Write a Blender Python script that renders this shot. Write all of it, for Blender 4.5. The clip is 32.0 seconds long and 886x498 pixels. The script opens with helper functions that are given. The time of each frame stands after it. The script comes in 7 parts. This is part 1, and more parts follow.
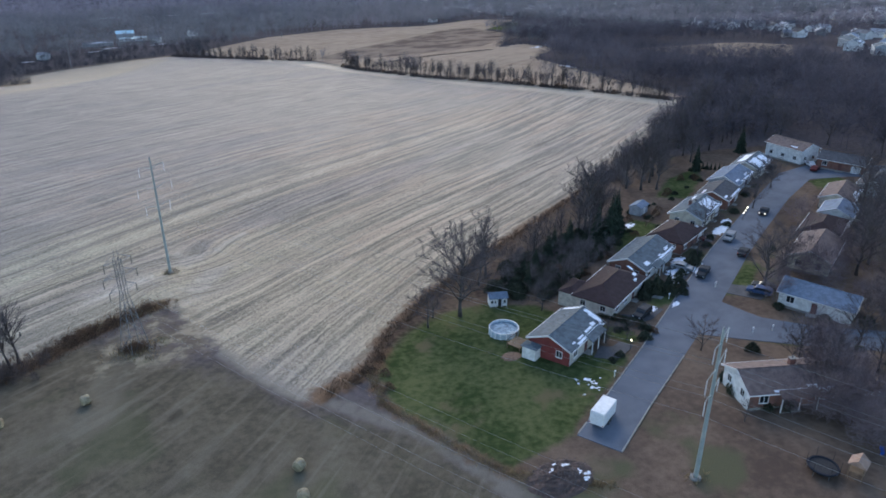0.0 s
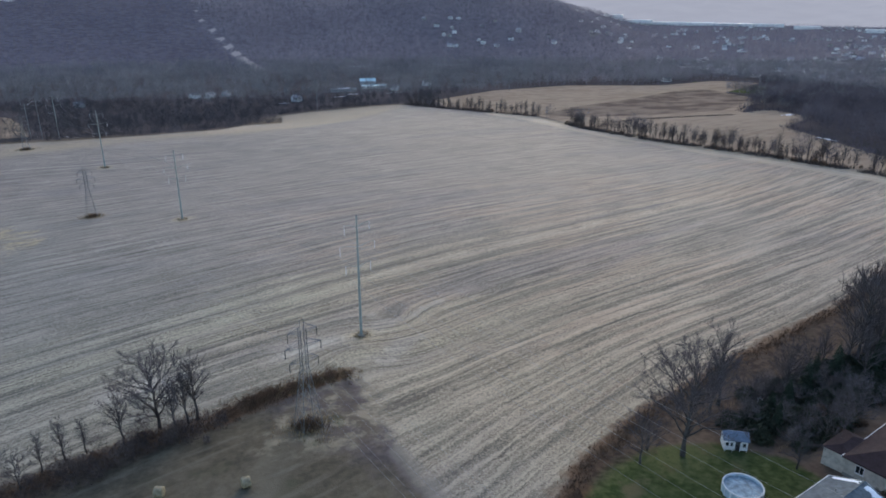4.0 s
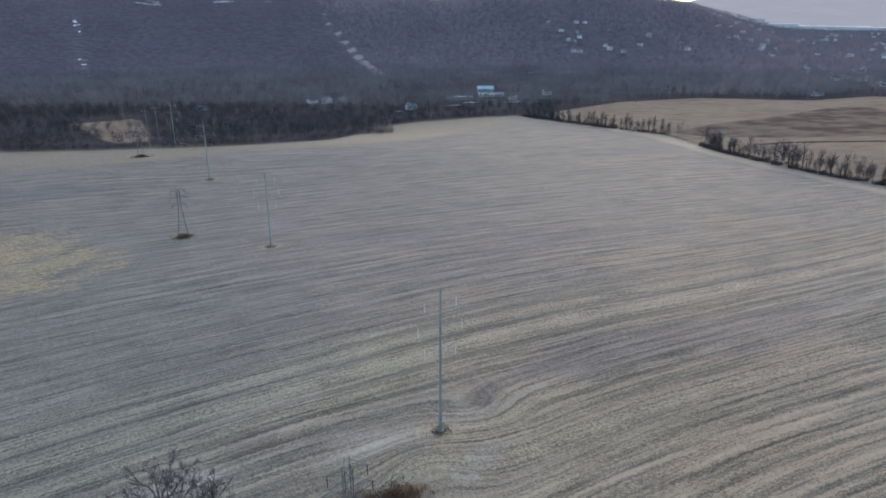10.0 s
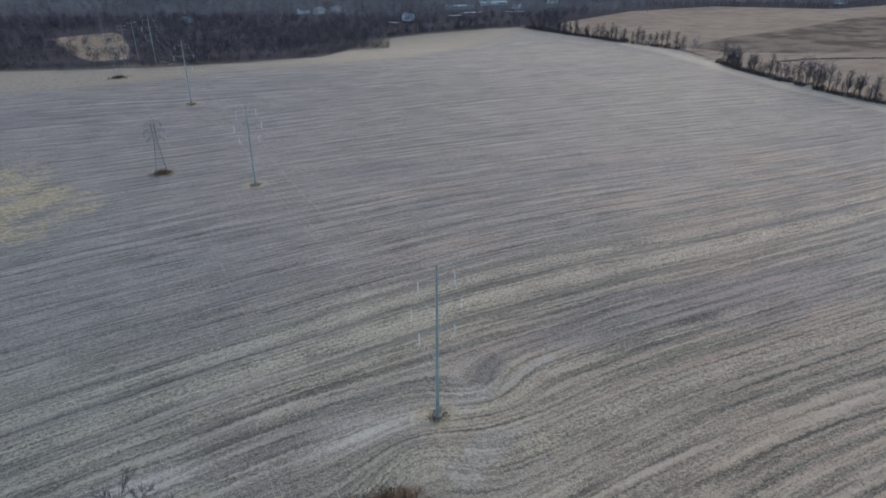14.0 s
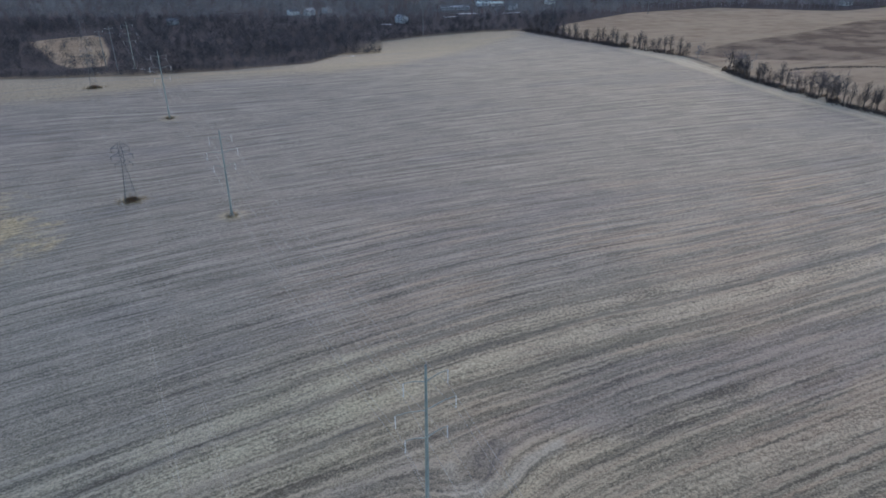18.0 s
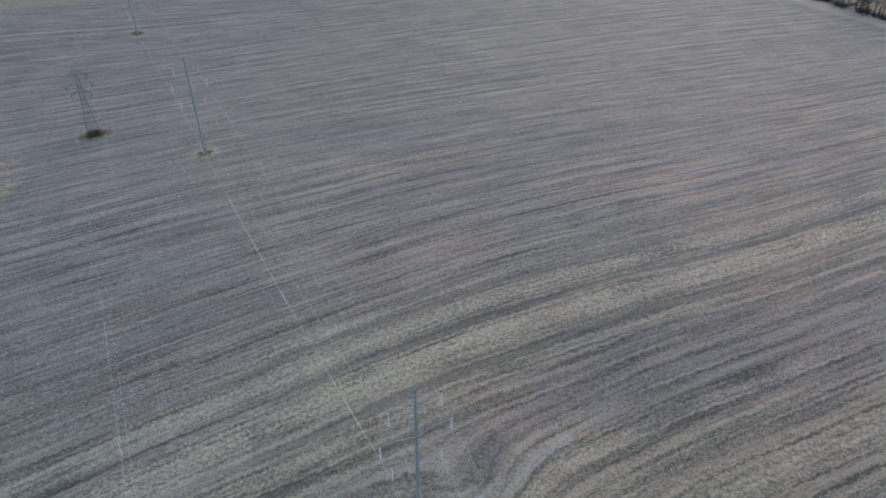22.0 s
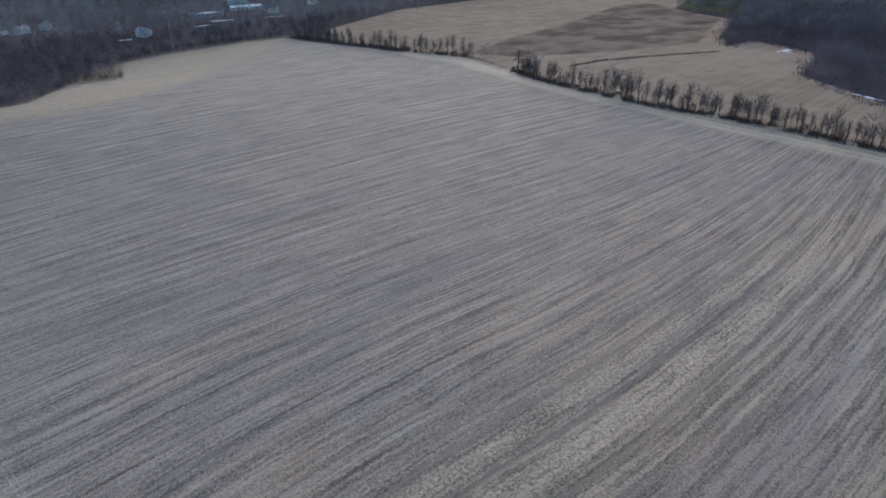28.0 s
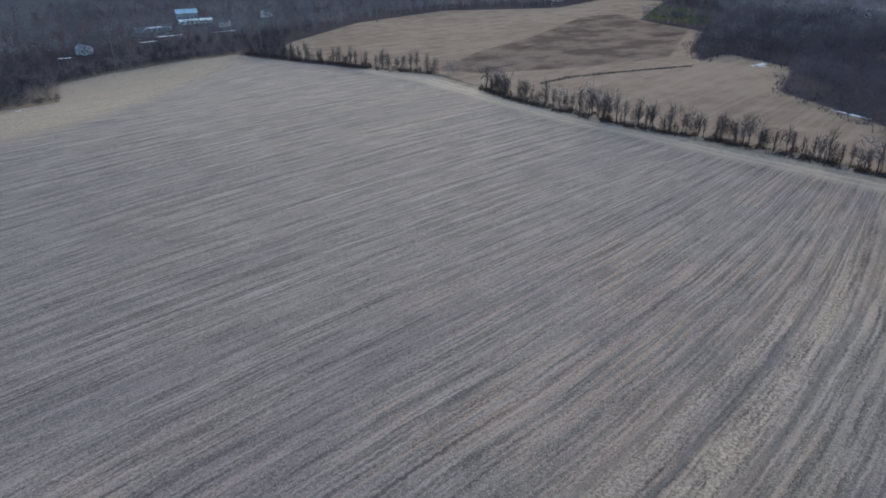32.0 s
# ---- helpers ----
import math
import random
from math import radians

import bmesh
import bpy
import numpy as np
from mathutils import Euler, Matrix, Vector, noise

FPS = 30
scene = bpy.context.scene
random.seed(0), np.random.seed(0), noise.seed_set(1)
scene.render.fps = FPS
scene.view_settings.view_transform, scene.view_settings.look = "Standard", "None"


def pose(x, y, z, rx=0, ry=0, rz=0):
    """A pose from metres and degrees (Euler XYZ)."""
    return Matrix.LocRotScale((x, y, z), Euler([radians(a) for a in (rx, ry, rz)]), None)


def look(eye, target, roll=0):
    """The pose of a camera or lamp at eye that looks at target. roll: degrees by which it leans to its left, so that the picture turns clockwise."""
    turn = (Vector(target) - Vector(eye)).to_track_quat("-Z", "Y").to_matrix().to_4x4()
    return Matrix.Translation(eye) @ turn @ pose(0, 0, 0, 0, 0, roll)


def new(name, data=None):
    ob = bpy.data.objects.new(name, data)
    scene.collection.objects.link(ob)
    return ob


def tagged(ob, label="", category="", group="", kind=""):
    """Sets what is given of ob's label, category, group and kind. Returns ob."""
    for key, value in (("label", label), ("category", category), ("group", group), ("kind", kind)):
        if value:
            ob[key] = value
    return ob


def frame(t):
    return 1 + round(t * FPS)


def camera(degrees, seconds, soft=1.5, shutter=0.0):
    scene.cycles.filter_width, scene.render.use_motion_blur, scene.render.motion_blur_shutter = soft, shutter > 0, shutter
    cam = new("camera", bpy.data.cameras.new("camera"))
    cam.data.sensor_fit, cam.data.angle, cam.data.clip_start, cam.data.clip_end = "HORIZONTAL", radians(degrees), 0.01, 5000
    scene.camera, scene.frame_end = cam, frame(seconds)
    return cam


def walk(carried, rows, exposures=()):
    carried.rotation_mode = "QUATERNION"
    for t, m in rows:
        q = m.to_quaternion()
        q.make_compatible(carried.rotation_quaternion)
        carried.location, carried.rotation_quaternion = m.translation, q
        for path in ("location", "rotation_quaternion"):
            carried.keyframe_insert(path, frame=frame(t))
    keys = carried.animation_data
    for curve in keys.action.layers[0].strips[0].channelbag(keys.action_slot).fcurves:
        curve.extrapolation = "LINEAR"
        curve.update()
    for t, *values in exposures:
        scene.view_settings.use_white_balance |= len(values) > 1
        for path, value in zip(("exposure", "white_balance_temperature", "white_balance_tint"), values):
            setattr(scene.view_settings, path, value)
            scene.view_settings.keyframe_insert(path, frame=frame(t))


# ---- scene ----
cam = camera(66.05, 32.0, soft=1.7)
PATH = [
    (0.0, look((-10.99, -46.79, 73.72), (31.29, 34.08, 32.83), -0.11)),
    (0.5, look((-10.53, -44.12, 73.60), (33.45, 39.85, 41.76), -0.05)),
    (1.0, look((-10.01, -41.50, 73.47), (34.65, 43.81, 46.49), 0.00)),
    (1.5, look((-9.40, -38.88, 73.34), (23.49, 49.73, 40.70), 0.06)),
    (2.0, look((-8.64, -36.39, 73.25), (22.10, 52.67, 39.72), 0.14)),
    (2.5, look((-7.81, -34.01, 73.23), (18.03, 56.41, 39.23), 0.17)),
    (3.0, look((-6.98, -31.64, 73.24), (14.28, 59.93, 39.15), 0.16)),
    (3.5, look((-6.15, -29.32, 73.25), (11.31, 63.05, 39.15), 0.20)),
    (5.5, look((-3.40, -17.82, 72.68), (7.33, 75.58, 38.60), -0.12)),
    (6.0, look((-2.74, -15.30, 72.63), (3.49, 78.52, 38.60), -0.12)),
    (6.5, look((-2.09, -12.82, 72.65), (0.45, 81.18, 38.64), -0.05)),
    (7.0, look((-1.54, -10.35, 72.79), (1.07, 83.64, 38.75), -0.07)),
    (7.5, look((-1.07, -7.84, 73.11), (1.11, 86.15, 39.02), -0.04)),
    (8.0, look((-0.64, -5.23, 73.63), (0.60, 88.79, 39.60), -0.01)),
    (8.5, look((-0.28, -2.61, 74.28), (0.21, 91.44, 40.29), 0.02)),
    (9.0, look((0.00, 0.00, 75.00), (0.00, 94.06, 41.05), 0.04)),
    (9.5, look((0.22, 2.55, 75.74), (-0.24, 96.61, 41.79), 0.04)),
    (10.0, look((0.38, 5.01, 76.49), (-0.56, 99.08, 42.56), 0.10)),
    (10.5, look((0.50, 7.41, 77.21), (-0.78, 101.47, 43.29), 0.12)),
    (11.0, look((0.59, 9.73, 77.83), (-0.88, 103.81, 43.98), 0.12)),
    (11.5, look((0.68, 12.01, 78.32), (-0.91, 106.10, 44.47), 0.09)),
    (12.0, look((0.76, 14.26, 78.61), (-0.76, 108.35, 44.77), 0.13)),
    (12.5, look((0.80, 16.53, 78.76), (-0.46, 107.63, 37.54), -0.02)),
    (13.0, look((0.82, 18.86, 78.79), (-0.38, 109.69, 36.98), 0.02)),
    (13.5, look((0.82, 21.28, 78.75), (-0.26, 110.53, 33.65), -0.04)),
    (14.0, look((0.77, 23.79, 78.68), (-0.19, 112.68, 32.89), -0.09)),
    (14.5, look((0.69, 26.36, 78.63), (-0.15, 115.06, 32.47), -0.05)),
    (16.5, look((0.88, 36.95, 79.82), (0.26, 125.55, 33.46), -0.04)),
    (17.0, look((1.03, 39.51, 80.33), (0.55, 128.11, 33.97), 0.03)),
    (17.5, look((1.10, 42.06, 80.88), (0.73, 130.64, 34.47), 0.01)),
    (18.0, look((1.17, 44.52, 81.38), (0.90, 133.09, 34.98), 0.04)),
    (18.5, look((1.24, 46.83, 81.79), (1.06, 135.41, 35.38), 0.08)),
    (19.0, look((1.32, 49.02, 82.08), (1.28, 136.19, 33.06), 0.07)),
    (19.5, look((1.40, 51.21, 82.31), (1.40, 135.37, 28.30), 0.00)),
    (20.0, look((1.46, 53.46, 82.48), (1.55, 136.23, 26.36), -0.00)),
    (20.5, look((1.48, 55.81, 82.57), (1.64, 137.82, 25.35), -0.03)),
    (21.0, look((1.49, 58.26, 82.60), (1.70, 139.89, 24.84), -0.11)),
    (21.5, look((1.50, 60.78, 82.58), (1.76, 142.15, 24.44), -0.04)),
    (22.0, look((1.53, 63.33, 82.54), (1.85, 144.50, 24.13), -0.03)),
    (22.5, look((1.61, 65.87, 82.52), (1.93, 146.99, 24.05), -0.10)),
    (23.0, look((1.72, 68.40, 82.55), (8.51, 149.33, 24.21), -0.08)),
    (23.5, look((1.85, 70.92, 82.62), (9.57, 153.56, 26.84), -0.03)),
    (24.0, look((1.95, 73.46, 82.73), (10.18, 159.80, 32.95), -0.18)),
    (24.5, look((2.05, 76.03, 82.82), (10.37, 162.98, 34.14), -0.17)),
    (26.5, look((2.26, 87.23, 82.37), (12.66, 174.55, 34.76), -0.02)),
    (27.0, look((2.12, 89.93, 82.36), (26.15, 174.55, 34.80), 0.05)),
    (27.5, look((2.19, 92.67, 82.38), (29.24, 176.39, 34.85), -0.00)),
    (28.0, look((2.46, 95.46, 82.47), (31.23, 178.61, 34.93), -0.00)),
    (28.5, look((2.89, 98.28, 82.58), (33.45, 180.79, 35.05), -0.03)),
    (29.0, look((3.45, 101.13, 82.70), (35.91, 182.90, 35.16), -0.03)),
    (29.5, look((4.10, 104.04, 82.84), (37.23, 185.53, 35.29), -0.07)),
    (30.0, look((4.82, 107.03, 82.96), (38.02, 188.51, 35.44), -0.07)),
    (30.5, look((5.50, 110.06, 83.03), (38.83, 191.46, 35.47), 0.02)),
    (31.0, look((6.11, 113.05, 82.99), (39.62, 194.45, 35.55), 0.05)),
    (31.5, look((6.71, 116.00, 82.86), (40.46, 197.51, 35.76), 0.04)),
    (32.0, look((7.38, 118.97, 82.71), (41.41, 200.59, 36.01), 0.14)),
]
walk(cam, PATH, exposures=[(0.0, 1.25, 6250, 11), (2.0, 1.06, 6420, 11), (9.0, 0.93, 6550, 10), (17.0, 0.86, 6450, 10), (32.0, 0.85, 6420, 10)])

# ---- sky and light: dull winter dusk, the sun low behind the hills ----
SUN_BEARING, SUN_UP = 20.0, 22.0
world = bpy.data.worlds.new("overcast_dusk")
scene.world = world
world.use_nodes = True
wn = world.node_tree
sky = wn.nodes.new("ShaderNodeTexSky")
sky.sky_type = "NISHITA"
sky.sun_disc = False
sky.sun_elevation = radians(22)
sky.sun_rotation = radians(SUN_BEARING)
sky.dust_density = 1.35
sky.ozone_density = 2.0
wn.nodes["Background"].inputs["Strength"].default_value = 0.15
wn.links.new(sky.outputs["Color"], wn.nodes["Background"].inputs["Color"])
sun = new("sun", bpy.data.lights.new("sun", "SUN"))
sun.data.energy = 0.32
sun.data.angle = radians(20)
sun.data.color = (1.0, 0.9, 0.76)
a, e = radians(SUN_BEARING), radians(SUN_UP + 10)
sun.matrix_world = look((math.sin(a) * math.cos(e) * 300, math.cos(a) * math.cos(e) * 300, math.sin(e) * 300), (0, 0, 0))

# ---- materials ----
class Nodes:
    """A small builder for node materials."""

    def __init__(self, name, rough=0.85, metal=0.0, spec=0.3):
        self.mat = bpy.data.materials.new(name)
        self.mat.use_nodes = True
        self.tree = self.mat.node_tree
        self.bsdf = self.tree.nodes["Principled BSDF"]
        self.bsdf.inputs["Roughness"].default_value = rough
        self.bsdf.inputs["Metallic"].default_value = metal
        self.bsdf.inputs["Specular IOR Level"].default_value = spec

    def put(self, socket, value):
        if isinstance(value, bpy.types.NodeSocket):
            self.tree.links.new(value, socket)
        elif isinstance(value, tuple) and len(value) == 3 and socket.type == "RGBA":
            socket.default_value = (*value, 1)
        else:
            socket.default_value = value

    def attr(self, name):
        n = self.tree.nodes.new("ShaderNodeAttribute")
        n.attribute_name = name
        return n.outputs["Fac"]

    def place(self):
        return self.tree.nodes.new("ShaderNodeNewGeometry").outputs["Position"]

    def island(self):
        return self.tree.nodes.new("ShaderNodeNewGeometry").outputs["Random Per Island"]

    def one(self):
        return self.tree.nodes.new("ShaderNodeObjectInfo").outputs["Random"]

    def local(self):
        return self.tree.nodes.new("ShaderNodeTexCoord").outputs["Object"]

    def noise(self, vec, scale, detail=3.0, rough=0.55):
        n = self.tree.nodes.new("ShaderNodeTexNoise")
        self.put(n.inputs["Vector"], vec)
        n.inputs["Scale"].default_value = scale
        n.inputs["Detail"].default_value = detail
        n.inputs["Roughness"].default_value = rough
        return n.outputs["Fac"]

    def math(self, op, a, b=0.0, c=0.0):
        n = self.tree.nodes.new("ShaderNodeMath")
        n.operation = op
        for s, v in zip(n.inputs, (a, b, c)):
            self.put(s, v)
        return n.outputs[0]

    def xyz(self, x, y, z=0.0):
        n = self.tree.nodes.new("ShaderNodeCombineXYZ")
        for s, v in zip(n.inputs, (x, y, z)):
            self.put(s, v)
        return n.outputs[0]

    def step(self, x, lo, hi, a=0.0, b=1.0):
        n = self.tree.nodes.new("ShaderNodeMapRange")
        n.interpolation_type = "SMOOTHSTEP"
        for s, v in zip(n.inputs, (x, lo, hi, a, b)):
            self.put(s, v)
        return n.outputs[0]

    def mix(self, fac, a, b):
        n = self.tree.nodes.new("ShaderNodeMix")
        n.data_type = "RGBA"
        self.put(n.inputs["Factor"], fac)
        for s in n.inputs:
            if s.identifier == "A_Color":
                self.put(s, a)
            elif s.identifier == "B_Color":
                self.put(s, b)
        for o in n.outputs:
            if o.identifier == "Result_Color":
                return o

    def bump(self, height, strength=0.3, distance=0.05):
        n = self.tree.nodes.new("ShaderNodeBump")
        self.put(n.inputs["Height"], height)
        n.inputs["Strength"].default_value = strength
        n.inputs["Distance"].default_value = distance
        self.tree.links.new(n.outputs[0], self.bsdf.inputs["Normal"])

    def done(self, colour):
        self.put(self.bsdf.inputs["Base Color"], colour)
        return self.mat


def surface(name, dark, light, scale=2.0, rough=0.8, metal=0.0, bump=0.2, spec=0.3, vary=0.0, grain=None, island=False, through_by=0.0):
    """Two tones of one material by coarse and fine noise, with relief; vary: each object's own tone."""
    n = Nodes(name, rough, metal, spec)
    p = n.local()
    coarse = n.noise(p, scale, 3)
    fine = n.noise(p, grain or scale * 9, 2)
    f = n.math("ADD", n.math("MULTIPLY", coarse, 0.65), n.math("MULTIPLY", fine, 0.35))
    f = n.step(f, 0.3, 0.7)
    if vary:
        r = n.island() if island else n.one()
        f = n.math("ADD", f, n.math("MULTIPLY", n.math("SUBTRACT", r, 0.5), vary))
    colour = n.mix(f, dark, light)
    if through_by:
        thin = n.tree.nodes.new("ShaderNodeBsdfTranslucent")
        both = n.tree.nodes.new("ShaderNodeMixShader")
        n.put(thin.inputs["Color"], colour)
        both.inputs["Fac"].default_value = through_by
        n.tree.links.new(n.bsdf.outputs[0], both.inputs[1])
        n.tree.links.new(thin.outputs[0], both.inputs[2])
        n.tree.links.new(both.outputs[0], n.tree.nodes["Material Output"].inputs["Surface"])
    else:
        n.bump(fine, bump, 0.03)
    return n.done(colour)


M_BARK = surface("bark_grey_brown", (0.05, 0.044, 0.043), (0.13, 0.115, 0.108), 0.6, 0.95, bump=0.6, vary=0.5)
M_TWIG = surface("bare_twigs", (0.058, 0.049, 0.051), (0.125, 0.106, 0.108), 0.4, 0.95, vary=0.7)
M_TWIG_FAR = surface("dark_woodland_twigs", (0.044, 0.044, 0.052), (0.1, 0.098, 0.106), 0.02, 0.95, vary=0.4, grain=0.15, island=True, spec=0.0, through_by=0.15)
M_HEDGE = surface("dark_hedge_brush", (0.06, 0.046, 0.044), (0.132, 0.102, 0.09), 0.3, 0.95, vary=0.6, island=True)
M_TWIG_EAST = surface("purple_brown_twigs", (0.06, 0.057, 0.07), (0.16, 0.147, 0.168), 0.02, 0.95, vary=0.5, grain=0.15, island=True, spec=0.0, through_by=0.2)
# grey raised so that the colour holds some of the valley's haze
M_TWIG_VALLEY = surface("hazy_grey_valley_twigs", (0.13, 0.132, 0.144), (0.27, 0.27, 0.28), 0.015, 0.95, vary=0.4, grain=0.12, island=True, spec=0.0, through_by=0.2)
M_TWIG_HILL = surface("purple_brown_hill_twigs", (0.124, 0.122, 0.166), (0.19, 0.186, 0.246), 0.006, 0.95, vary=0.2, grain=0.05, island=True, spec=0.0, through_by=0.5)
# town twigs also lightened, distance haze mixed into their tone
M_TWIG_TOWN = surface("hazy_town_twigs", (0.175, 0.167, 0.195), (0.29, 0.275, 0.31), 0.006, 0.95, vary=0.3, grain=0.05, island=True, spec=0.0, through_by=0.5)
# haze over the hill's end, put into a paler, greyer twig colour
M_TWIG_HAZY = surface("haze_lightened_hill_twigs", (0.185, 0.18, 0.215), (0.275, 0.265, 0.31), 0.006, 0.95, vary=0.2, grain=0.05, island=True, spec=0.0, through_by=0.5)
M_CONIFER = surface("conifer_needles", (0.012, 0.022, 0.013), (0.035, 0.05, 0.03), 1.2, 0.9, vary=0.4)
M_SHRUB = surface("evergreen_shrub", (0.026, 0.034, 0.022), (0.062, 0.07, 0.045), 1.5, 0.9, vary=0.4)
M_BRUSH = surface("dead_brush", (0.06, 0.04, 0.03), (0.2, 0.12, 0.07), 0.5, 0.95, vary=0.6, island=True)
M_STRAW = surface("dry_straw", (0.17, 0.14, 0.085), (0.4, 0.33, 0.21), 1.4, 0.95, bump=0.8)
M_GRASS_DRY = surface("dry_grass_tufts", (0.15, 0.11, 0.06), (0.36, 0.26, 0.14), 0.4, 0.95, vary=0.6, island=True)
M_POLE = surface("weathered_green_grey_steel", (0.22, 0.255, 0.235), (0.34, 0.37, 0.345), 0.5, 0.7, 0.0, vary=0.2)
M_GALV = surface("galvanised_steel", (0.13, 0.138, 0.142), (0.25, 0.26, 0.268), 0.8, 0.5, 0.5)
M_INSUL = surface("pale_porcelain", (0.6, 0.62, 0.62), (0.75, 0.77, 0.77), 3.0, 0.35)
M_INSUL_DARK = surface("dark_porcelain", (0.03, 0.028, 0.028), (0.06, 0.055, 0.05), 3.0, 0.35)
M_WIRE = surface("aluminium_conductor", (0.26, 0.27, 0.28), (0.4, 0.41, 0.42), 0.5, 0.5, 0.5)
M_ASPHALT = surface("worn_asphalt", (0.074, 0.088, 0.114), (0.115, 0.134, 0.166), 0.25, 0.85, bump=0.3, grain=9.0)
M_DRIVE = surface("dark_driveway_asphalt", (0.05, 0.05, 0.054), (0.1, 0.1, 0.105), 0.4, 0.9, bump=0.3, grain=9.0)
M_CONCRETE = surface("weathered_concrete", (0.2, 0.19, 0.175), (0.32, 0.31, 0.285), 1.0, 0.85, vary=0.3)
M_SNOW = surface("old_snow", (0.62, 0.66, 0.72), (0.86, 0.88, 0.92), 1.3, 0.7, bump=0.5, grain=3.0)
M_SNOW_ROOF = surface("thin_roof_snow", (0.66, 0.7, 0.76), (0.88, 0.9, 0.94), 1.3, 0.7, bump=0.4, grain=3.0)
M_WHITE = surface("white_painted_board", (0.62, 0.62, 0.61), (0.78, 0.78, 0.77), 2.0, 0.6)
M_GLASS = Nodes("window_glass", 0.2, 0.0, 0.4)
M_GLASS = M_GLASS.done((0.02, 0.025, 0.03))
M_RUBBER = surface("black_rubber", (0.015, 0.015, 0.016), (0.04, 0.04, 0.042), 6.0, 0.8)
M_LAMP = Nodes("lit_lamp", 0.4)
M_LAMP.bsdf.inputs["Emission Color"].default_value = (1.0, 0.85, 0.6, 1)
M_LAMP.bsdf.inputs["Emission Strength"].default_value = 3.0
M_LAMP = M_LAMP.done((0.9, 0.85, 0.7))
TONES = {}


def tone(name, rgb, rough=0.7, metal=0.0, contrast=0.25, scale=1.2, grain=None):
    """A painted or plain surface round one base colour."""
    if name not in TONES:
        lo = tuple(c * (1 - contrast) for c in rgb)
        hi = tuple(min(0.85, c * (1 + contrast)) for c in rgb)
        TONES[name] = surface(name, lo, hi, scale, rough, metal, grain=grain)
    return TONES[name]


def ground_material():
    n = Nodes("farm_land", 0.8, 0.0, 0.25)
    p = n.place()
    big = n.noise(p, 0.012, 4)
    mid = n.noise(p, 0.09, 4)
    fine = n.noise(p, 0.9, 4)
    grit = n.noise(p, 3.6, 3, 0.7)
    wob = n.math("MULTIPLY", n.math("SUBTRACT", n.noise(p, 0.35, 4), 0.5), 5.0)

    def inside(name, soft=0.8, rag=1.0):
        d = n.math("ADD", n.attr(name), n.math("MULTIPLY", wob, rag))
        if rag > 2:
            d = n.math("ADD", d, n.math("MULTIPLY", n.math("SUBTRACT", n.noise(p, 0.05, 4), 0.5), rag * 9))
        return n.step(d, -soft, soft)

    # woodland floor and far land
    f = n.math("ADD", n.math("MULTIPLY", big, 0.5), n.math("MULTIPLY", fine, 0.5))
    col = n.mix(n.step(f, 0.35, 0.68), (0.07, 0.06, 0.061), (0.13, 0.112, 0.11))
    # past about a kilometre the floor colour goes paler and bluer, as haze
    far_haze = n.mix(n.step(mid, 0.35, 0.65), (0.105, 0.099, 0.115), (0.16, 0.15, 0.17))
    col = n.mix(n.step(n.attr("far_haze"), 850.0, 1100.0), col, far_haze)
    # open ground of the house lots: dormant grass and bare earth
    yard = n.mix(n.step(n.math("ADD", n.math("MULTIPLY", mid, 0.6), n.math("MULTIPLY", fine, 0.4)), 0.35, 0.65), (0.088, 0.064, 0.05), (0.165, 0.122, 0.09))
    yard = n.mix(n.step(n.noise(p, 0.06, 3), 0.58, 0.68), yard, (0.098, 0.094, 0.056))
    col = n.mix(inside("yard", 2.0, 1.0), col, yard)
    lawn = n.mix(n.step(n.math("ADD", n.math("MULTIPLY", mid, 0.5), n.math("MULTIPLY", fine, 0.5)), 0.36, 0.64), (0.036, 0.054, 0.02), (0.105, 0.114, 0.05))
    lawn = n.mix(n.step(n.noise(p, 0.16, 4), 0.55, 0.72), lawn, (0.125, 0.108, 0.06))
    col = n.mix(inside("lawn", 0.8, 0.5), col, lawn)
    # far fields
    tan = n.mix(n.step(n.math("ADD", n.math("MULTIPLY", big, 0.5), n.math("MULTIPLY", mid, 0.5)), 0.35, 0.65), (0.25, 0.186, 0.135), (0.36, 0.275, 0.2))
    u0, v0 = n.attr("along"), n.attr("across")
    streak = n.noise(n.xyz(n.math("MULTIPLY", u0, 0.012), n.math("MULTIPLY", v0, 0.22)), 1.0, 3)
    tan = n.mix(n.step(streak, 0.4, 0.65, 0.0, 0.45), tan, (0.38, 0.305, 0.222))
    col = n.mix(inside("tanfield", 1.5, 0.6), col, tan)
    brown = n.mix(n.step(n.noise(p, 0.05, 5), 0.38, 0.62), (0.145, 0.109, 0.085), (0.255, 0.195, 0.148))
    clump = n.noise(n.xyz(n.math("MULTIPLY", u0, 0.03), n.math("MULTIPLY", v0, 0.11), 3.0), 1.0, 4)
    brown = n.mix(n.step(clump, 0.56, 0.68, 0.0, 0.5), brown, (0.07, 0.055, 0.047))
    col = n.mix(inside("brownpatch", 2.0, 1.2), col, brown)
    # pasture with the bales
    past = n.mix(n.step(n.math("ADD", n.math("MULTIPLY", mid, 0.55), n.math("MULTIPLY", fine, 0.45)), 0.34, 0.66), (0.076, 0.065, 0.047), (0.138, 0.119, 0.085))
    past = n.mix(n.step(n.noise(p, 0.05, 4), 0.5, 0.72, 0.0, 0.6), past, (0.175, 0.152, 0.112))
    past = n.mix(n.step(n.noise(p, 0.085, 5, 0.65), 0.54, 0.66, 0.0, 0.55), past, (0.05, 0.043, 0.033))
    past = n.mix(n.step(n.noise(p, 0.06, 3), 0.55, 0.7, 0.0, 0.5), past, (0.072, 0.08, 0.042))
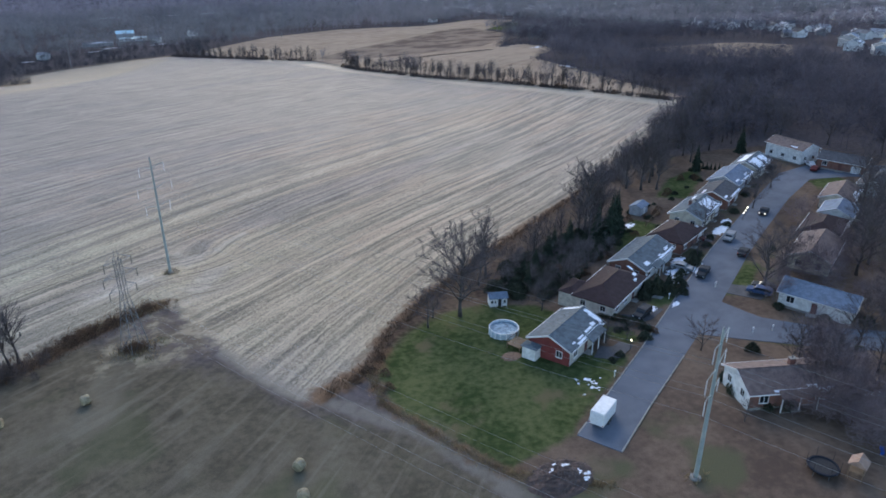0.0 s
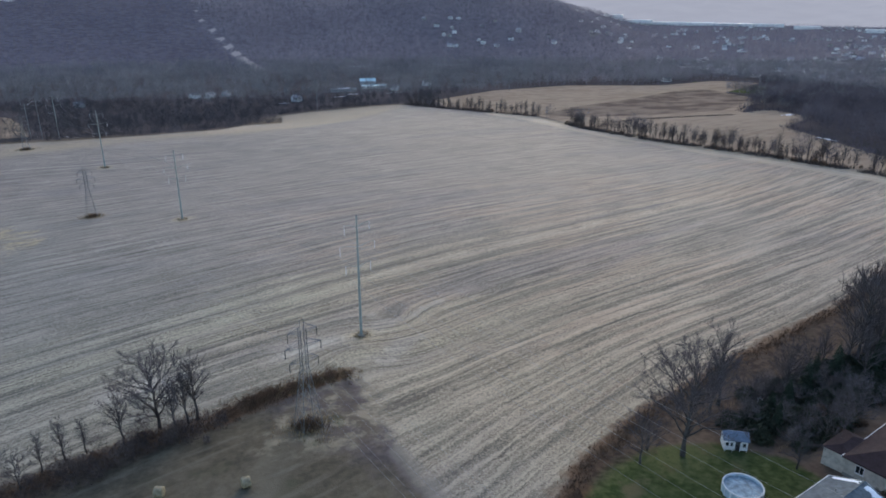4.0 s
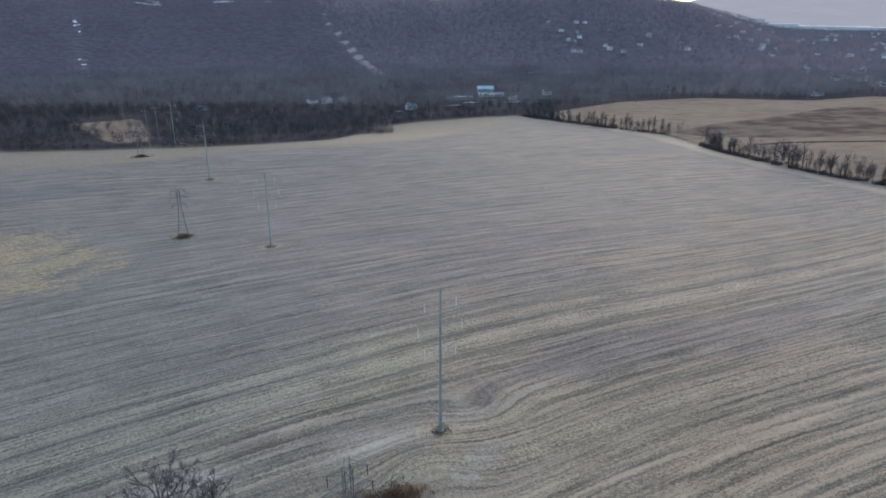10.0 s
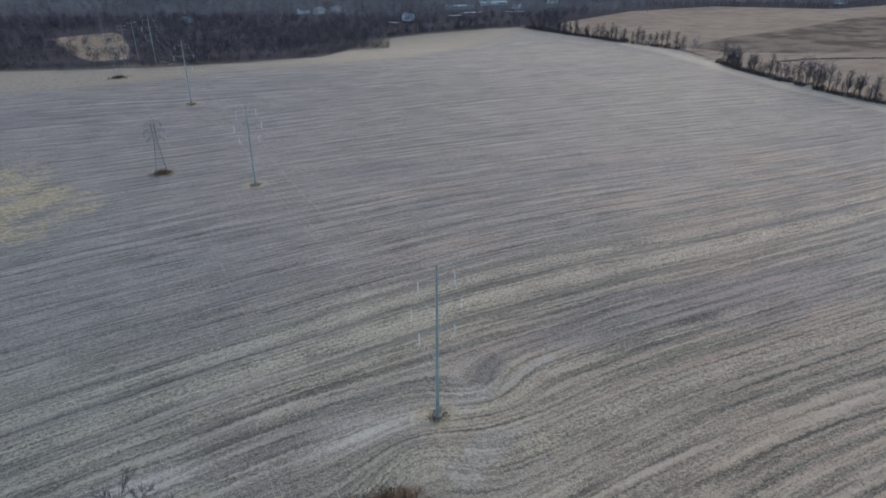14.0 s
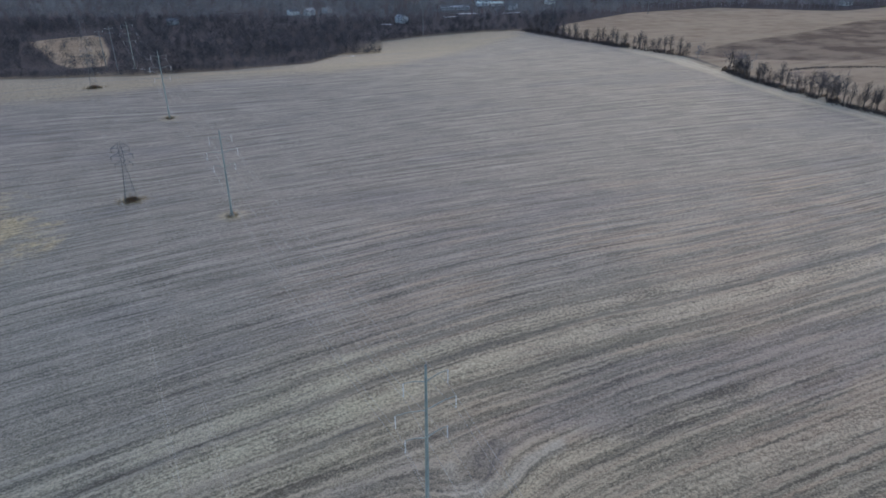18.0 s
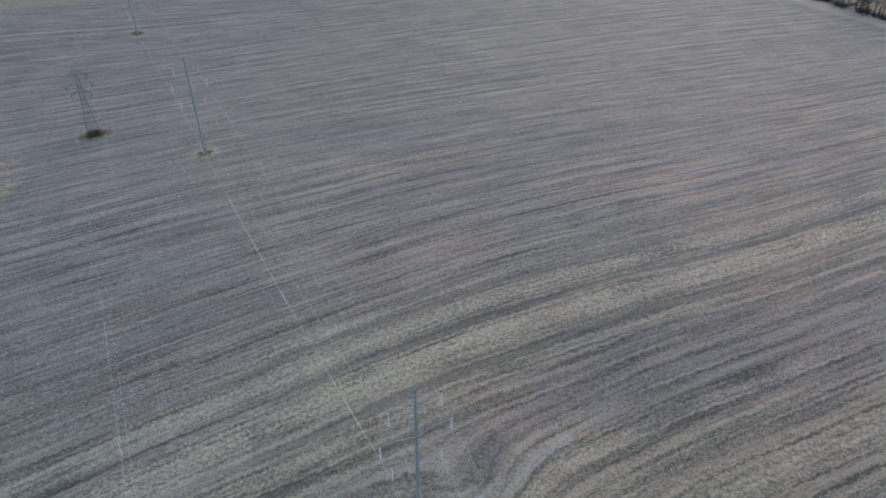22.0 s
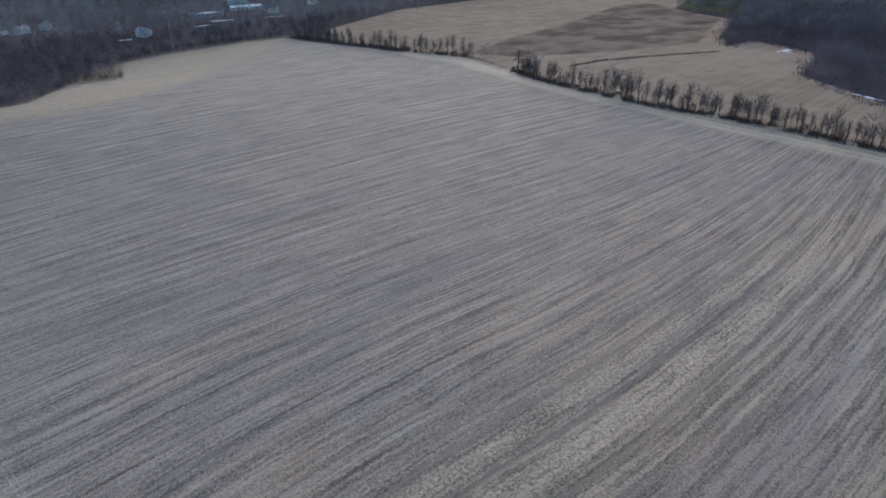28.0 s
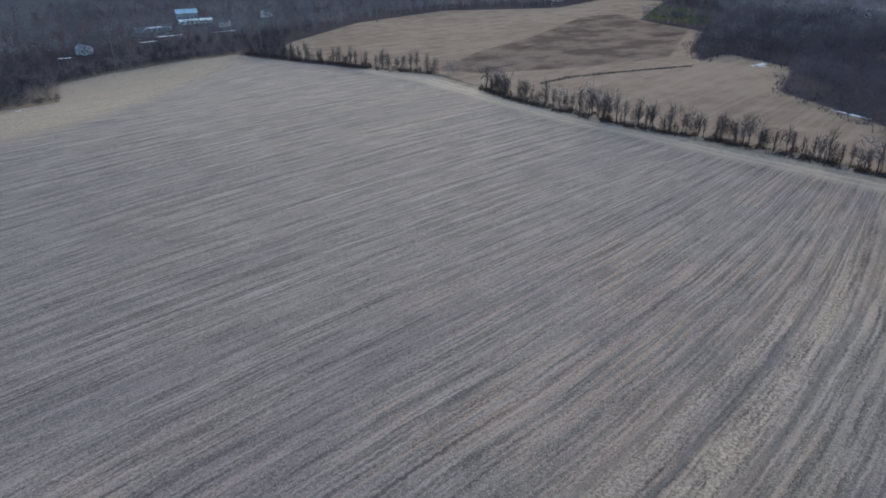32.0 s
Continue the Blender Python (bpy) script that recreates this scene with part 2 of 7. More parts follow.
    mown = n.noise(n.xyz(n.math("MULTIPLY", n.attr("along"), 0.05), n.math("MULTIPLY", n.attr("across"), 0.6), 2.0), 1.0, 3)
    past = n.mix(n.step(mown, 0.5, 0.68, 0.0, 0.35), past, (0.2, 0.178, 0.135))
    col = n.mix(inside("pasture", 5.0, 2.0), col, past)
    # the harvested field: chaff and straw left along the rows
    u, v = n.attr("along"), n.attr("across")
    rag = n.math("MULTIPLY", n.math("SUBTRACT", n.noise(p, 0.8, 4, 0.7), 0.5), 1.5)
    drift = n.math("MULTIPLY", n.math("SUBTRACT", n.noise(p, 0.04, 2), 0.5), 1.8)
    bent = n.math("ADD", n.math("ADD", v, drift), rag)

    def streaks(along_by, across_by, seed, detail=2, rough=0.6):
        return n.noise(n.xyz(n.math("MULTIPLY", u, along_by), n.math("MULTIPLY", bent, across_by), seed), 1.0, detail, rough)

    s1 = streaks(0.06, 1.7, 0.0)
    s2 = streaks(0.008, 0.2, 4.0, 3)
    s4 = streaks(0.016, 0.62, 21.0, 2)
    speck = n.noise(p, 1.9, 4, 0.8)
    near = n.math("ADD", v, n.math("MULTIPLY", n.math("SUBTRACT", n.noise(p, 0.03, 3), 0.5), 40.0))
    front = n.step(near, 168.0, 112.0)
    # passes of the combine, each some five metres wide, their edges torn and faded in places
    turn_ = n.math("ADD", n.math("MULTIPLY", bent, 1.5), n.math("MULTIPLY", s2, 4.5))
    swath = n.math("ADD", n.math("SINE", turn_), n.math("MULTIPLY", n.math("SINE", n.math("MULTIPLY", turn_, 0.63)), 0.8))
    swath = n.math("ADD", swath, n.math("MULTIPLY", n.math("SINE", n.math("MULTIPLY", turn_, 2.03)), 0.4))
    faded = n.step(n.noise(n.xyz(n.math("MULTIPLY", u, 0.02), n.math("MULTIPLY", v, 0.05), 8.0), 1.0, 3, 0.6), 0.38, 0.62, 0.12, 1.0)
    fine_row = n.math("SINE", n.math("ADD", n.math("MULTIPLY", bent, 4.9), n.math("MULTIPLY", s4, 7.0)))
    r = n.math("MULTIPLY", n.math("SUBTRACT", s1, 0.5), 0.6)
    r = n.math("ADD", r, n.math("MULTIPLY", n.math("SUBTRACT", s4, 0.5), n.math("ADD", n.math("MULTIPLY", front, 0.3), 0.3)))
    r = n.math("ADD", r, n.math("MULTIPLY", n.math("MULTIPLY", n.math("SUBTRACT", streaks(0.014, 0.26, 40.0, 3, 0.65), 0.5), front), 0.42))
    r = n.math("ADD", r, n.math("MULTIPLY", n.math("MULTIPLY", swath, faded), n.math("SUBTRACT", 0.046, n.math("MULTIPLY", front, 0.012))))
    r = n.math("ADD", r, n.math("MULTIPLY", n.math("MULTIPLY", fine_row, faded), n.math("SUBTRACT", 0.05, n.math("MULTIPLY", front, 0.01))))
    r = n.math("ADD", r, n.math("MULTIPLY", n.math("SUBTRACT", mid, 0.5), 0.16))
    r = n.math("ADD", r, n.math("MULTIPLY", n.math("SUBTRACT", speck, 0.5), 0.68))
    r = n.math("ADD", r, n.math("MULTIPLY", n.math("SUBTRACT", grit, 0.5), 0.7))
    r = n.math("ADD", r, n.math("MULTIPLY", n.math("SUBTRACT", fine, 0.5), 0.14))
    rows = r
    tone_ = n.step(r, -0.3, 0.3)
    soil = n.mix(tone_, (0.082, 0.069, 0.06), (0.375, 0.323, 0.277))
    straw = n.mix(tone_, (0.078, 0.066, 0.048), (0.46, 0.38, 0.268))
    field = n.mix(n.math("MULTIPLY", front, n.step(u, 190.0, 80.0, 0.3, 0.85)), soil, straw)
    # reddish stalks lie in streaks over the eastern part, an olive tone tinges the western one
    rust = n.math("MULTIPLY", n.step(n.math("ADD", n.math("MULTIPLY", n.noise(p, 0.022, 4), 0.5), n.math("MULTIPLY", s4, 0.5)), 0.47, 0.6), n.step(u, 25.0, 90.0))
    field = n.mix(n.math("MULTIPLY", n.math("MULTIPLY", rust, n.step(near, 215.0, 170.0)), 0.5), field, n.mix(tone_, (0.13, 0.083, 0.06), (0.5, 0.36, 0.255)))
    olive = n.math("MULTIPLY", n.step(n.math("ADD", n.math("MULTIPLY", n.noise(p, 0.04, 4), 0.6), n.math("MULTIPLY", s4, 0.4)), 0.42, 0.6), n.step(u, 90.0, 10.0))
    field = n.mix(n.math("MULTIPLY", n.math("MULTIPLY", olive, n.step(near, 175.0, 130.0)), 0.5), field, n.mix(tone_, (0.06, 0.06, 0.041), (0.36, 0.328, 0.228)))
    # bands of thick chaff where the combine turned
    for at, half, much, end in ((125.0, 2.3, 0.8, 260.0), (133.5, 2.0, 0.64, 260.0), (117.0, 1.4, 0.5, 90.0), (139.5, 1.2, 0.45, 120.0), (88.0, 2.2, 0.45, 200.0), (101.0, 1.5, 0.4, 170.0)):
        d = n.math("ABSOLUTE", n.math("SUBTRACT", n.math("ADD", bent, n.math("MULTIPLY", wob, 0.5)), at))
        torn = n.step(n.math("ADD", n.math("MULTIPLY", s1, 0.4), n.math("ADD", n.math("MULTIPLY", speck, 0.35), n.math("MULTIPLY", n.noise(p, 0.09, 4), 0.25))), 0.38, 0.58)
        m = n.math("MULTIPLY", n.step(d, half * 1.8, half * 0.3), n.math("MULTIPLY", torn, n.step(u, end, end - 70.0, 0.1, 1.0)))
        field = n.mix(n.math("MULTIPLY", m, much), field, n.mix(n.step(speck, 0.35, 0.65), n.mix(n.step(u, 20.0, 120.0), (0.2, 0.182, 0.116), (0.21, 0.165, 0.118)), n.mix(n.step(u, 20.0, 120.0), (0.6, 0.545, 0.37), (0.6, 0.48, 0.35))))
        low = n.math("MULTIPLY", n.step(n.math("ABSOLUTE", n.math("SUBTRACT", d, half * 1.7 + 0.6)), 1.2, 0.2), torn)
        field = n.mix(n.math("MULTIPLY", low, much * 0.5), field, (0.115, 0.1, 0.084))
    # short dark wheel marks, damp purplish drifts, pale dusty patches
    ruts = n.step(n.noise(n.xyz(n.math("MULTIPLY", u, 0.035), n.math("MULTIPLY", v, 0.8), 30.0), 1.0, 1), 0.7, 0.77)
    field = n.mix(n.math("MULTIPLY", ruts, 0.6), field, (0.085, 0.075, 0.07))
    damp = n.step(n.noise(n.xyz(n.math("MULTIPLY", u, 0.012), n.math("MULTIPLY", bent, 0.04), 14.0), 1.0, 4, 0.6), 0.5, 0.66)
    field = n.mix(n.math("MULTIPLY", damp, 0.5), field, n.mix(tone_, (0.07, 0.06, 0.058), (0.255, 0.222, 0.218)))
    # darker and greener towards the west
    west_tint = n.math("MULTIPLY", n.step(n.math("ADD", u, n.math("MULTIPLY", n.math("SUBTRACT", big, 0.5), 120.0)), 85.0, -10.0), n.step(v, 330.0, 220.0))
    field = n.mix(n.math("MULTIPLY", west_tint, 0.55), field, n.mix(tone_, (0.058, 0.062, 0.052), (0.285, 0.283, 0.25)))
    dusty = n.step(n.math("ADD", n.attr("dusty"), n.math("ADD", wob, n.math("MULTIPLY", rag, 1.5))), -1.5, 3.0)
    field = n.mix(n.math("MULTIPLY", dusty, 0.5), field, n.mix(tone_, (0.15, 0.135, 0.118), (0.5, 0.455, 0.4)))
    curl = n.math("ADD", n.math("ABSOLUTE", n.attr("curl")), n.math("MULTIPLY", rag, 0.6))
    field = n.mix(n.math("MULTIPLY", n.step(curl, 2.0, 0.5), 0.5), field, n.mix(tone_, (0.2, 0.178, 0.145), (0.52, 0.465, 0.385)))
    shade_ = n.math("ADD", n.attr("bare"), n.math("ADD", n.math("MULTIPLY", wob, 0.7), rag))
    field = n.mix(n.math("MULTIPLY", n.step(shade_, -0.6, 1.6), 0.45), field, n.mix(tone_, (0.06, 0.052, 0.047), (0.23, 0.2, 0.18)))
    of_field = inside("field", 1.6, 0.9)
    col = n.mix(of_field, col, field)
    n.put(n.bsdf.inputs["Specular IOR Level"], n.math("MULTIPLY", of_field, 0.19))
    # uncut grass along the far edge, the farm lane, and the weedy patch
    edge = n.mix(n.step(fine, 0.35, 0.65), (0.24, 0.186, 0.124), (0.385, 0.304, 0.207))
    col = n.mix(n.math("MULTIPLY", n.step(n.math("ADD", n.math("ADD", n.attr("margin"), n.math("MULTIPLY", n.math("SUBTRACT", s1, 0.5), 42.0)), n.math("MULTIPLY", wob, 2.0)), -9.0, 10.0), n.step(s2, 0.3, 0.62, 0.35, 0.85)), col, edge)
    weed = n.mix(n.step(n.math("ADD", n.math("MULTIPLY", fine, 0.5), n.math("MULTIPLY", speck, 0.5)), 0.38, 0.62), (0.22, 0.172, 0.098), (0.47, 0.38, 0.24))
    col = n.mix(n.math("MULTIPLY", inside("weeds", 8.0, 6.0), n.step(n.math("ADD", n.math("MULTIPLY", s1, 0.5), n.math("MULTIPLY", n.noise(p, 0.07, 4), 0.5)), 0.4, 0.53, 0.0, 0.9)), col, weed)
    foot = n.math("ADD", n.attr("foot"), n.math("MULTIPLY", wob, 1.3))
    col = n.mix(n.math("MULTIPLY", n.step(foot, 6.5, 1.5), n.step(n.noise(p, 0.35, 3), 0.4, 0.6, 0.2, 0.85)), col, weed)
    lane = n.math("ADD", n.attr("lane"), n.math("MULTIPLY", wob, 0.25))
    col = n.mix(n.math("MULTIPLY", n.step(lane, 12.0, 5.0), n.step(n.noise(p, 0.12, 4), 0.3, 0.6, 0.5, 0.9)), col, (0.4, 0.33, 0.245))
    track = n.math("MINIMUM", n.math("ABSOLUTE", n.math("SUBTRACT", lane, 2.2)), n.math("ADD", n.math("ABSOLUTE", n.math("SUBTRACT", lane, 6.2)), 0.6))
    col = n.mix(n.math("MULTIPLY", n.step(track, 1.5, 0.4), n.step(fine, 0.25, 0.6)), col, (0.45, 0.375, 0.285))
    rut = n.math("ABSOLUTE", n.math("ADD", n.attr("rut"), n.math("MULTIPLY", wob, 0.4)))
    col = n.mix(n.math("MULTIPLY", n.step(rut, 2.4, 0.6), 0.7), col, (0.2, 0.18, 0.155))
    scrub = n.math("ABSOLUTE", n.math("ADD", n.attr("scrub"), wob))
    col = n.mix(n.step(scrub, 3.4, 1.0), col, n.mix(fine, (0.06, 0.042, 0.03), (0.21, 0.125, 0.07)))
    # rough ground round the corner tower: matted straw, bare earth and a little green
    rough_ = n.step(n.math("ADD", n.attr("corner"), n.math("MULTIPLY", wob, 2.2)), -2.0, 4.0)
    mat_ = n.mix(n.step(n.noise(p, 0.3, 4, 0.65), 0.42, 0.6), (0.14, 0.116, 0.083), (0.32, 0.274, 0.196))
    mat_ = n.mix(n.step(n.noise(p, 0.22, 4, 0.65), 0.57, 0.72, 0.0, 0.8), mat_, (0.085, 0.092, 0.045))
    col = n.mix(n.math("MULTIPLY", rough_, n.step(n.noise(p, 0.17, 5, 0.65), 0.36, 0.56, 0.15, 0.75)), col, mat_)
    litter = n.step(n.math("ADD", n.attr("litter"), n.math("MULTIPLY", wob, 0.9)), -1.0, 1.5)
    col = n.mix(n.math("MULTIPLY", litter, 0.75), col, n.mix(n.step(fine, 0.35, 0.65), (0.04, 0.031, 0.026), (0.1, 0.074, 0.056)))
    cut = n.math("ABSOLUTE", n.math("ADD", n.attr("powercut"), wob))
    col = n.mix(n.math("MULTIPLY", n.step(cut, 11.0, 6.0), n.step(fine, 0.3, 0.6, 0.7, 0.95)), col, (0.36, 0.325, 0.31))
    n.bump(n.math("ADD", rows, grit), 0.5, 0.12)
    return n.done(col)


M_GROUND = ground_material()

# ---- the lie of the land ----
BUMPS = [(-105, 290, -3.2, 60), (205, 320, -2.5, 45), (-45, 560, -9, 60), (-175, 385, 6, 75), (12, 118, -2.3, 38), (-45, 440, 2.5, 50),
         (50, 195, 1.8, 48), (300, 360, 4, 80), (165, 430, -2.5, 50), (-12, 66, 2.2, 28)]
HILL_B = [-180, -75, -33, 0, 5, 10, 13, 16, 19, 22, 25, 180]
HILL_H = [40, 70, 86, 84, 92, 104, 98, 84, 62, 30, -19, -19]


def smooth(x):
    x = np.clip(x, 0, 1)
    return x * x * (3 - 2 * x)


def ground(x, y):
    """The height of the land."""
    x, y = np.asarray(x, float), np.asarray(y, float)
    z = 9.2 + 0.0237 * x - 0.0405 * y
    for a, b, h, s in BUMPS:
        z = z + h * np.exp(-((x - a) ** 2 + (y - b) ** 2) / (2 * s * s))
    z = -19 + 4 * np.logaddexp(0, (z + 19) / 4)
    z = 20 - 4 * np.logaddexp(0, (20 - z) / 4)
    r, b = np.hypot(x, y), np.degrees(np.arctan2(x, y))
    top = np.interp(b, HILL_B, HILL_H)
    rise = smooth((r - 1010) / 900) * smooth((4200 - r) / 1500) * (y > 0)
    ripple = 5 * np.sin(b * 0.9 + 1) * np.sin(r * 0.006) * smooth((r - 1100) / 400)
    return z + (np.maximum(top, -19) + 19) * rise + ripple * rise


def inside_by(poly, x, y):
    """The distance to a closed outline, positive inside it."""
    best, odd = np.full(x.shape, 1e9), np.zeros(x.shape, bool)
    for (ax, ay), (bx, by) in zip(poly, poly[1:] + poly[:1]):
        dx, dy = bx - ax, by - ay
        t = np.clip(((x - ax) * dx + (y - ay) * dy) / (dx * dx + dy * dy + 1e-9), 0, 1)
        best = np.minimum(best, np.hypot(x - ax - t * dx, y - ay - t * dy))
        cross = (ay > y) != (by > y)
        odd ^= cross & (x < dx * (y - ay) / (dy if dy else 1e-9) + ax)
    return np.where(odd, best, -best)


def off_line(line, x, y):
    """The distance to an open line."""
    best = np.full(np.shape(x), 1e9)
    for (ax, ay), (bx, by) in zip(line, line[1:]):
        dx, dy = bx - ax, by - ay
        t = np.clip(((x - ax) * dx + (y - ay) * dy) / (dx * dx + dy * dy), 0, 1)
        best = np.minimum(best, np.hypot(x - ax - t * dx, y - ay - t * dy))
    return best


EAST_EDGE = [(11, 40), (18, 43), (24, 48), (33, 58), (46, 68), (68, 79), (92, 91), (117, 105), (150, 124), (212, 164), (232, 177)]
HEDGE = [(232, 178), (205, 245), (188, 296), (171, 344), (160, 400), (152, 425)]
FAR_EDGE = [(145, 473), (118, 496), (88, 541), (57, 592), (18, 594), (-18, 585), (-46, 568), (-42, 518), (-69, 510), (-78, 452), (-118, 426), (-165, 407), (-216, 408), (-278, 424), (-420, 430)]
WEST_EDGE = [(-420, 40), (-110, 44), (-60, 60), (-38, 73), (-27, 77), (-19, 84), (-11, 89), (-4.5, 92), (-2, 85), (-1, 76), (1.5, 66), (5, 53), (8, 46)]
FIELD = EAST_EDGE + HEDGE + [(148, 452)] + FAR_EDGE + WEST_EDGE
PASTURE = [(6.5, 47.5), (10, 39.5), (15, 34.5), (24, 25), (27, 14), (31, -2), (38, -30), (20, -60), (-400, -60), (-400, 38), (-112, 42), (-58, 60), (-38, 72), (-27, 76.5), (-19, 83.5), (-17, 78), (-13, 72), (-8, 67), (-3.5, 62), (1.5, 57)]
LAWN = [(24, 45), (31, 53), (42, 57), (51, 56), (60, 50), (63, 42), (58, 30), (64, 27), (60, 24), (46, 17), (42, 14), (36, 13.5), (30, 12), (27, 20), (22, 33)]
GREENS = [[(88, 58), (96, 60), (112, 70), (108, 76), (96, 68)], [(132, 80), (150, 92), (156, 100), (140, 96), (126, 86)], [(168, 66), (182, 64), (182, 73), (172, 72)], [(76, 35.5), (86, 37), (90, 41), (84, 40.5), (78, 39.5)], [(66, 29), (70, 29.5), (67, 37), (63.5, 35)],
          [(93, 33.5), (100, 32), (112, 40), (112, 43.5)], [(84, 20), (90, 13), (95, 15), (90, 24)], [(392, 690), (424, 661), (420, 557), (377, 497), (366, 554), (360, 600)]]
YARD = [(29, 10), (24, 20), (22, 44), (34, 58), (60, 72), (110, 100), (150, 116), (178, 112), (205, 104), (213, 70), (196, 24), (150, -18), (110, -50), (50, -60), (34, -20)]
TAN = [(90, 600), (96, 612), (165, 676), (250, 702), (340, 660), (420, 690), (440, 640), (352, 560), (350, 480), (304, 446), (275, 408), (300, 412), (297, 366), (260, 338), (258, 312), (254, 285), (246, 230), (240, 182), (212, 245), (195, 297), (178, 345), (166, 402), (158, 430), (152, 466), (124, 502), (92, 552)]
BROWN = [(153, 478), (189, 507), (244, 535), (325, 598), (358, 600), (348, 500), (270, 424), (225, 435), (170, 460)]
MARGIN = [(-420, 350), (-230, 350), (-175, 357), (-121, 400), (-60, 420), (-30, 440), (-10, 480), (30, 540), (57, 570), (60, 596), (18, 600), (-18, 590), (-50, 570), (-75, 500), (-80, 452), (-118, 430), (-216, 415), (-278, 430), (-420, 436)]
WEEDS = [(-190, 255), (-150, 244), (-120, 226), (-112, 200), (-116, 172), (-140, 176), (-200, 200)]
LANE = [(122, 494), (141, 462), (152, 422), (157, 394), (166, 356), (178, 329), (189, 294), (199, 264), (206, 242), (226, 182)]
RUT = [(2, 62), (8, 46), (16, 36), (24, 24), (28, 10), (33, -10)]
SCRUB = [(-400, 40), (-110, 43), (-60, 60), (-38, 72.5), (-27, 77), (-19, 83.5), (-11, 88.5), (-5, 91.5)]
SCRUB_B = [(13, 41), (23, 45), (30, 54), (44, 65), (66, 78), (90, 90), (118, 104)]
SCRUB_C = [(23, 46), (21, 34), (26, 20), (29, 12), (40, 3)]
CUT = [(-98, 1000), (-172, 1240), (-250, 1480), (-290, 1600)]
DUSTY = [[(-22, 97), (-8, 104), (3, 110), (9, 116), (5, 119), (-6, 114), (-20, 108)], [(-50, 86), (-38, 90), (-30, 98), (-40, 100), (-52, 93)], [(2, 92), (8, 98), (13, 108), (6, 108), (0, 98)]]
CORNER = [(-20, 66), (-14, 63), (-6, 60.5), (0, 62), (2.5, 72), (1, 84), (-3, 90), (-8, 88), (-14, 83), (-18, 76)]
UNDER = [(60, 52.5), (57, 61), (65, 68), (78, 72), (98, 80), (104, 80), (100, 71), (94, 66), (84, 61), (70, 52)]
VERGE = [(22, 44), (25, 49), (33, 58), (46, 68), (68, 79), (92, 91), (118, 104), (120, 99), (98, 84), (72, 69), (56, 60), (42, 56), (33, 52)]
LITTER = [(-120, 30), (-62, 54), (-43, 63.5), (-35, 69), (-26, 74), (-24, 78.5), (-36, 77.5), (-52, 69), (-70, 60), (-120, 48)]
CURL = [(2, 122), (3, 119), (7, 117.5), (11, 119), (14, 123), (20, 127)]
BARE = [[(4, 121.5), (8, 120), (11, 123), (14, 128), (10, 129), (5, 126)], [(-40, 101), (-33, 104), (-28, 109), (-34, 111), (-40, 106)], [(-9, 100), (-3, 103), (-3, 107), (-8, 105)]]
CUT_B = [(-485, 930), (-640, 1230), (-800, 1540), (-880, 1690)]
CLEARING = [(-307, 560), (-277, 590), (-262, 582), (-225, 512), (-198, 448), (-212, 438), (-240, 470), (-280, 525)]
CLEAR = [(330, 326), (421, 312), (436, 278), (385, 238), (352, 258)]


# rows of the field at five places across it, bending along the eastern edge and flattening towards the far side
ROW_LINES = [
    (50.0, [(-420, -190), (-120, -40), (-60, -3), (0, 34), (9, 44), (17, 53), (27, 60), (37, 68), (51, 79), (70, 88), (92, 97), (117, 110), (150, 128), (212, 168), (260, 195), (600, 390)]),
    (72.0, [(-420, -165), (-120, -5), (-60, 38), (-30, 57), (0, 72), (7, 77), (15, 84), (27, 93), (40, 101), (54, 106), (84, 118), (115, 131), (160, 152), (212, 178), (260, 205), (600, 400)]),
    (125.0, [(-420, -140), (-200, 5), (-120, 62), (-77, 94), (-58, 108), (-44, 117), (-30, 126), (-17, 136), (-4, 144), (10, 151), (25, 156), (45, 161), (68, 170), (96, 183), (118, 192), (150, 211), (190, 236), (260, 276), (600, 460)]),
    (228.0, [(-420, 5), (-200, 148), (-150, 184), (-107, 213), (-85, 226), (-60, 238), (-40, 246), (0, 257), (25, 264), (50, 272), (80, 281), (110, 290), (150, 301), (200, 314), (300, 345), (600, 450)]),
    (368.0, [(-420, 225), (-300, 290), (-200, 345), (-100, 360), (-50, 383), (0, 402), (50, 422), (100, 437), (150, 448), (250, 470), (600, 560)]),
]


def eased(xs, ys, x, wide):
    """A line through points with its corners rounded."""
    return sum(np.interp(x + wide * k, xs, ys) for k in (-1.5, -1, -0.5, 0, 0.5, 1, 1.5)) / 7


def rows_of(x, y):
    """How far along and across the rows of the field a place lies."""
    u = 0.879 * x + 0.477 * y
    levels = [(v_, eased([q[0] for q in line], [q[1] for q in line], x, 5 + v_ * 0.09)) for v_, line in ROW_LINES]
    out = levels[0][0] + (y - levels[0][1]) * 0.9
    for (va, ya), (vb, yb) in zip(levels, levels[1:]):
        k = (vb - va) / (yb - ya)
        out = np.where(y > ya, va + (y - ya) * k, out)
    out = np.where(y > levels[-1][1], levels[-1][0] + (y - levels[-1][1]) * 0.95, out)
    # the machine swings round the pole and the tower
    out = out + 5.0 * np.exp(-((x - 6) ** 2 / 60 + (y - 118) ** 2 / 42)) - 6 * np.exp(-((x + 3) ** 2 / 60 + (y - 98) ** 2 / 90))
    return u, out


def steps(*runs):
    """Coordinates of the sheet's lines: (start, end, step) runs, then widening to the horizon on both sides."""
    mids = np.concatenate([np.arange(a, b, s) for a, b, s in runs])
    out, d = [runs[-1][1]], runs[-1][2]
    while out[-1] < 4700:
        d *= 1.12
        out.append(out[-1] + d)
    low, d = [runs[0][0]], runs[0][2]
    while low[-1] > -4700:
        d *= 1.16
        low.append(low[-1] - d)
    return np.concatenate([low[:0:-1], mids, out])


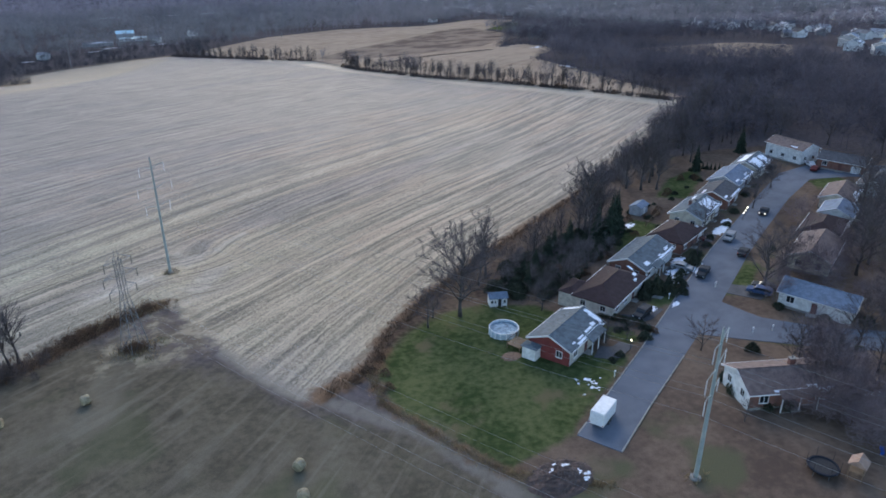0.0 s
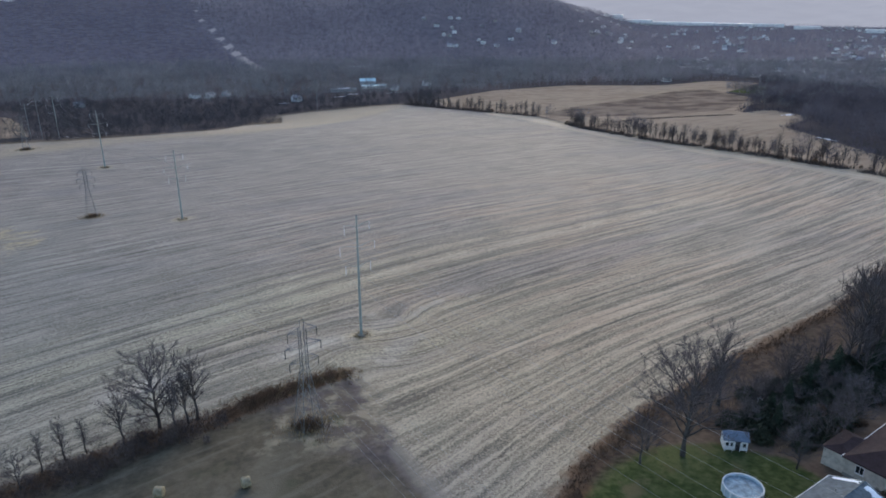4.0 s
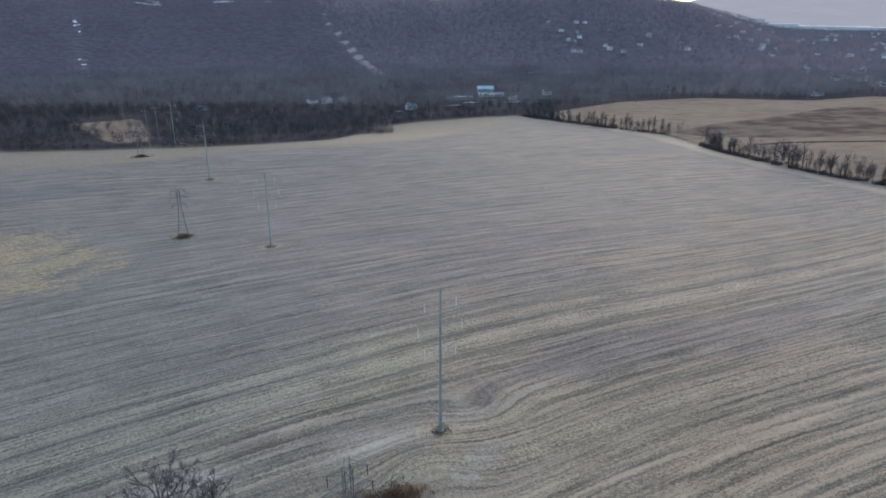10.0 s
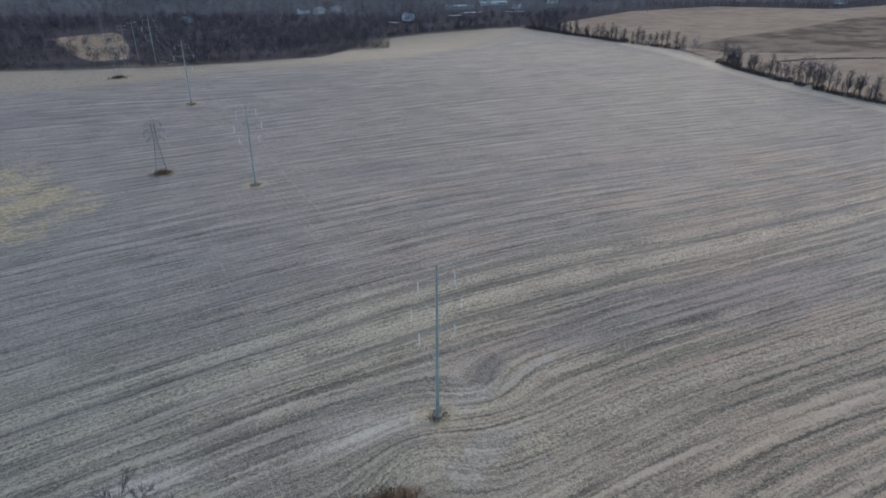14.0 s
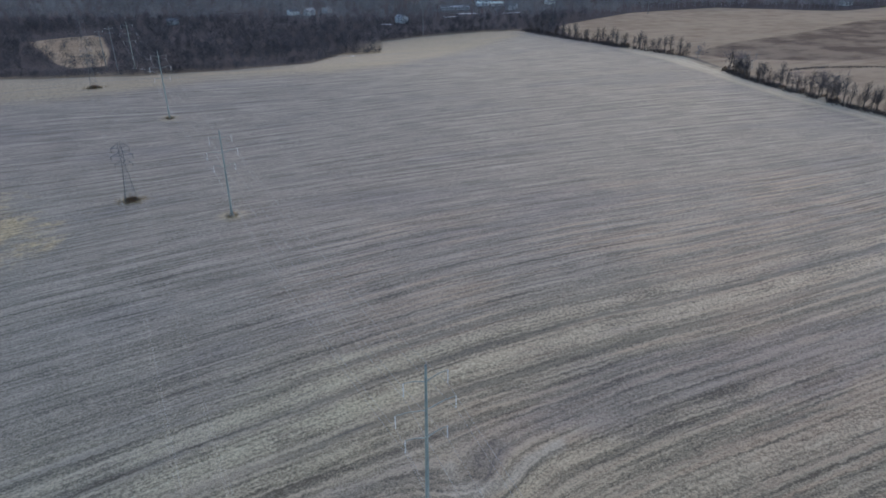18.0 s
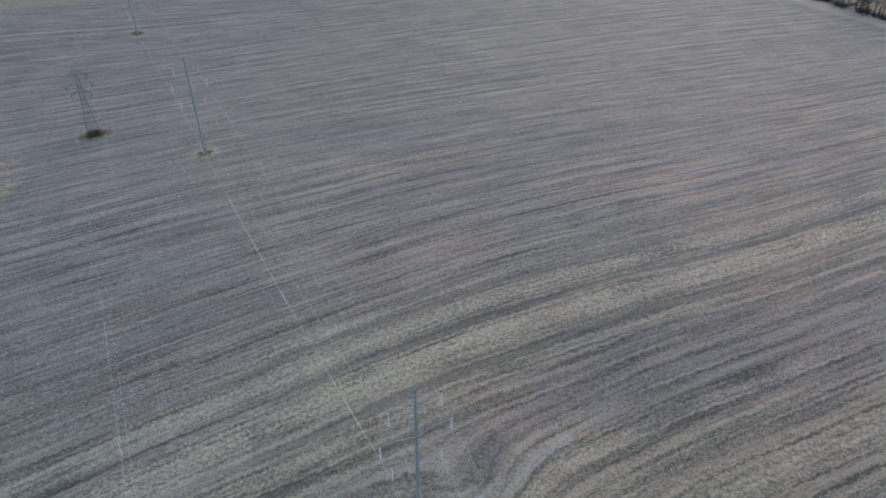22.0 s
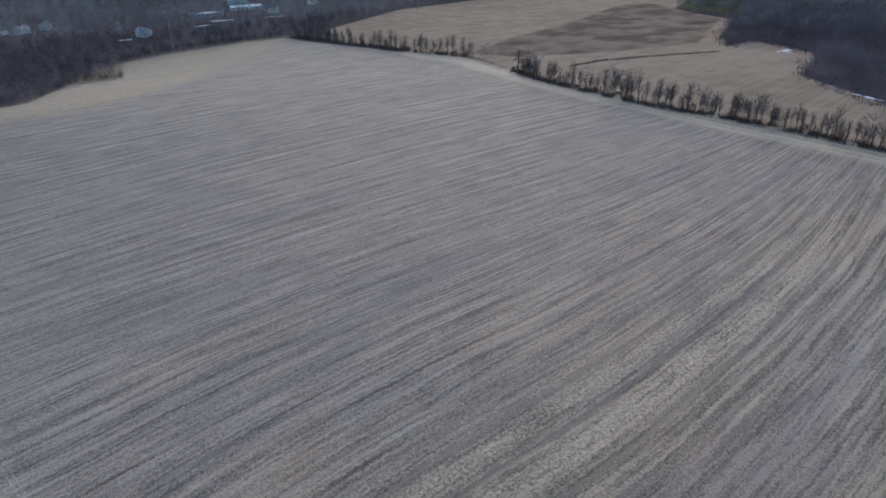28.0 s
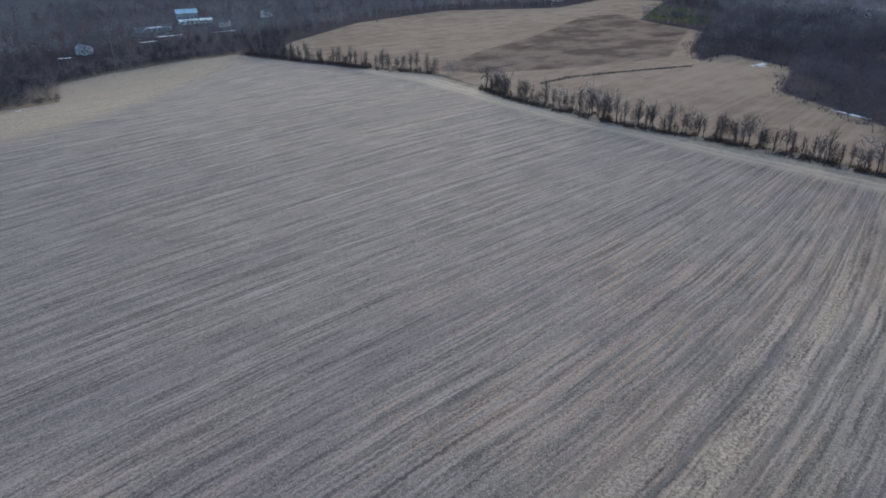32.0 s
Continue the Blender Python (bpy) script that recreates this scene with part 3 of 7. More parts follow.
def sheet(name, gx, gy, z, material):
    m = bpy.data.meshes.new(name)
    nx, ny = len(gx), len(gy)
    xx, yy = np.meshgrid(gx, gy)
    co = np.stack([xx, yy, z(xx, yy)], -1).reshape(-1, 3)
    i = (np.arange(ny - 1)[:, None] * nx + np.arange(nx - 1)[None]).ravel()
    quads = np.stack([i, i + 1, i + nx + 1, i + nx], 1)
    m.vertices.add(len(co))
    m.vertices.foreach_set("co", co.ravel())
    m.loops.add(quads.size)
    m.loops.foreach_set("vertex_index", quads.ravel())
    m.polygons.add(len(quads))
    m.polygons.foreach_set("loop_start", np.arange(0, quads.size, 4))
    m.update(calc_edges=True)
    m.validate()
    m.polygons.foreach_set("use_smooth", np.ones(len(quads), bool))
    m.materials.append(material)
    return new(name, m), co


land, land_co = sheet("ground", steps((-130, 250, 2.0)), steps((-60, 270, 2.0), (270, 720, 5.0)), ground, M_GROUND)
tagged(land, "rolling farmland with a harvested striped grain field", "ground", kind="structure")
lx, ly = land_co[:, 0], land_co[:, 1]
along, across = rows_of(lx, ly)
scrub = np.minimum(np.minimum(off_line(SCRUB, lx, ly), off_line(SCRUB_B, lx, ly)), off_line(SCRUB_C, lx, ly) + 1.5)
for key, values in (("field", inside_by(FIELD, lx, ly)), ("pasture", inside_by(PASTURE, lx, ly)), ("lawn", np.max([inside_by(q, lx, ly) for q in [LAWN] + GREENS], 0)),
                    ("yard", inside_by(YARD, lx, ly)), ("tanfield", np.max([inside_by(q, lx, ly) for q in (TAN, CLEAR, CLEARING)], 0)), ("brownpatch", inside_by(BROWN, lx, ly)),
                    ("margin", inside_by(MARGIN, lx, ly)), ("weeds", inside_by(WEEDS, lx, ly)), ("lane", off_line(LANE, lx, ly)),
                    ("rut", off_line(RUT, lx, ly)), ("scrub", scrub), ("powercut", np.minimum(off_line(CUT, lx, ly), off_line(CUT_B, lx, ly) + 3)),
                    ("far_haze", np.hypot(lx, ly)), ("along", along), ("across", across),
                    ("foot", np.min([np.hypot(lx - a_, ly - b_) for a_, b_ in ((-1.1, 110.3), (-61, 225.3), (-118.4, 332.7), (-97, 240.5), (-172.5, 380))], 0)), ("dusty", np.max([inside_by(q, lx, ly) for q in DUSTY], 0)), ("curl", off_line(CURL, lx, ly)), ("corner", inside_by(CORNER, lx, ly)), ("litter", np.max([inside_by(q, lx, ly) for q in (LITTER, UNDER, VERGE)], 0)), ("bare", np.max([inside_by(q, lx, ly) for q in BARE], 0))):
    land.data.attributes.new(key, "FLOAT", "POINT").data.foreach_set("value", np.ascontiguousarray(values, np.float32))

# far ridges beyond the valley, all round the horizon
RIDGE_B = [-180, -60, -20, 14, 18.5, 21, 27, 33, 37, 40, 42.6, 45, 47.6, 60, 100, 180]
RIDGE_E = [0.2, 0.2, 0.1, 0.1, 0.26, 0.91, 1.05, 0.6, 0.3, 0.45, 0.68, 0.5, 0.28, 0.25, 0.2, 0.2]


def far_ridge():
    b = np.arange(-180, 180.01, 0.5)
    top = 75 + 4300 * np.tan(np.radians(np.interp(b, RIDGE_B, RIDGE_E)))
    top = top + 6 * np.sin(b * 1.7) + 3 * np.sin(b * 5.1 + 1)
    vs, fs = [], []
    for r, h in ((3300, 0.0), (3700, 0.45), (4050, 0.85), (4300, 1.0), (4600, 0.7)):
        for k, bb in enumerate(b):
            g = -22.0
            vs.append((r * math.sin(radians(bb)), r * math.cos(radians(bb)), g + (top[k] - g) * h))
    n = len(b)
    for j in range(4):
        for k in range(n - 1):
            fs.append((j * n + k, j * n + k + 1, (j + 1) * n + k + 1, (j + 1) * n + k))
    m = bpy.data.meshes.new("backdrop")
    m.from_pydata(vs, [], fs)
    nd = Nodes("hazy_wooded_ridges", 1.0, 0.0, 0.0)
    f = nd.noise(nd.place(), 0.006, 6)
    # a pale blue glow paints the haze of distance onto the ridges
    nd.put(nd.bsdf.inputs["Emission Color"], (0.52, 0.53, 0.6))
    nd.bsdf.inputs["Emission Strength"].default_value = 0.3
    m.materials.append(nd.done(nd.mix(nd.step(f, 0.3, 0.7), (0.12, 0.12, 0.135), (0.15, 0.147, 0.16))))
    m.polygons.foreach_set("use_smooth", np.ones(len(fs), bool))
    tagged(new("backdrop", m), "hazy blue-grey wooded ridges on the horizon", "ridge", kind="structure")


far_ridge()

# ---- helpers for building things ----
class Geo:
    """Vertices and faces of one part."""

    def __init__(self):
        self.v, self.f = [], []

    def add(self, v, f):
        k = len(self.v)
        self.v += [tuple(p) for p in v]
        self.f += [tuple(i + k for i in q) for q in f]
        return self

    def box(self, x0, x1, y0, y1, z0, z1, taper=0.0):
        t = taper
        v = [(x0, y0, z0), (x1, y0, z0), (x1, y1, z0), (x0, y1, z0), (x0 + t, y0 + t, z1), (x1 - t, y0 + t, z1), (x1 - t, y1 - t, z1), (x0 + t, y1 - t, z1)]
        return self.add(v, [(3, 2, 1, 0), (4, 5, 6, 7), (0, 1, 5, 4), (1, 2, 6, 5), (2, 3, 7, 6), (3, 0, 4, 7)])

    def rod(self, a, b, r0, r1=None, n=6):
        """A round bar from a to b."""
        a, b = Vector(a), Vector(b)
        r1 = r0 if r1 is None else r1
        d = (b - a).normalized()
        s = d.cross(Vector((0, 0, 1)) if abs(d.z) < 0.9 else Vector((1, 0, 0))).normalized()
        w = d.cross(s)
        ring = [(math.cos(2 * math.pi * i / n), math.sin(2 * math.pi * i / n)) for i in range(n)]
        v = [a + (s * c + w * q) * r0 for c, q in ring] + [b + (s * c + w * q) * r1 for c, q in ring]
        f = [(i, (i + 1) % n, n + (i + 1) % n, n + i) for i in range(n)] + [tuple(range(n - 1, -1, -1)), tuple(range(n, 2 * n))]
        return self.add(v, f)

    def line(self, pts, r, n=4):
        """A tube along points, r may be a list."""
        rs = r if isinstance(r, (list, tuple)) else [r] * len(pts)
        pts = [Vector(p) for p in pts]
        v, f = [], []
        for k, p in enumerate(pts):
            d = (pts[min(k + 1, len(pts) - 1)] - pts[max(k - 1, 0)]).normalized()
            s = d.cross(Vector((0, 0, 1)) if abs(d.z) < 0.95 else Vector((1, 0, 0))).normalized()
            w = d.cross(s)
            v += [p + (s * math.cos(2 * math.pi * i / n) + w * math.sin(2 * math.pi * i / n)) * rs[k] for i in range(n)]
        for k in range(len(pts) - 1):
            f += [(k * n + i, k * n + (i + 1) % n, (k + 1) * n + (i + 1) % n, (k + 1) * n + i) for i in range(n)]
        f += [tuple(range(n - 1, -1, -1)), tuple(range((len(pts) - 1) * n, len(pts) * n))]
        return self.add(v, f)

    def prism(self, outline, z0, z1):
        """An upright block over a flat outline (counter-clockwise)."""
        n = len(outline)
        v = [(x, y, z0) for x, y in outline] + [(x, y, z1) for x, y in outline]
        f = [tuple(range(n - 1, -1, -1)), tuple(range(n, 2 * n))] + [(i, (i + 1) % n, n + (i + 1) % n, n + i) for i in range(n)]
        return self.add(v, f)

    def profile(self, outline, y0, y1):
        """A block with an outline in x and z, from y0 to y1."""
        n = len(outline)
        v = [(x, y0, z) for x, z in outline] + [(x, y1, z) for x, z in outline]
        f = [tuple(range(n)), tuple(range(2 * n - 1, n - 1, -1))] + [(i, n + i, n + (i + 1) % n, (i + 1) % n) for i in range(n)]
        return self.add(v, f)

    def turned(self, prof, n=16, c=(0, 0, 0)):
        """A turned body from (radius, height) pairs."""
        v, f = [], []
        for r, z in prof:
            v += [(c[0] + r * math.cos(2 * math.pi * i / n), c[1] + r * math.sin(2 * math.pi * i / n), c[2] + z) for i in range(n)]
        for k in range(len(prof) - 1):
            f += [(k * n + i, k * n + (i + 1) % n, (k + 1) * n + (i + 1) % n, (k + 1) * n + i) for i in range(n)]
        f += [tuple(range(n - 1, -1, -1)), tuple(range((len(prof) - 1) * n, len(prof) * n))]
        return self.add(v, f)

    def mesh(self, name, material, smooth=False):
        m = bpy.data.meshes.new(name)
        m.from_pydata(self.v, [], self.f)
        m.materials.append(material)
        if smooth:
            m.polygons.foreach_set("use_smooth", np.ones(len(self.f), bool))
        return m


def part(name, geo, material, parent, label="", smooth=False, bevel=0.0):
    """One mesh object under a thing or part."""
    m = geo.mesh(name, material, smooth)
    if bevel:
        bm = bmesh.new()
        bm.from_mesh(m)
        bmesh.ops.bevel(bm, geom=bm.edges[:], offset=bevel, segments=1, affect="EDGES")
        bm.to_mesh(m)
        bm.free()
    ob = new(name, m)
    ob.parent = parent
    if label:
        tagged(ob, label)
    return ob


def z_at(x, y):
    return float(ground(x, y))


def thing(name, x, y, turn, label, category, group="", z=None):
    """An Empty at a thing's base."""
    ob = new(name)
    ob.empty_display_size = 0.5
    ob.matrix_world = pose(x, y, z_at(x, y) if z is None else z, 0, 0, turn)
    return tagged(ob, label, category, group)


def solo(name, geo, material, x, y, turn, label, category, group="", z=None, kind="", smooth=False):
    """A thing that is one mesh."""
    ob = new(name, geo.mesh(name, material, smooth))
    ob.matrix_world = pose(x, y, z_at(x, y) if z is None else z, 0, 0, turn)
    return tagged(ob, label, category, group, kind)


def tri_mesh(name, tris, material):
    """One mesh from an array of loose triangles (n, 3, 3)."""
    m = bpy.data.meshes.new(name)
    co = np.ascontiguousarray(tris.reshape(-1, 3), np.float32)
    m.vertices.add(len(co))
    m.vertices.foreach_set("co", co.ravel())
    m.loops.add(len(co))
    m.loops.foreach_set("vertex_index", np.arange(len(co), dtype=np.int32))
    m.polygons.add(len(co) // 3)
    m.polygons.foreach_set("loop_start", np.arange(0, len(co), 3, dtype=np.int32))
    m.update(calc_edges=True)
    m.materials.append(material)
    return m


def drape(name, outline_a, outline_b, lift, material, label, category, thick=0.12):
    """A strip of paving between two lines, laid over the ground, with its own thickness."""
    g = Geo()

    def fine(line):
        out = []
        for (ax, ay), (bx, by) in zip(line, line[1:]):
            n = max(1, int(math.hypot(bx - ax, by - ay) / 2.0))
            out.append([(ax + (bx - ax) * i / n, ay + (by - ay) * i / n) for i in range(n)])
        return [p for q in out for p in q] + [line[-1]]

    def even(line, n):
        pts = np.array(fine(line))
        d = np.concatenate([[0], np.cumsum(np.hypot(*np.diff(pts, axis=0).T))])
        s = np.linspace(0, d[-1], n)
        return np.stack([np.interp(s, d, pts[:, 0]), np.interp(s, d, pts[:, 1])], 1)

    n = max(len(fine(outline_a)), len(fine(outline_b)))
    a, b = even(outline_a, n), even(outline_b, n)
    m = 5
    v = []
    for i in range(n):
        for j in range(m):
            x, y = a[i] + (b[i] - a[i]) * j / (m - 1)
            v.append((x, y, z_at(x, y) + lift))
    top = len(v)
    v += [(x, y, z - thick) for x, y, z in v]
    f = []
    for i in range(n - 1):
        for j in range(m - 1):
            k = i * m + j
            f.append((k, k + 1, k + m + 1, k + m))
        f.append((i * m, (i + 1) * m, top + (i + 1) * m, top + i * m))
        k = i * m + m - 1
        f.append((k, top + k, top + k + m, k + m))
    f.append(tuple(range(m)) + tuple(range(top + m - 1, top - 1, -1)))
    k = (n - 1) * m
    f.append(tuple(range(k + m - 1, k - 1, -1)) + tuple(range(top + k, top + k + m)))
    g.add(v, f)
    return tagged(new(name, g.mesh(name, material)), label, category, kind="structure")

# ---- power lines ----
LINE_DIR = math.degrees(math.atan2(115, -59))


def insulator(geo, x, z, length, r=0.085):
    """A string of sheds hanging from an arm."""
    prof = []
    n = 7
    for i in range(n):
        a = -length * (i + 1) / n
        prof += [(r * 0.35, a + length / n), (r, a + length / n * 0.75), (r * 0.35, a + length / n * 0.4)]
    prof.append((r * 0.4, -length))
    geo.turned(prof[::-1], 6, (x, 0, z))


def steel_pole(x, y, height, turn, label, arms=((26.0, 3.0), (21.5, 4.2), (17.0, 3.0)), z=None):
    ob = thing("transmission_pole", x, y, turn, label, "power pole", "steel poles of the power line", z)
    part("shaft", Geo().rod((0, 0, -0.5), (0, 0, height), 0.33, 0.15, 12), M_POLE, ob, smooth=False)
    part("footing", Geo().turned([(0.75, -0.4), (0.75, 0.2), (0.6, 0.3)], 14), M_CONCRETE, ob)
    part("cap", Geo().rod((0, 0, height), (0, 0, height + 0.25), 0.2, 0.08, 10), M_GALV, ob)
    for h, reach in arms:
        for s in (-1, 1):
            g = Geo().line([(0.2 * s, 0, h - 0.5), (reach * 0.55 * s, 0, h + 0.05), (reach * s, 0, h + 0.2)], [0.08, 0.06, 0.045], 5)
            arm = part("arm", g, M_POLE, ob)
            q = Geo()
            insulator(q, reach * s, h + 0.15, 2.0)
            part("insulator", q, M_INSUL, arm, "pale porcelain insulator string")
    return ob


def lattice_tower(x, y, height, turn, label, z=None):
    ob = thing("lattice_tower", x, y, turn, label, "pylon", "lattice towers of the old power line", z)
    h1, w0, w1 = height * 0.62, 1.8, 0.5

    def half(z_):
        return w0 + (w1 - w0) * min(1, z_ / h1)
    corners = ((1, 1), (-1, 1), (-1, -1), (1, -1))
    levels = [0, height * 0.2, height * 0.36, height * 0.5, h1, height * 0.74, height * 0.86, height * 0.97]
    for cx, cy in corners:
        part("leg", Geo().line([(cx * half(a), cy * half(a), a) for a in levels], 0.055, 4), M_GALV, ob)
        part("footing", Geo().rod((cx * half(0), cy * half(0), -0.6), (cx * half(0), cy * half(0), 0.1), 0.3, 0.25, 8), M_CONCRETE, ob)
    for a, b in zip(levels, levels[1:]):
        for (px, py), (qx, qy) in zip(corners, corners[1:] + corners[:1]):
            part("brace", Geo().rod((px * half(a), py * half(a), a), (qx * half(b), qy * half(b), b), 0.026, n=4), M_GALV, ob)
            part("brace", Geo().rod((qx * half(a), qy * half(a), a), (px * half(b), py * half(b), b), 0.026, n=4), M_GALV, ob)
            part("brace", Geo().rod((px * half(b), py * half(b), b), (qx * half(b), qy * half(b), b), 0.025, n=4), M_GALV, ob)
    for hh, reach in ((0.66, 2.5), (0.8, 3.1), (0.94, 2.5)):
        for s in (-1, 1):
            z_ = height * hh
            g = Geo()
            for cy in (-1, 1):
                g.rod((s * w1, cy * w1, z_), (s * reach, 0, z_ + 0.2), 0.04, n=4)
                g.rod((s * w1, cy * w1, z_ + 1.3), (s * reach, 0, z_ + 0.2), 0.04, n=4)
            g.rod((s * (w1 + reach) / 2, -w1 / 2, z_ + 0.1), (s * (w1 + reach) / 2, w1 / 2, z_ + 0.1), 0.04, n=4)
            arm = part("crossarm", g, M_GALV, ob)
            q = Geo()
            insulator(q, reach * s, z_ + 0.15, 1.5, 0.13)
            part("insulator", q, M_INSUL_DARK, arm, "dark glazed insulator string")
    for s in (-1, 1):
        part("peak", Geo().rod((0.4 * s, 0, height * 0.97), (0.3 * s, 0, height * 1.06), 0.04, n=4), M_GALV, ob)
    return ob


POLE_TURN = LINE_DIR - 90
POLES = [(50.0, -1.0, 22.5), (-1.1, 110.3, 27.8), (-61.0, 225.3, 25.5), (-118.4, 332.7, 28.5), (-172.0, 428.0, 26.0)]
for k, (px, py, ph) in enumerate(POLES):
    scale_ = ph / 27.8
    steel_pole(px, py, ph, POLE_TURN, "tall green-grey steel transmission pole with pale insulators standing in the field" if k else "green-grey steel transmission pole beside the street",
               tuple((h * scale_, r) for h, r in ((26.0, 3.0), (21.5, 4.2), (17.0, 3.0))))
TOWERS = [(-11.5, 71.5, 18.5), (-97.0, 240.5, 18.5), (-172.5, 380.0, 19.0), (-258.0, 545.0, 19.0)]
for px, py, ph in TOWERS:
    lattice_tower(px, py, ph, POLE_TURN + 1, "galvanised steel lattice tower on a weedy patch of the field")


def wood_pole(x, y, height, turn, label):
    ob = thing("utility_pole", x, y, turn, label, "power pole", "far wooden poles")
    part("shaft", Geo().rod((0, 0, -0.5), (0, 0, height), 0.3, 0.2, 8), M_GALV, ob)
    for s in (0, 2.2):
        part("crossarm", Geo().box(-2.2, 2.2, -0.1, 0.1, height - 1.4 - s, height - 1.15 - s), M_GALV, ob)
    for dx in (-2, 0, 2):
        part("insulator", Geo().turned([(0.1, 0), (0.16, 0.15), (0.08, 0.35)], 6, (dx, 0, height - 1.15)), M_INSUL, ob)
    return ob


for px, py, ph in ((-16, 590, 26), (90, 632, 26), (178, 668, 24), (-190, 432, 22), (-181, 426, 24)):
    wood_pole(px, py, ph, 20, "pale weathered pole with two crossarms at the edge of the woods")


def wire(name, a, b, sag, r=0.02):
    pts = []
    for i in range(17):
        t = i / 16
        p = Vector(a).lerp(Vector(b), t)
        p.z -= 4 * sag * t * (1 - t)
        pts.append(p)
    g = Geo().line(pts, r, 3)
    return tagged(new(name, g.mesh(name, M_WIRE)), "thin aluminium power cable sagging between two poles", "power cable", "power cables")


def arm_points(x, y, height, turn, z_rel):
    c, s = math.cos(radians(turn)), math.sin(radians(turn))
    zb = z_at(x, y)
    return [(x + c * d, y + s * d, zb + h) for h, d in z_rel]


def string_line(sites, turn, arms, sag, drop, r):
    for (ax, ay, ah), (bx, by, bh) in zip(sites, sites[1:]):
        for h, reach in arms:
            for s in (-1, 1):
                pa = arm_points(ax, ay, ah, turn, [(h * ah - drop, reach * s)])[0]
                pb = arm_points(bx, by, bh, turn, [(h * bh - drop, reach * s)])[0]
                wire("power_cable", pa, pb, sag, r)


string_line([(101, -112, 25)] + POLES, POLE_TURN, ((26 / 27.8, 3.0), (21.5 / 27.8, 4.2), (17 / 27.8, 3.0)), 3.0, 1.9, 0.018)
string_line([(74, -97, 18.5)] + TOWERS, POLE_TURN + 1, ((0.66, 2.5), (0.8, 3.1), (0.94, 2.5)), 5.0, 1.3, 0.01)

# ---- street and houses ----
ROAD_L = [(42.2, 13.6), (49, 17.3), (66, 26.6), (85, 37.6), (110, 51.5), (127, 60), (150, 71.5), (172, 82)]
ROAD_R = [(45.2, 7.6), (56, 13.6), (71, 21.4), (79, 25.6), (91, 31.6), (116, 45.8), (132, 54), (154, 65), (176, 74)]
drape("road", ROAD_R, ROAD_L, 0.06, M_ASPHALT, "grey worn asphalt street ending at the lawn", "road")
drape("side_road", [(78.5, 25.2), (84, 19.5), (92, 12), (104, 2), (130, -22)], [(91.5, 31.9), (92.5, 24), (98, 16.5), (109, 7), (135, -16)], 0.07, M_ASPHALT, "grey asphalt side street", "road")
drape("road_far", [(172, 74), (182, 70), (205, 58), (240, 42)], [(172, 82), (186, 83), (209, 66), (244, 50)], 0.065, M_ASPHALT, "asphalt street end with a turning place", "road")


def kerb(line, side):
    """Short concrete kerb stones along a road edge."""
    for (ax, ay), (bx, by) in zip(line, line[1:]):
        n = int(math.hypot(bx - ax, by - ay) / 3.0)
        a = math.degrees(math.atan2(by - ay, bx - ax))
        for i in range(n):
            t = (i + 0.5) / n
            px, py = ax + (bx - ax) * t, ay + (by - ay) * t
            ob = new("kerb_stone", KERB)
            slope = math.degrees(math.atan2(z_at(px + 0.5 * math.cos(radians(a)), py + 0.5 * math.sin(radians(a))) - z_at(px - 0.5 * math.cos(radians(a)), py - 0.5 * math.sin(radians(a))), 1.0))
            ob.matrix_world = pose(px, py, z_at(px, py), 0, -slope, a)
            ob.parent = KERBS
            ob.matrix_parent_inverse = Matrix()


KERBS = tagged(new("kerb"), "low pale concrete kerb along the street", "kerb", kind="structure")
KERB = Geo().box(-1.48, 1.48, -0.12, 0.12, -0.2, 0.16, 0.02).mesh("kerb_stone", M_CONCRETE)
kerb(ROAD_L[:6], 1)
kerb(ROAD_R[:3], -1)


def window(parent, x, y, z, w, h, turn, frame_mat):
    """A framed window with two panes, proud of the wall; its wall faces local -y after the turn."""
    c, s = math.cos(radians(turn)), math.sin(radians(turn))

    def put(ob):
        ob.matrix_parent_inverse = Matrix()
        ob.matrix_basis = pose(x, y, z, 0, 0, turn)
        return ob
    g = Geo()
    for x0, x1, z0, z1 in ((-w / 2 - 0.08, -w / 2, -0.08, h + 0.08), (w / 2, w / 2 + 0.08, -0.08, h + 0.08), (-w / 2, w / 2, h, h + 0.08), (-w / 2, w / 2, -0.08, 0.0), (-0.03, 0.03, 0.0, h)):
        g.box(x0, x1, -0.06, 0.03, z0, z1)
    win = put(part("window", g, frame_mat, parent))
    for x0, x1 in ((-w / 2, -0.03), (0.03, w / 2)):
        part("pane", Geo().box(x0, x1, -0.02, 0.02, 0, h), M_GLASS, win)
    part("sill", Geo().box(-w / 2 - 0.12, w / 2 + 0.12, -0.12, 0.03, -0.14, -0.081), frame_mat, win)
    return win


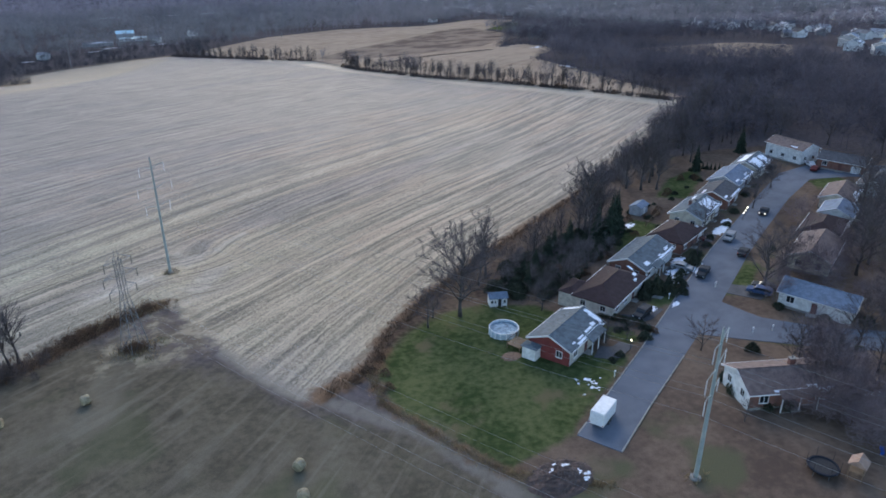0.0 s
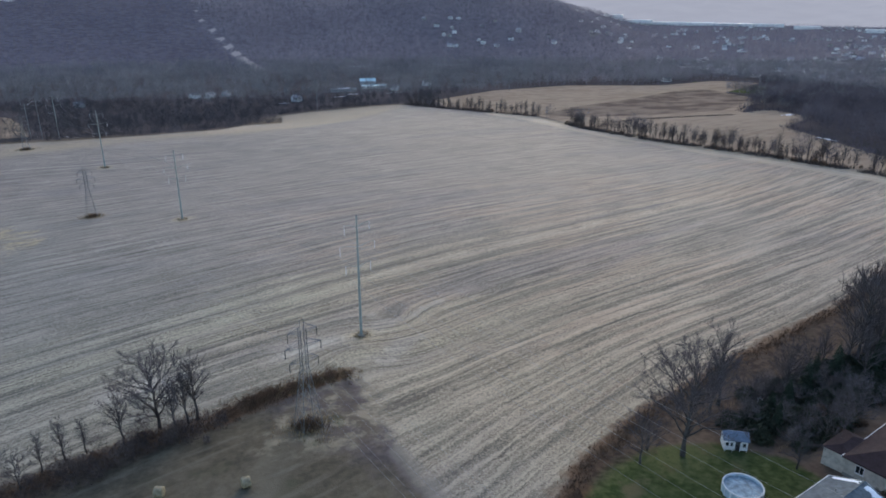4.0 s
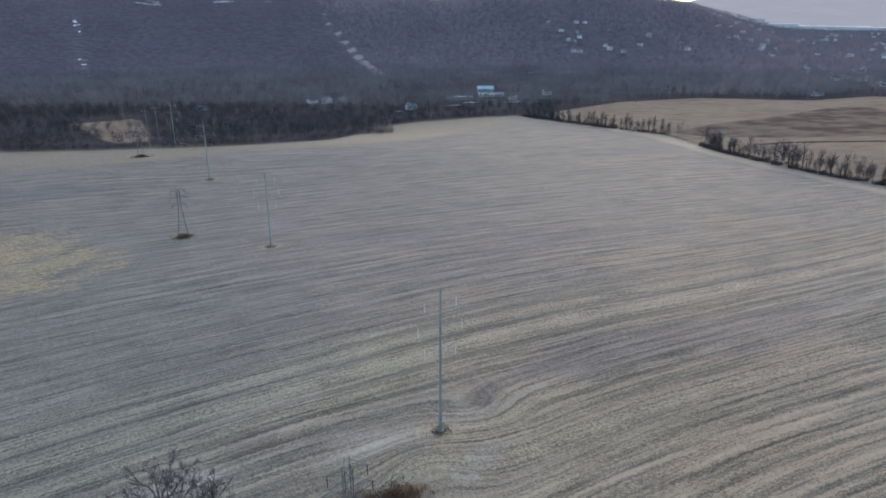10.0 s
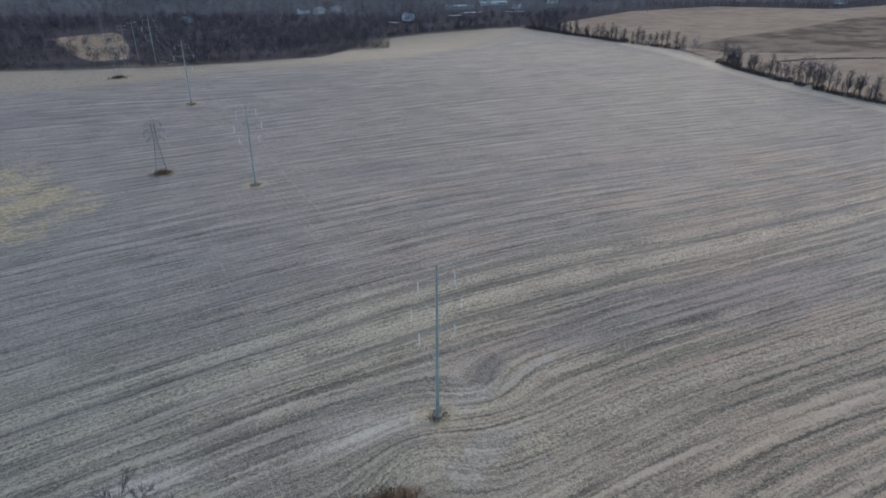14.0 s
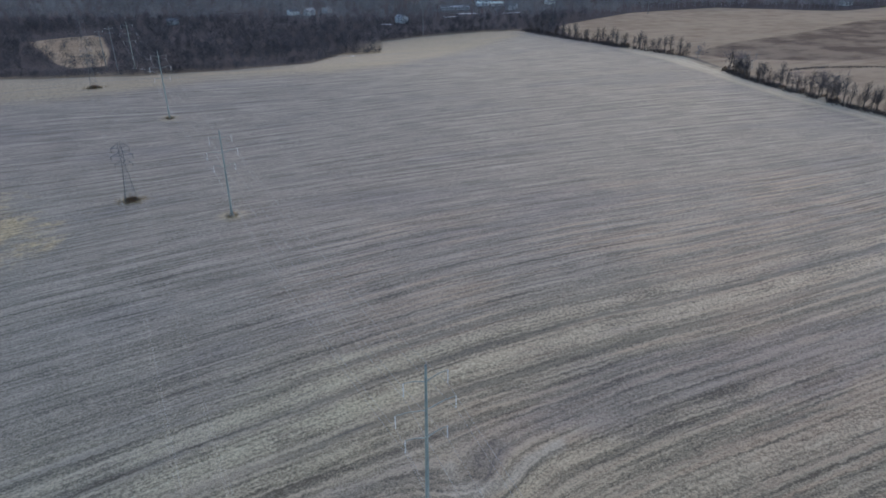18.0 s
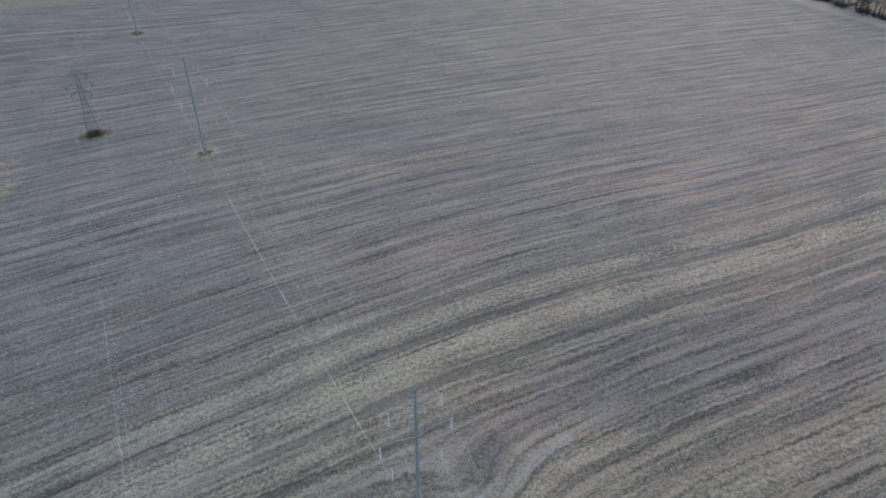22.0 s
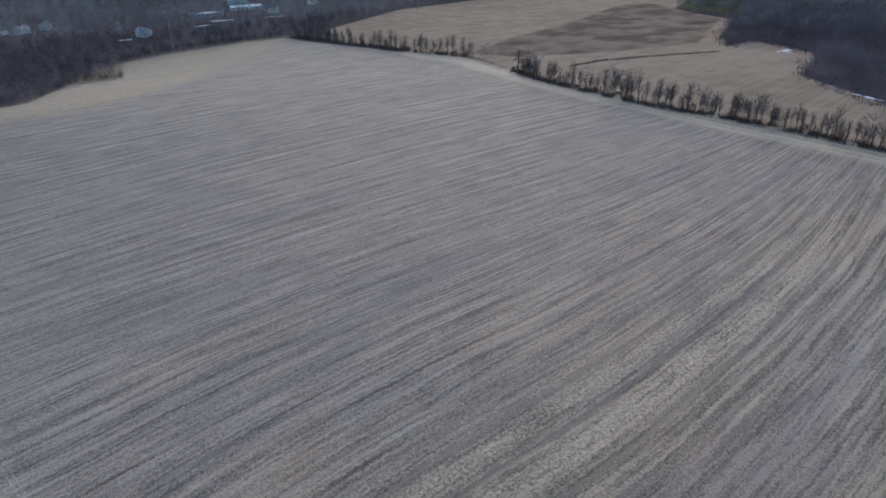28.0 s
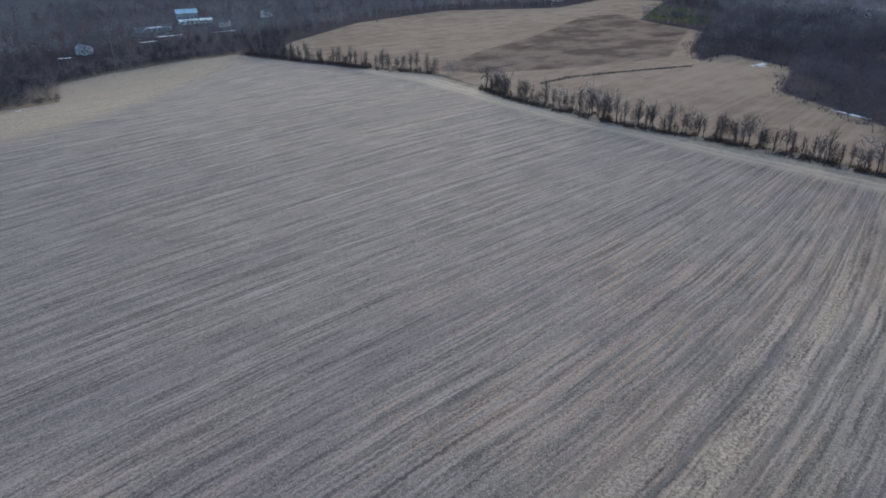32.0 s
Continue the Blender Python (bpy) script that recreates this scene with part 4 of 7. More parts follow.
def house(x, y, turn, L, W, h, wall_mat, roof_mat, label, hip=False, pitch=0.42, gable_mat=None, chimney=None, porch=None, garage=False, snow=(), base=0.0, wing=None, trim=M_WHITE):
    """A one-family house: walls, roof, windows, door; its long side lies along local x, the street side is local -y."""
    ob = thing("house", x, y, turn, label, "house", "houses of the street", z_at(x, y) + base)
    rise = W / 2 * pitch
    lo = -1.5 - base
    a, b = L / 2, W / 2
    if hip:
        part("wall", Geo().box(-a, a, -b, b, lo, h), wall_mat, ob)
    else:
        part("wall", Geo().add([(-a, -b, lo), (a, -b, lo), (a, b, lo), (-a, b, lo), (-a, -b, h), (a, -b, h), (a, b, h), (-a, b, h), (-a, 0, h + rise), (a, 0, h + rise)],
                               [(0, 1, 5, 4), (1, 2, 6, 9, 5), (2, 3, 7, 6), (3, 0, 4, 8, 7), (3, 2, 1, 0), (4, 5, 9, 8), (6, 7, 8, 9)]), wall_mat, ob)
    part("foundation", Geo().box(-a - 0.03, a + 0.03, -b - 0.03, b + 0.03, lo, 0.35), M_CONCRETE, ob)
    e, t = 0.45, 0.16
    d = e * pitch
    if hip:
        r = a - b
        low = [(-a - e, -b - e), (a + e, -b - e), (a + e, b + e), (-a - e, b + e)]
        g = Geo().add([(px, py, h - d + t) for px, py in low] + [(-r, 0, h + rise + t), (r, 0, h + rise + t)] + [(px, py, h - d) for px, py in low],
                      [(0, 1, 5, 4), (1, 2, 5), (2, 3, 4, 5), (3, 0, 4), (0, 6, 7, 1), (1, 7, 8, 2), (2, 8, 9, 3), (3, 9, 6, 0), (9, 8, 7, 6)])
        part("roof", g, roof_mat, ob)
        part("ridge_cap", Geo().rod((-r, 0, h + rise + t), (r, 0, h + rise + t), 0.09, n=6), roof_mat, ob)
    else:
        for s in (-1, 1):
            q = [(-a - e, s * (b + e), h - d), (a + e, s * (b + e), h - d), (a + e, 0, h + rise), (-a - e, 0, h + rise)]
            g = Geo().add(q + [(px, py, pz + t) for px, py, pz in q], [(3, 2, 1, 0), (4, 5, 6, 7), (0, 1, 5, 4), (1, 2, 6, 5), (2, 3, 7, 6), (3, 0, 4, 7)])
            part("roof", g, roof_mat, ob)
        part("ridge_cap", Geo().rod((-a - e, 0, h + rise + t), (a + e, 0, h + rise + t), 0.09, n=6), roof_mat, ob)
        for s in (-1, 1):
            g = Geo()
            for q in (-1, 1):
                g.add([(s * (a + e), q * (b + e), h - d - 0.1), (s * (a + e), 0, h + rise - 0.1), (s * (a + e), 0, h + rise + t), (s * (a + e), q * (b + e), h - d + t),
                       (s * (a + e + 0.05), q * (b + e), h - d - 0.1), (s * (a + e + 0.05), 0, h + rise - 0.1), (s * (a + e + 0.05), 0, h + rise + t), (s * (a + e + 0.05), q * (b + e), h - d + t)],
                      [(0, 1, 2, 3), (4, 5, 6, 7), (0, 1, 5, 4), (2, 3, 7, 6)])
            part("bargeboard", g, trim, ob)
        if gable_mat:
            for s in (-1, 1):
                g = Geo().add([(s * (a + 0.02), -b, lo), (s * (a + 0.02), b, lo), (s * (a + 0.02), b, h - 0.05), (s * (a + 0.02), 0, h + rise - 0.05), (s * (a + 0.02), -b, h - 0.05),
                               (s * (a + 0.05), -b, lo), (s * (a + 0.05), b, lo), (s * (a + 0.05), b, h - 0.05), (s * (a + 0.05), 0, h + rise - 0.05), (s * (a + 0.05), -b, h - 0.05)],
                              [(0, 1, 2, 3, 4), (5, 6, 7, 8, 9), (0, 1, 6, 5), (1, 2, 7, 6), (2, 3, 8, 7), (3, 4, 9, 8), (4, 0, 5, 9)])
                part("gable_siding", g, gable_mat, ob)
    for s in (-1, 1):
        part("gutter", Geo().box(-a - e, a + e, s * (b + e + 0.06) - 0.06, s * (b + e + 0.06) + 0.06, h - d - 0.02, h - d + 0.12), trim, ob)
    for s in (-1, 1):
        part("downpipe", Geo().rod((a - 0.1, s * (b + 0.08), lo + 0.6), (a - 0.1, s * (b + 0.08), h - 0.1), 0.05, n=6), trim, ob)
    n = max(2, int(L / 3.4))
    for i in range(n):
        px = -a + L * (i + 0.5) / n
        if not (garage and i == n - 1):
            if i != n // 2:
                window(ob, px, -b - 0.02, 1.2, 1.3, 1.25, 0, trim)
        window(ob, px, b + 0.02, 1.3, 1.1, 1.1, 180, trim)
    for s in (-1, 1):
        off = 0.07 if gable_mat else 0.02
        window(ob, s * (a + off), -b / 2, 1.3, 1.0, 1.1, 90 * s, trim)
        if L > 12:
            window(ob, s * (a + off), b / 2, 1.3, 1.0, 1.1, 90 * s, trim)
    px = -a + L * (n // 2 + 0.5) / n
    door = part("door", Geo().box(px - 0.48, px + 0.48, -b - 0.06, -b + 0.02, 0.3, 2.35), tone("dark_red_door", (0.12, 0.05, 0.045)), ob)
    part("door_handle", Geo().rod((px + 0.36, -b - 0.14, 1.3), (px + 0.36, -b - 0.05, 1.3), 0.04, n=6), M_GALV, door)
    part("doorstep", Geo().box(px - 0.9, px + 0.9, -b - 1.3, -b - 0.04, -0.6, 0.26), M_CONCRETE, ob)
    if garage:
        px = -a + L * (n - 0.5) / n
        gate = part("garage_door", Geo().box(px - 1.3, px + 1.3, -b - 0.05, -b + 0.02, 0.1, 2.25), trim, ob)
        for i in range(4):
            part("panel", Geo().box(px - 1.24, px + 1.24, -b - 0.08, -b - 0.052, 0.16 + i * 0.52, 0.6 + i * 0.52), trim, gate)
    if chimney:
        cx, cy = chimney
        g = Geo().box(cx - 0.45, cx + 0.45, cy - 0.3, cy + 0.3, h * 0.6, h + rise + 0.9)
        ch = part("chimney", g, tone("chimney_brick", (0.2, 0.1, 0.08), grain=14), ob)
        part("chimney_cap", Geo().box(cx - 0.52, cx + 0.52, cy - 0.37, cy + 0.37, h + rise + 0.9, h + rise + 1.02), M_CONCRETE, ch)
        part("flue", Geo().rod((cx, cy, h + rise + 1.02), (cx, cy, h + rise + 1.35), 0.12, n=8), M_GALV, ch)
    vent = Geo().rod((a * 0.35, b * 0.4, h + rise * 0.4), (a * 0.35, b * 0.4, h + rise * 0.6 + 0.55), 0.07, n=6)
    part("vent_pipe", vent, M_GALV, ob)
    if porch:
        px, pw, pd = porch
        pr = part("porch_roof", Geo().add([(px - pw, -b - pd, h - 0.45), (px + pw, -b - pd, h - 0.45), (px + pw, -b - 0.02, h + 0.1), (px - pw, -b - 0.02, h + 0.1), (px - pw, -b - pd, h - 0.3), (px + pw, -b - pd, h - 0.3), (px + pw, -b - 0.02, h + 0.25), (px - pw, -b - 0.02, h + 0.25)],
                                          [(3, 2, 1, 0), (4, 5, 6, 7), (0, 1, 5, 4), (1, 2, 6, 5), (2, 3, 7, 6), (3, 0, 4, 7)]), roof_mat, ob)
        for q in (-1, 0, 1):
            part("post", Geo().box(px + q * (pw - 0.15) - 0.07, px + q * (pw - 0.15) + 0.07, -b - pd + 0.1, -b - pd + 0.24, lo + 1.0, h - 0.42), trim, ob)
        part("porch_floor", Geo().box(px - pw, px + pw, -b - pd, -b - 1.32, -0.9, 0.2), M_CONCRETE, ob)
    if wing:
        wx, wy, wl, ww, wh, wm = wing
        part("wing", Geo().box(wx - wl / 2, wx + wl / 2, wy - ww / 2, wy + ww / 2, lo, wh), wm, ob)
        g = Geo().add([(wx - wl / 2 - 0.3, wy - ww / 2 - 0.3, wh), (wx + wl / 2 + 0.3, wy - ww / 2 - 0.3, wh), (wx + wl / 2 + 0.3, wy + ww / 2 + 0.3, wh), (wx - wl / 2 - 0.3, wy + ww / 2 + 0.3, wh), (wx - wl / 4, wy, wh + ww * 0.2), (wx + wl / 4, wy, wh + ww * 0.2)],
                      [(0, 1, 5, 4), (1, 2, 5), (2, 3, 4, 5), (3, 0, 4), (3, 2, 1, 0)])
        part("wing_roof", g, roof_mat, ob)
    # leftover snow on the roof slopes, each patch a ragged sheet, and along the street eave
    if snow and not hip:
        roof_snow(ob, a * 0.25, -b - e + 0.3, L * 0.75, 0.6, h, rise, b, t, pitch, 40)
    for k, (sx, sy, sw, sd) in enumerate(snow):
        roof_snow(ob, sx, sy, sw, sd, h, rise, b, t, pitch, k)
    return ob


def torn_sheet(a, b, seed, height, cover=0.3, square=False, thick=0.06):
    """A torn sheet of thin snow, a by b about the origin, kept where broad and fine noise leave it."""
    n, m = max(8, min(46, int(a / 0.11))), max(5, min(34, int(b / 0.11)))
    rr = random.Random(seed)
    ox, oy = rr.uniform(0, 90), rr.uniform(0, 90)
    big = max(a, b)
    v, keep = [], {}
    g = Geo()
    for j in range(m + 1):
        for i in range(n + 1):
            px, py = a * (2 * i / n - 1), b * (2 * j / m - 1)
            off = max(abs(px / a), abs(py / b)) ** 4 if square else (px / a) ** 2 + (py / b) ** 2
            fine = noise.noise((px * 1.9 + ox, py * 1.9 + oy, 0)) * 0.5 + noise.noise((px * 5 + oy, py * 5 + ox, 1)) * 0.3 + noise.noise((px / big * 3 + oy, py / big * 3 + ox, 2)) * 0.5
            s_ = 0.75 - 0.8 * off + fine - cover
            keep[i, j] = s_
            px += rr.uniform(-0.3, 0.3) * a / n
            py += rr.uniform(-0.3, 0.3) * b / m
            v.append((px, py, height(px, py) + max(0.0, min(1.0, s_ * 3)) * thick + 0.012))
    f = [(j * (n + 1) + i, j * (n + 1) + i + 1, (j + 1) * (n + 1) + i + 1, (j + 1) * (n + 1) + i) for j in range(m) for i in range(n)
         if min(keep[i, j], keep[i + 1, j], keep[i + 1, j + 1], keep[i, j + 1]) > 0]
    used = sorted({k for q in f for k in q})
    slot = {k: i for i, k in enumerate(used)}
    return g.add([v[k] for k in used], [tuple(slot[k] for k in q) for q in f])


def roof_snow(ob, sx, sy, sw, sd, h, rise, b, t, pitch, k):
    def top(px, py):
        return h + rise + t - abs(py + sy) * pitch
    g = torn_sheet(sw / 2 * 1.1, sd / 2 * 1.15, k * 7 + int(sx * 10), top, 0.12, True, 0.08)
    g.v = [(px + sx, py + sy, pz) for px, py, pz in g.v]
    if g.f:
        s = new("snow_patch", g.mesh("snow_patch", M_SNOW_ROOF))
        s.matrix_world = ob.matrix_world
        tagged(s, "thin ragged patch of old snow on the roof", "snow", "snow patches")


W_RED = tone("red_board_siding", (0.17, 0.04, 0.035), 0.75)
W_BEIGE = tone("beige_siding", (0.5, 0.46, 0.39), 0.75)
W_WHITE = tone("white_siding", (0.66, 0.66, 0.64), 0.7)
W_CREAM = tone("cream_siding", (0.6, 0.55, 0.43), 0.75)
W_BRICK = tone("red_brown_brick", (0.2, 0.1, 0.075), 0.9, grain=16)
W_GREY = tone("grey_siding", (0.33, 0.35, 0.37), 0.75)
R_GREY = tone("grey_shingles", (0.1, 0.122, 0.138), 0.9, contrast=0.3, grain=5)
R_SLATE = tone("blue_grey_shingles", (0.14, 0.18, 0.24), 0.85, contrast=0.25, grain=5)
R_BROWN = tone("dark_brown_shingles", (0.034, 0.02, 0.022), 0.9, contrast=0.3, grain=5)
R_TAN = tone("brown_tan_shingles", (0.15, 0.11, 0.098), 0.9, contrast=0.3, grain=5)
R_DARK = tone("charcoal_shingles", (0.07, 0.072, 0.08), 0.9, contrast=0.3, grain=5)

house(56.0, 34.7, 25, 12.0, 7.8, 3.2, W_BEIGE, R_GREY, "single-storey house with red gable boards and a grey shingle roof", gable_mat=W_RED, porch=(2.0, 2.6, 1.6),
      snow=((5.6, -2.2, 1.3, 3.4), (5.7, 2.0, 0.8, 3.4), (3.6, -3.2, 1.6, 0.9), (1.5, -3.4, 2.6, 0.6), (-1.5, -3.5, 2.0, 0.5), (-4.0, -3.5, 1.2, 0.4)), wing=(-6.9, 2.9, 1.8, 2.6, 2.2, W_WHITE))
house(74.2, 44.6, 26, 15.6, 8.2, 3.0, W_BEIGE, R_BROWN, "low house with a dark brown hipped roof and beige walls", hip=True, garage=True, snow=((5.8, -2.6, 1.4, 1.0), (4.2, -3.4, 1.6, 0.6), (6.9, -1.2, 0.8, 1.4)), wing=(-4.2, 5.6, 6.5, 3.6, 2.7, W_BEIGE))
house(90.2, 53.0, 25, 15.2, 8.0, 3.0, W_WHITE, R_GREY, "white-sided ranch house with a grey shingle roof", garage=True, porch=(-2.5, 2.2, 1.4), gable_mat=W_BRICK, snow=((-5.2, -3.2, 2.2, 1.2), (5.0, -3.4, 2.6, 0.8), (0.8, -3.6, 1.5, 0.5)))
house(106.0, 58.6, 22, 12.6, 8.0, 3.0, W_BRICK, R_BROWN, "brick house with a brown hipped roof", hip=True, garage=True, snow=((4.6, -3.0, 1.2, 0.8),))
house(121.0, 67.3, 25, 14.2, 7.8, 3.2, W_CREAM, R_GREY, "cream house with a grey roof half under snow", chimney=(-2.0, 0.8), garage=True, snow=((3.0, -2.2, 6.0, 3.0), (4.8, 2.0, 3.0, 1.0)))
house(136.4, 73.8, 27, 11.6, 8.0, 3.0, W_BRICK, R_DARK, "brick house with a charcoal roof edged in snow", garage=True, snow=((-4.4, 2.6, 3.6, 1.0), (-4.6, -3.2, 2.4, 0.8)))
house(150.6, 82.0, 25, 14.4, 8.0, 3.0, W_GREY, R_SLATE, "long grey house with a blue-grey shingle roof", garage=True, snow=((-5.0, -3.2, 3.0, 0.8), (3.0, -3.3, 3.6, 0.7)))
house(166.6, 88.2, 25, 14.0, 8.0, 3.0, W_BEIGE, R_GREY, "house with a roof almost wholly white with snow", snow=((-2.8, -2.0, 6.4, 3.2), (3.4, -2.2, 4.6, 2.8), (0.0, 2.0, 10.0, 2.6)))
house(188.6, 91.0, 90, 13.0, 8.0, 4.6, W_WHITE, R_TAN, "white raised ranch house with a brown roof", garage=True, snow=((-3.0, 3.4, 2.5, 0.6),))
house(191.2, 74.7, -70, 13.0, 7.8, 3.0, W_BRICK, R_DARK, "brick ranch house with a charcoal roof", garage=True)
house(104.6, 20.8, -69, 12.6, 7.2, 3.0, W_WHITE, R_SLATE, "long white house with a blue-grey roof under bare trees", garage=True)
house(123.0, 35.0, 25, 14.6, 7.8, 3.4, W_CREAM, R_TAN, "cream house with a worn brown roof among bare trees", garage=True)
house(75.0, 6.6, -21, 13.5, 7.6, 3.0, W_BRICK, R_TAN, "low brick ranch house with a brown roof and white gable trim", gable_mat=W_WHITE, chimney=(2.0, 0.8), porch=(0.5, 3.0, 1.4), snow=((3.0, -3.4, 2.0, 0.6),))
house(137.0, 43.2, 25, 13.5, 7.8, 3.0, W_BRICK, R_BROWN, "brick house with a dark brown roof", hip=True)
house(161.4, 55.6, 25, 13.8, 7.4, 3.0, W_CREAM, R_TAN, "cream ranch house with a tan roof", garage=True, snow=((0.0, -3.2, 4.0, 0.7),))
house(178.0, 56.0, 20, 12.5, 7.8, 3.0, W_GREY, R_DARK, "grey house with a dark roof behind the trees")
house(149.5, 48.0, 25, 9.0, 7.0, 3.0, W_WHITE, R_SLATE, "small white house with a blue-grey roof")
for k, (hx, hy, ht) in enumerate(((436, 234, 20), (450, 246, 65), (466, 256, 30), (451, 218, 80), (472, 230, 25), (489, 240, 60), (480, 212, 15), (429, 212, 40), (445, 196, 70), (462, 202, 10))):
    house(hx, hy, ht, 12.5, 8.5, 5.2, (W_WHITE, W_GREY, W_CREAM)[k % 3], (R_GREY, R_SLATE, R_DARK)[(k // 2) % 3], "pale two-storey house beyond the woods" if hx > 400 else "white farmhouse on the far field", garage=k % 2 == 0, snow=((0, -2.6, 7, 1.6),) if k % 3 == 0 else ())
# big blue-roofed barn in the valley and the long low sheds beside it
R_BLUE = tone("pale_blue_metal_roof", (0.42, 0.62, 0.72), 0.5, 0.2)
house(366, 700, 20, 9, 7, 3.4, W_WHITE, R_GREY, "white farmhouse on the far field")
house(39, 772, 2, 17, 10, 5.5, W_GREY, R_BLUE, "large grey barn with a pale blue metal roof", pitch=0.5)
house(44, 742, 6, 26, 8, 2.8, W_WHITE, R_BLUE, "long low white shed beside the barn", pitch=0.25)
house(10, 716, 12, 26, 8, 3.0, W_GREY, R_GREY, "long low grey shed in the valley", pitch=0.25, snow=((0, -2.5, 14, 2.0),))

# driveways and paths
drape("driveway", [(66, 28.2), (60.5, 26.0), (57.5, 28.8)], [(64.8, 30.6), (62.2, 29.8), (61.0, 31.2)], 0.05, M_DRIVE, "dark asphalt driveway beside the red-gabled house", "driveway")
drape("driveway_b", [(80, 35.5), (74, 33.2), (69, 36.5)], [(78.5, 38.4), (74.0, 36.4), (71.0, 38.8)], 0.05, M_DRIVE, "dark asphalt driveway with a snow-dusted car", "driveway")
drape("driveway_c", [(98.5, 45.6), (95.5, 49.6)], [(93.0, 42.6), (91.0, 47.4)], 0.05, M_DRIVE, "driveway half covered by old snow", "driveway")
drape("driveway_d", [(118.0, 56.8), (113.5, 60.0)], [(113.0, 54.2), (109.8, 56.8)], 0.05, M_DRIVE, "dark driveway before a brick house", "driveway")
drape("driveway_e", [(99.0, 36.6), (104.5, 30.5)], [(95.0, 34.6), (98.5, 28.5)], 0.05, M_DRIVE, "dark driveway before the long white house", "driveway")
drape("footpath", [(82.6, 38.8), (81.2, 41.0), (79.4, 41.6)], [(83.8, 39.4), (82.3, 41.9), (79.9, 42.4)], 0.05, M_CONCRETE, "curved pale concrete garden path", "path")


def snow_ground(x, y, a, b, turn, seed, label="ragged patch of old snow on the grass", cover=0.05, lift=0.0):
    """A thin torn sheet of snow lying on the land."""
    c, s = math.cos(radians(turn)), math.sin(radians(turn))
    g = torn_sheet(a * 1.25, b * 1.25, seed, lambda px, py: z_at(x + px * c - py * s, y + px * s + py * c) - z_at(x, y) + lift, cover)
    if g.f:
        solo("snow_patch", g, M_SNOW, x, y, turn, label, "snow", "snow patches")


for k, (sx, sy, sa, sb, st) in enumerate(((99.6, 45.6, 3.0, 2.0, 30), (78.2, 36.6, 1.3, 0.8, 30), (83.4, 35.8, 1.5, 0.7, 25), (94.8, 46.6, 3.6, 1.9, 25), (99.0, 50.5, 2.4, 1.3, 25), (91.2, 43.0, 1.4, 1.0, 10), (121.5, 58.8, 3.8, 1.4, 20), (126.5, 61.8, 2.2, 1.0, 30),
                                          (66.8, 66.2, 1.3, 0.8, 0), (104.2, 73.0, 2.2, 1.3, 15), (86.5, 66.8, 1.6, 0.9, 10), (70.5, 60.0, 1.3, 0.7, 40), (37.5, 5.5, 0.9, 0.5, 60), (36.0, 9.6, 0.8, 0.5, 20), (87.0, -1.0, 1.8, 0.8, -20), (180, 98, 2.5, 1.0, 0), (196, 60, 2.6, 1.2, 0), (33.5, 9.5, 0.5, 0.35, 0), (38.6, 7.6, 0.6, 0.4, 0))):
    snow_ground(sx, sy, sa, sb, st, k)
rr = random.Random(77)
snow_ground(51.6, 22.6, 3.4, 2.3, 25, 101, "thin broken snow scattered over the lawn", 0.64)
snow_ground(50.4, 24.6, 1.6, 1.0, 15, 102, "thin broken snow scattered over the lawn", 0.6)
for k, (sx, sy, sa, sb) in enumerate(((-168, 432, 2.5, 0.7), (-160, 421, 2.0, 0.6), (-176, 436, 1.6, 0.6), (-60, 505, 1.5, 0.7), (5, 672, 7, 1.5), (20, 690, 9, 2), (62, 690, 8, 1.5), (-48, 640, 5, 1.5), (110, 1030, 30, 2.0), (180, 1035, 24, 2.0), (40, 1035, 20, 2.0))):
    snow_ground(sx, sy, sa, sb, 5, 200 + k, "strip of old snow in a valley clearing")
for k in range(16):
    t_ = rr.random()
    snow_ground(-485 - 395 * t_ + rr.uniform(-5, 5), 930 + 760 * t_, rr.uniform(2, 5), rr.uniform(2, 6), 20, 230 + k, "old snow remaining in the cutting on the hill")
for k in range(12):
    bb, rr_ = rr.uniform(-23, -12), rr.uniform(1700, 1830)
    snow_ground(rr_ * math.sin(radians(bb)), rr_ * math.cos(radians(bb)), rr.uniform(8, 22), rr.uniform(4, 9), rr.uniform(-10, 10), 260 + k, "old snow under the bare trees on the hill")
snow_ground(256.5, 299, 7, 0.9, -84, 300, "strip of old snow at the edge of the woods")
snow_ground(292, 380, 9, 5, 20, 301, "thin old snow on the far field", 0.5)

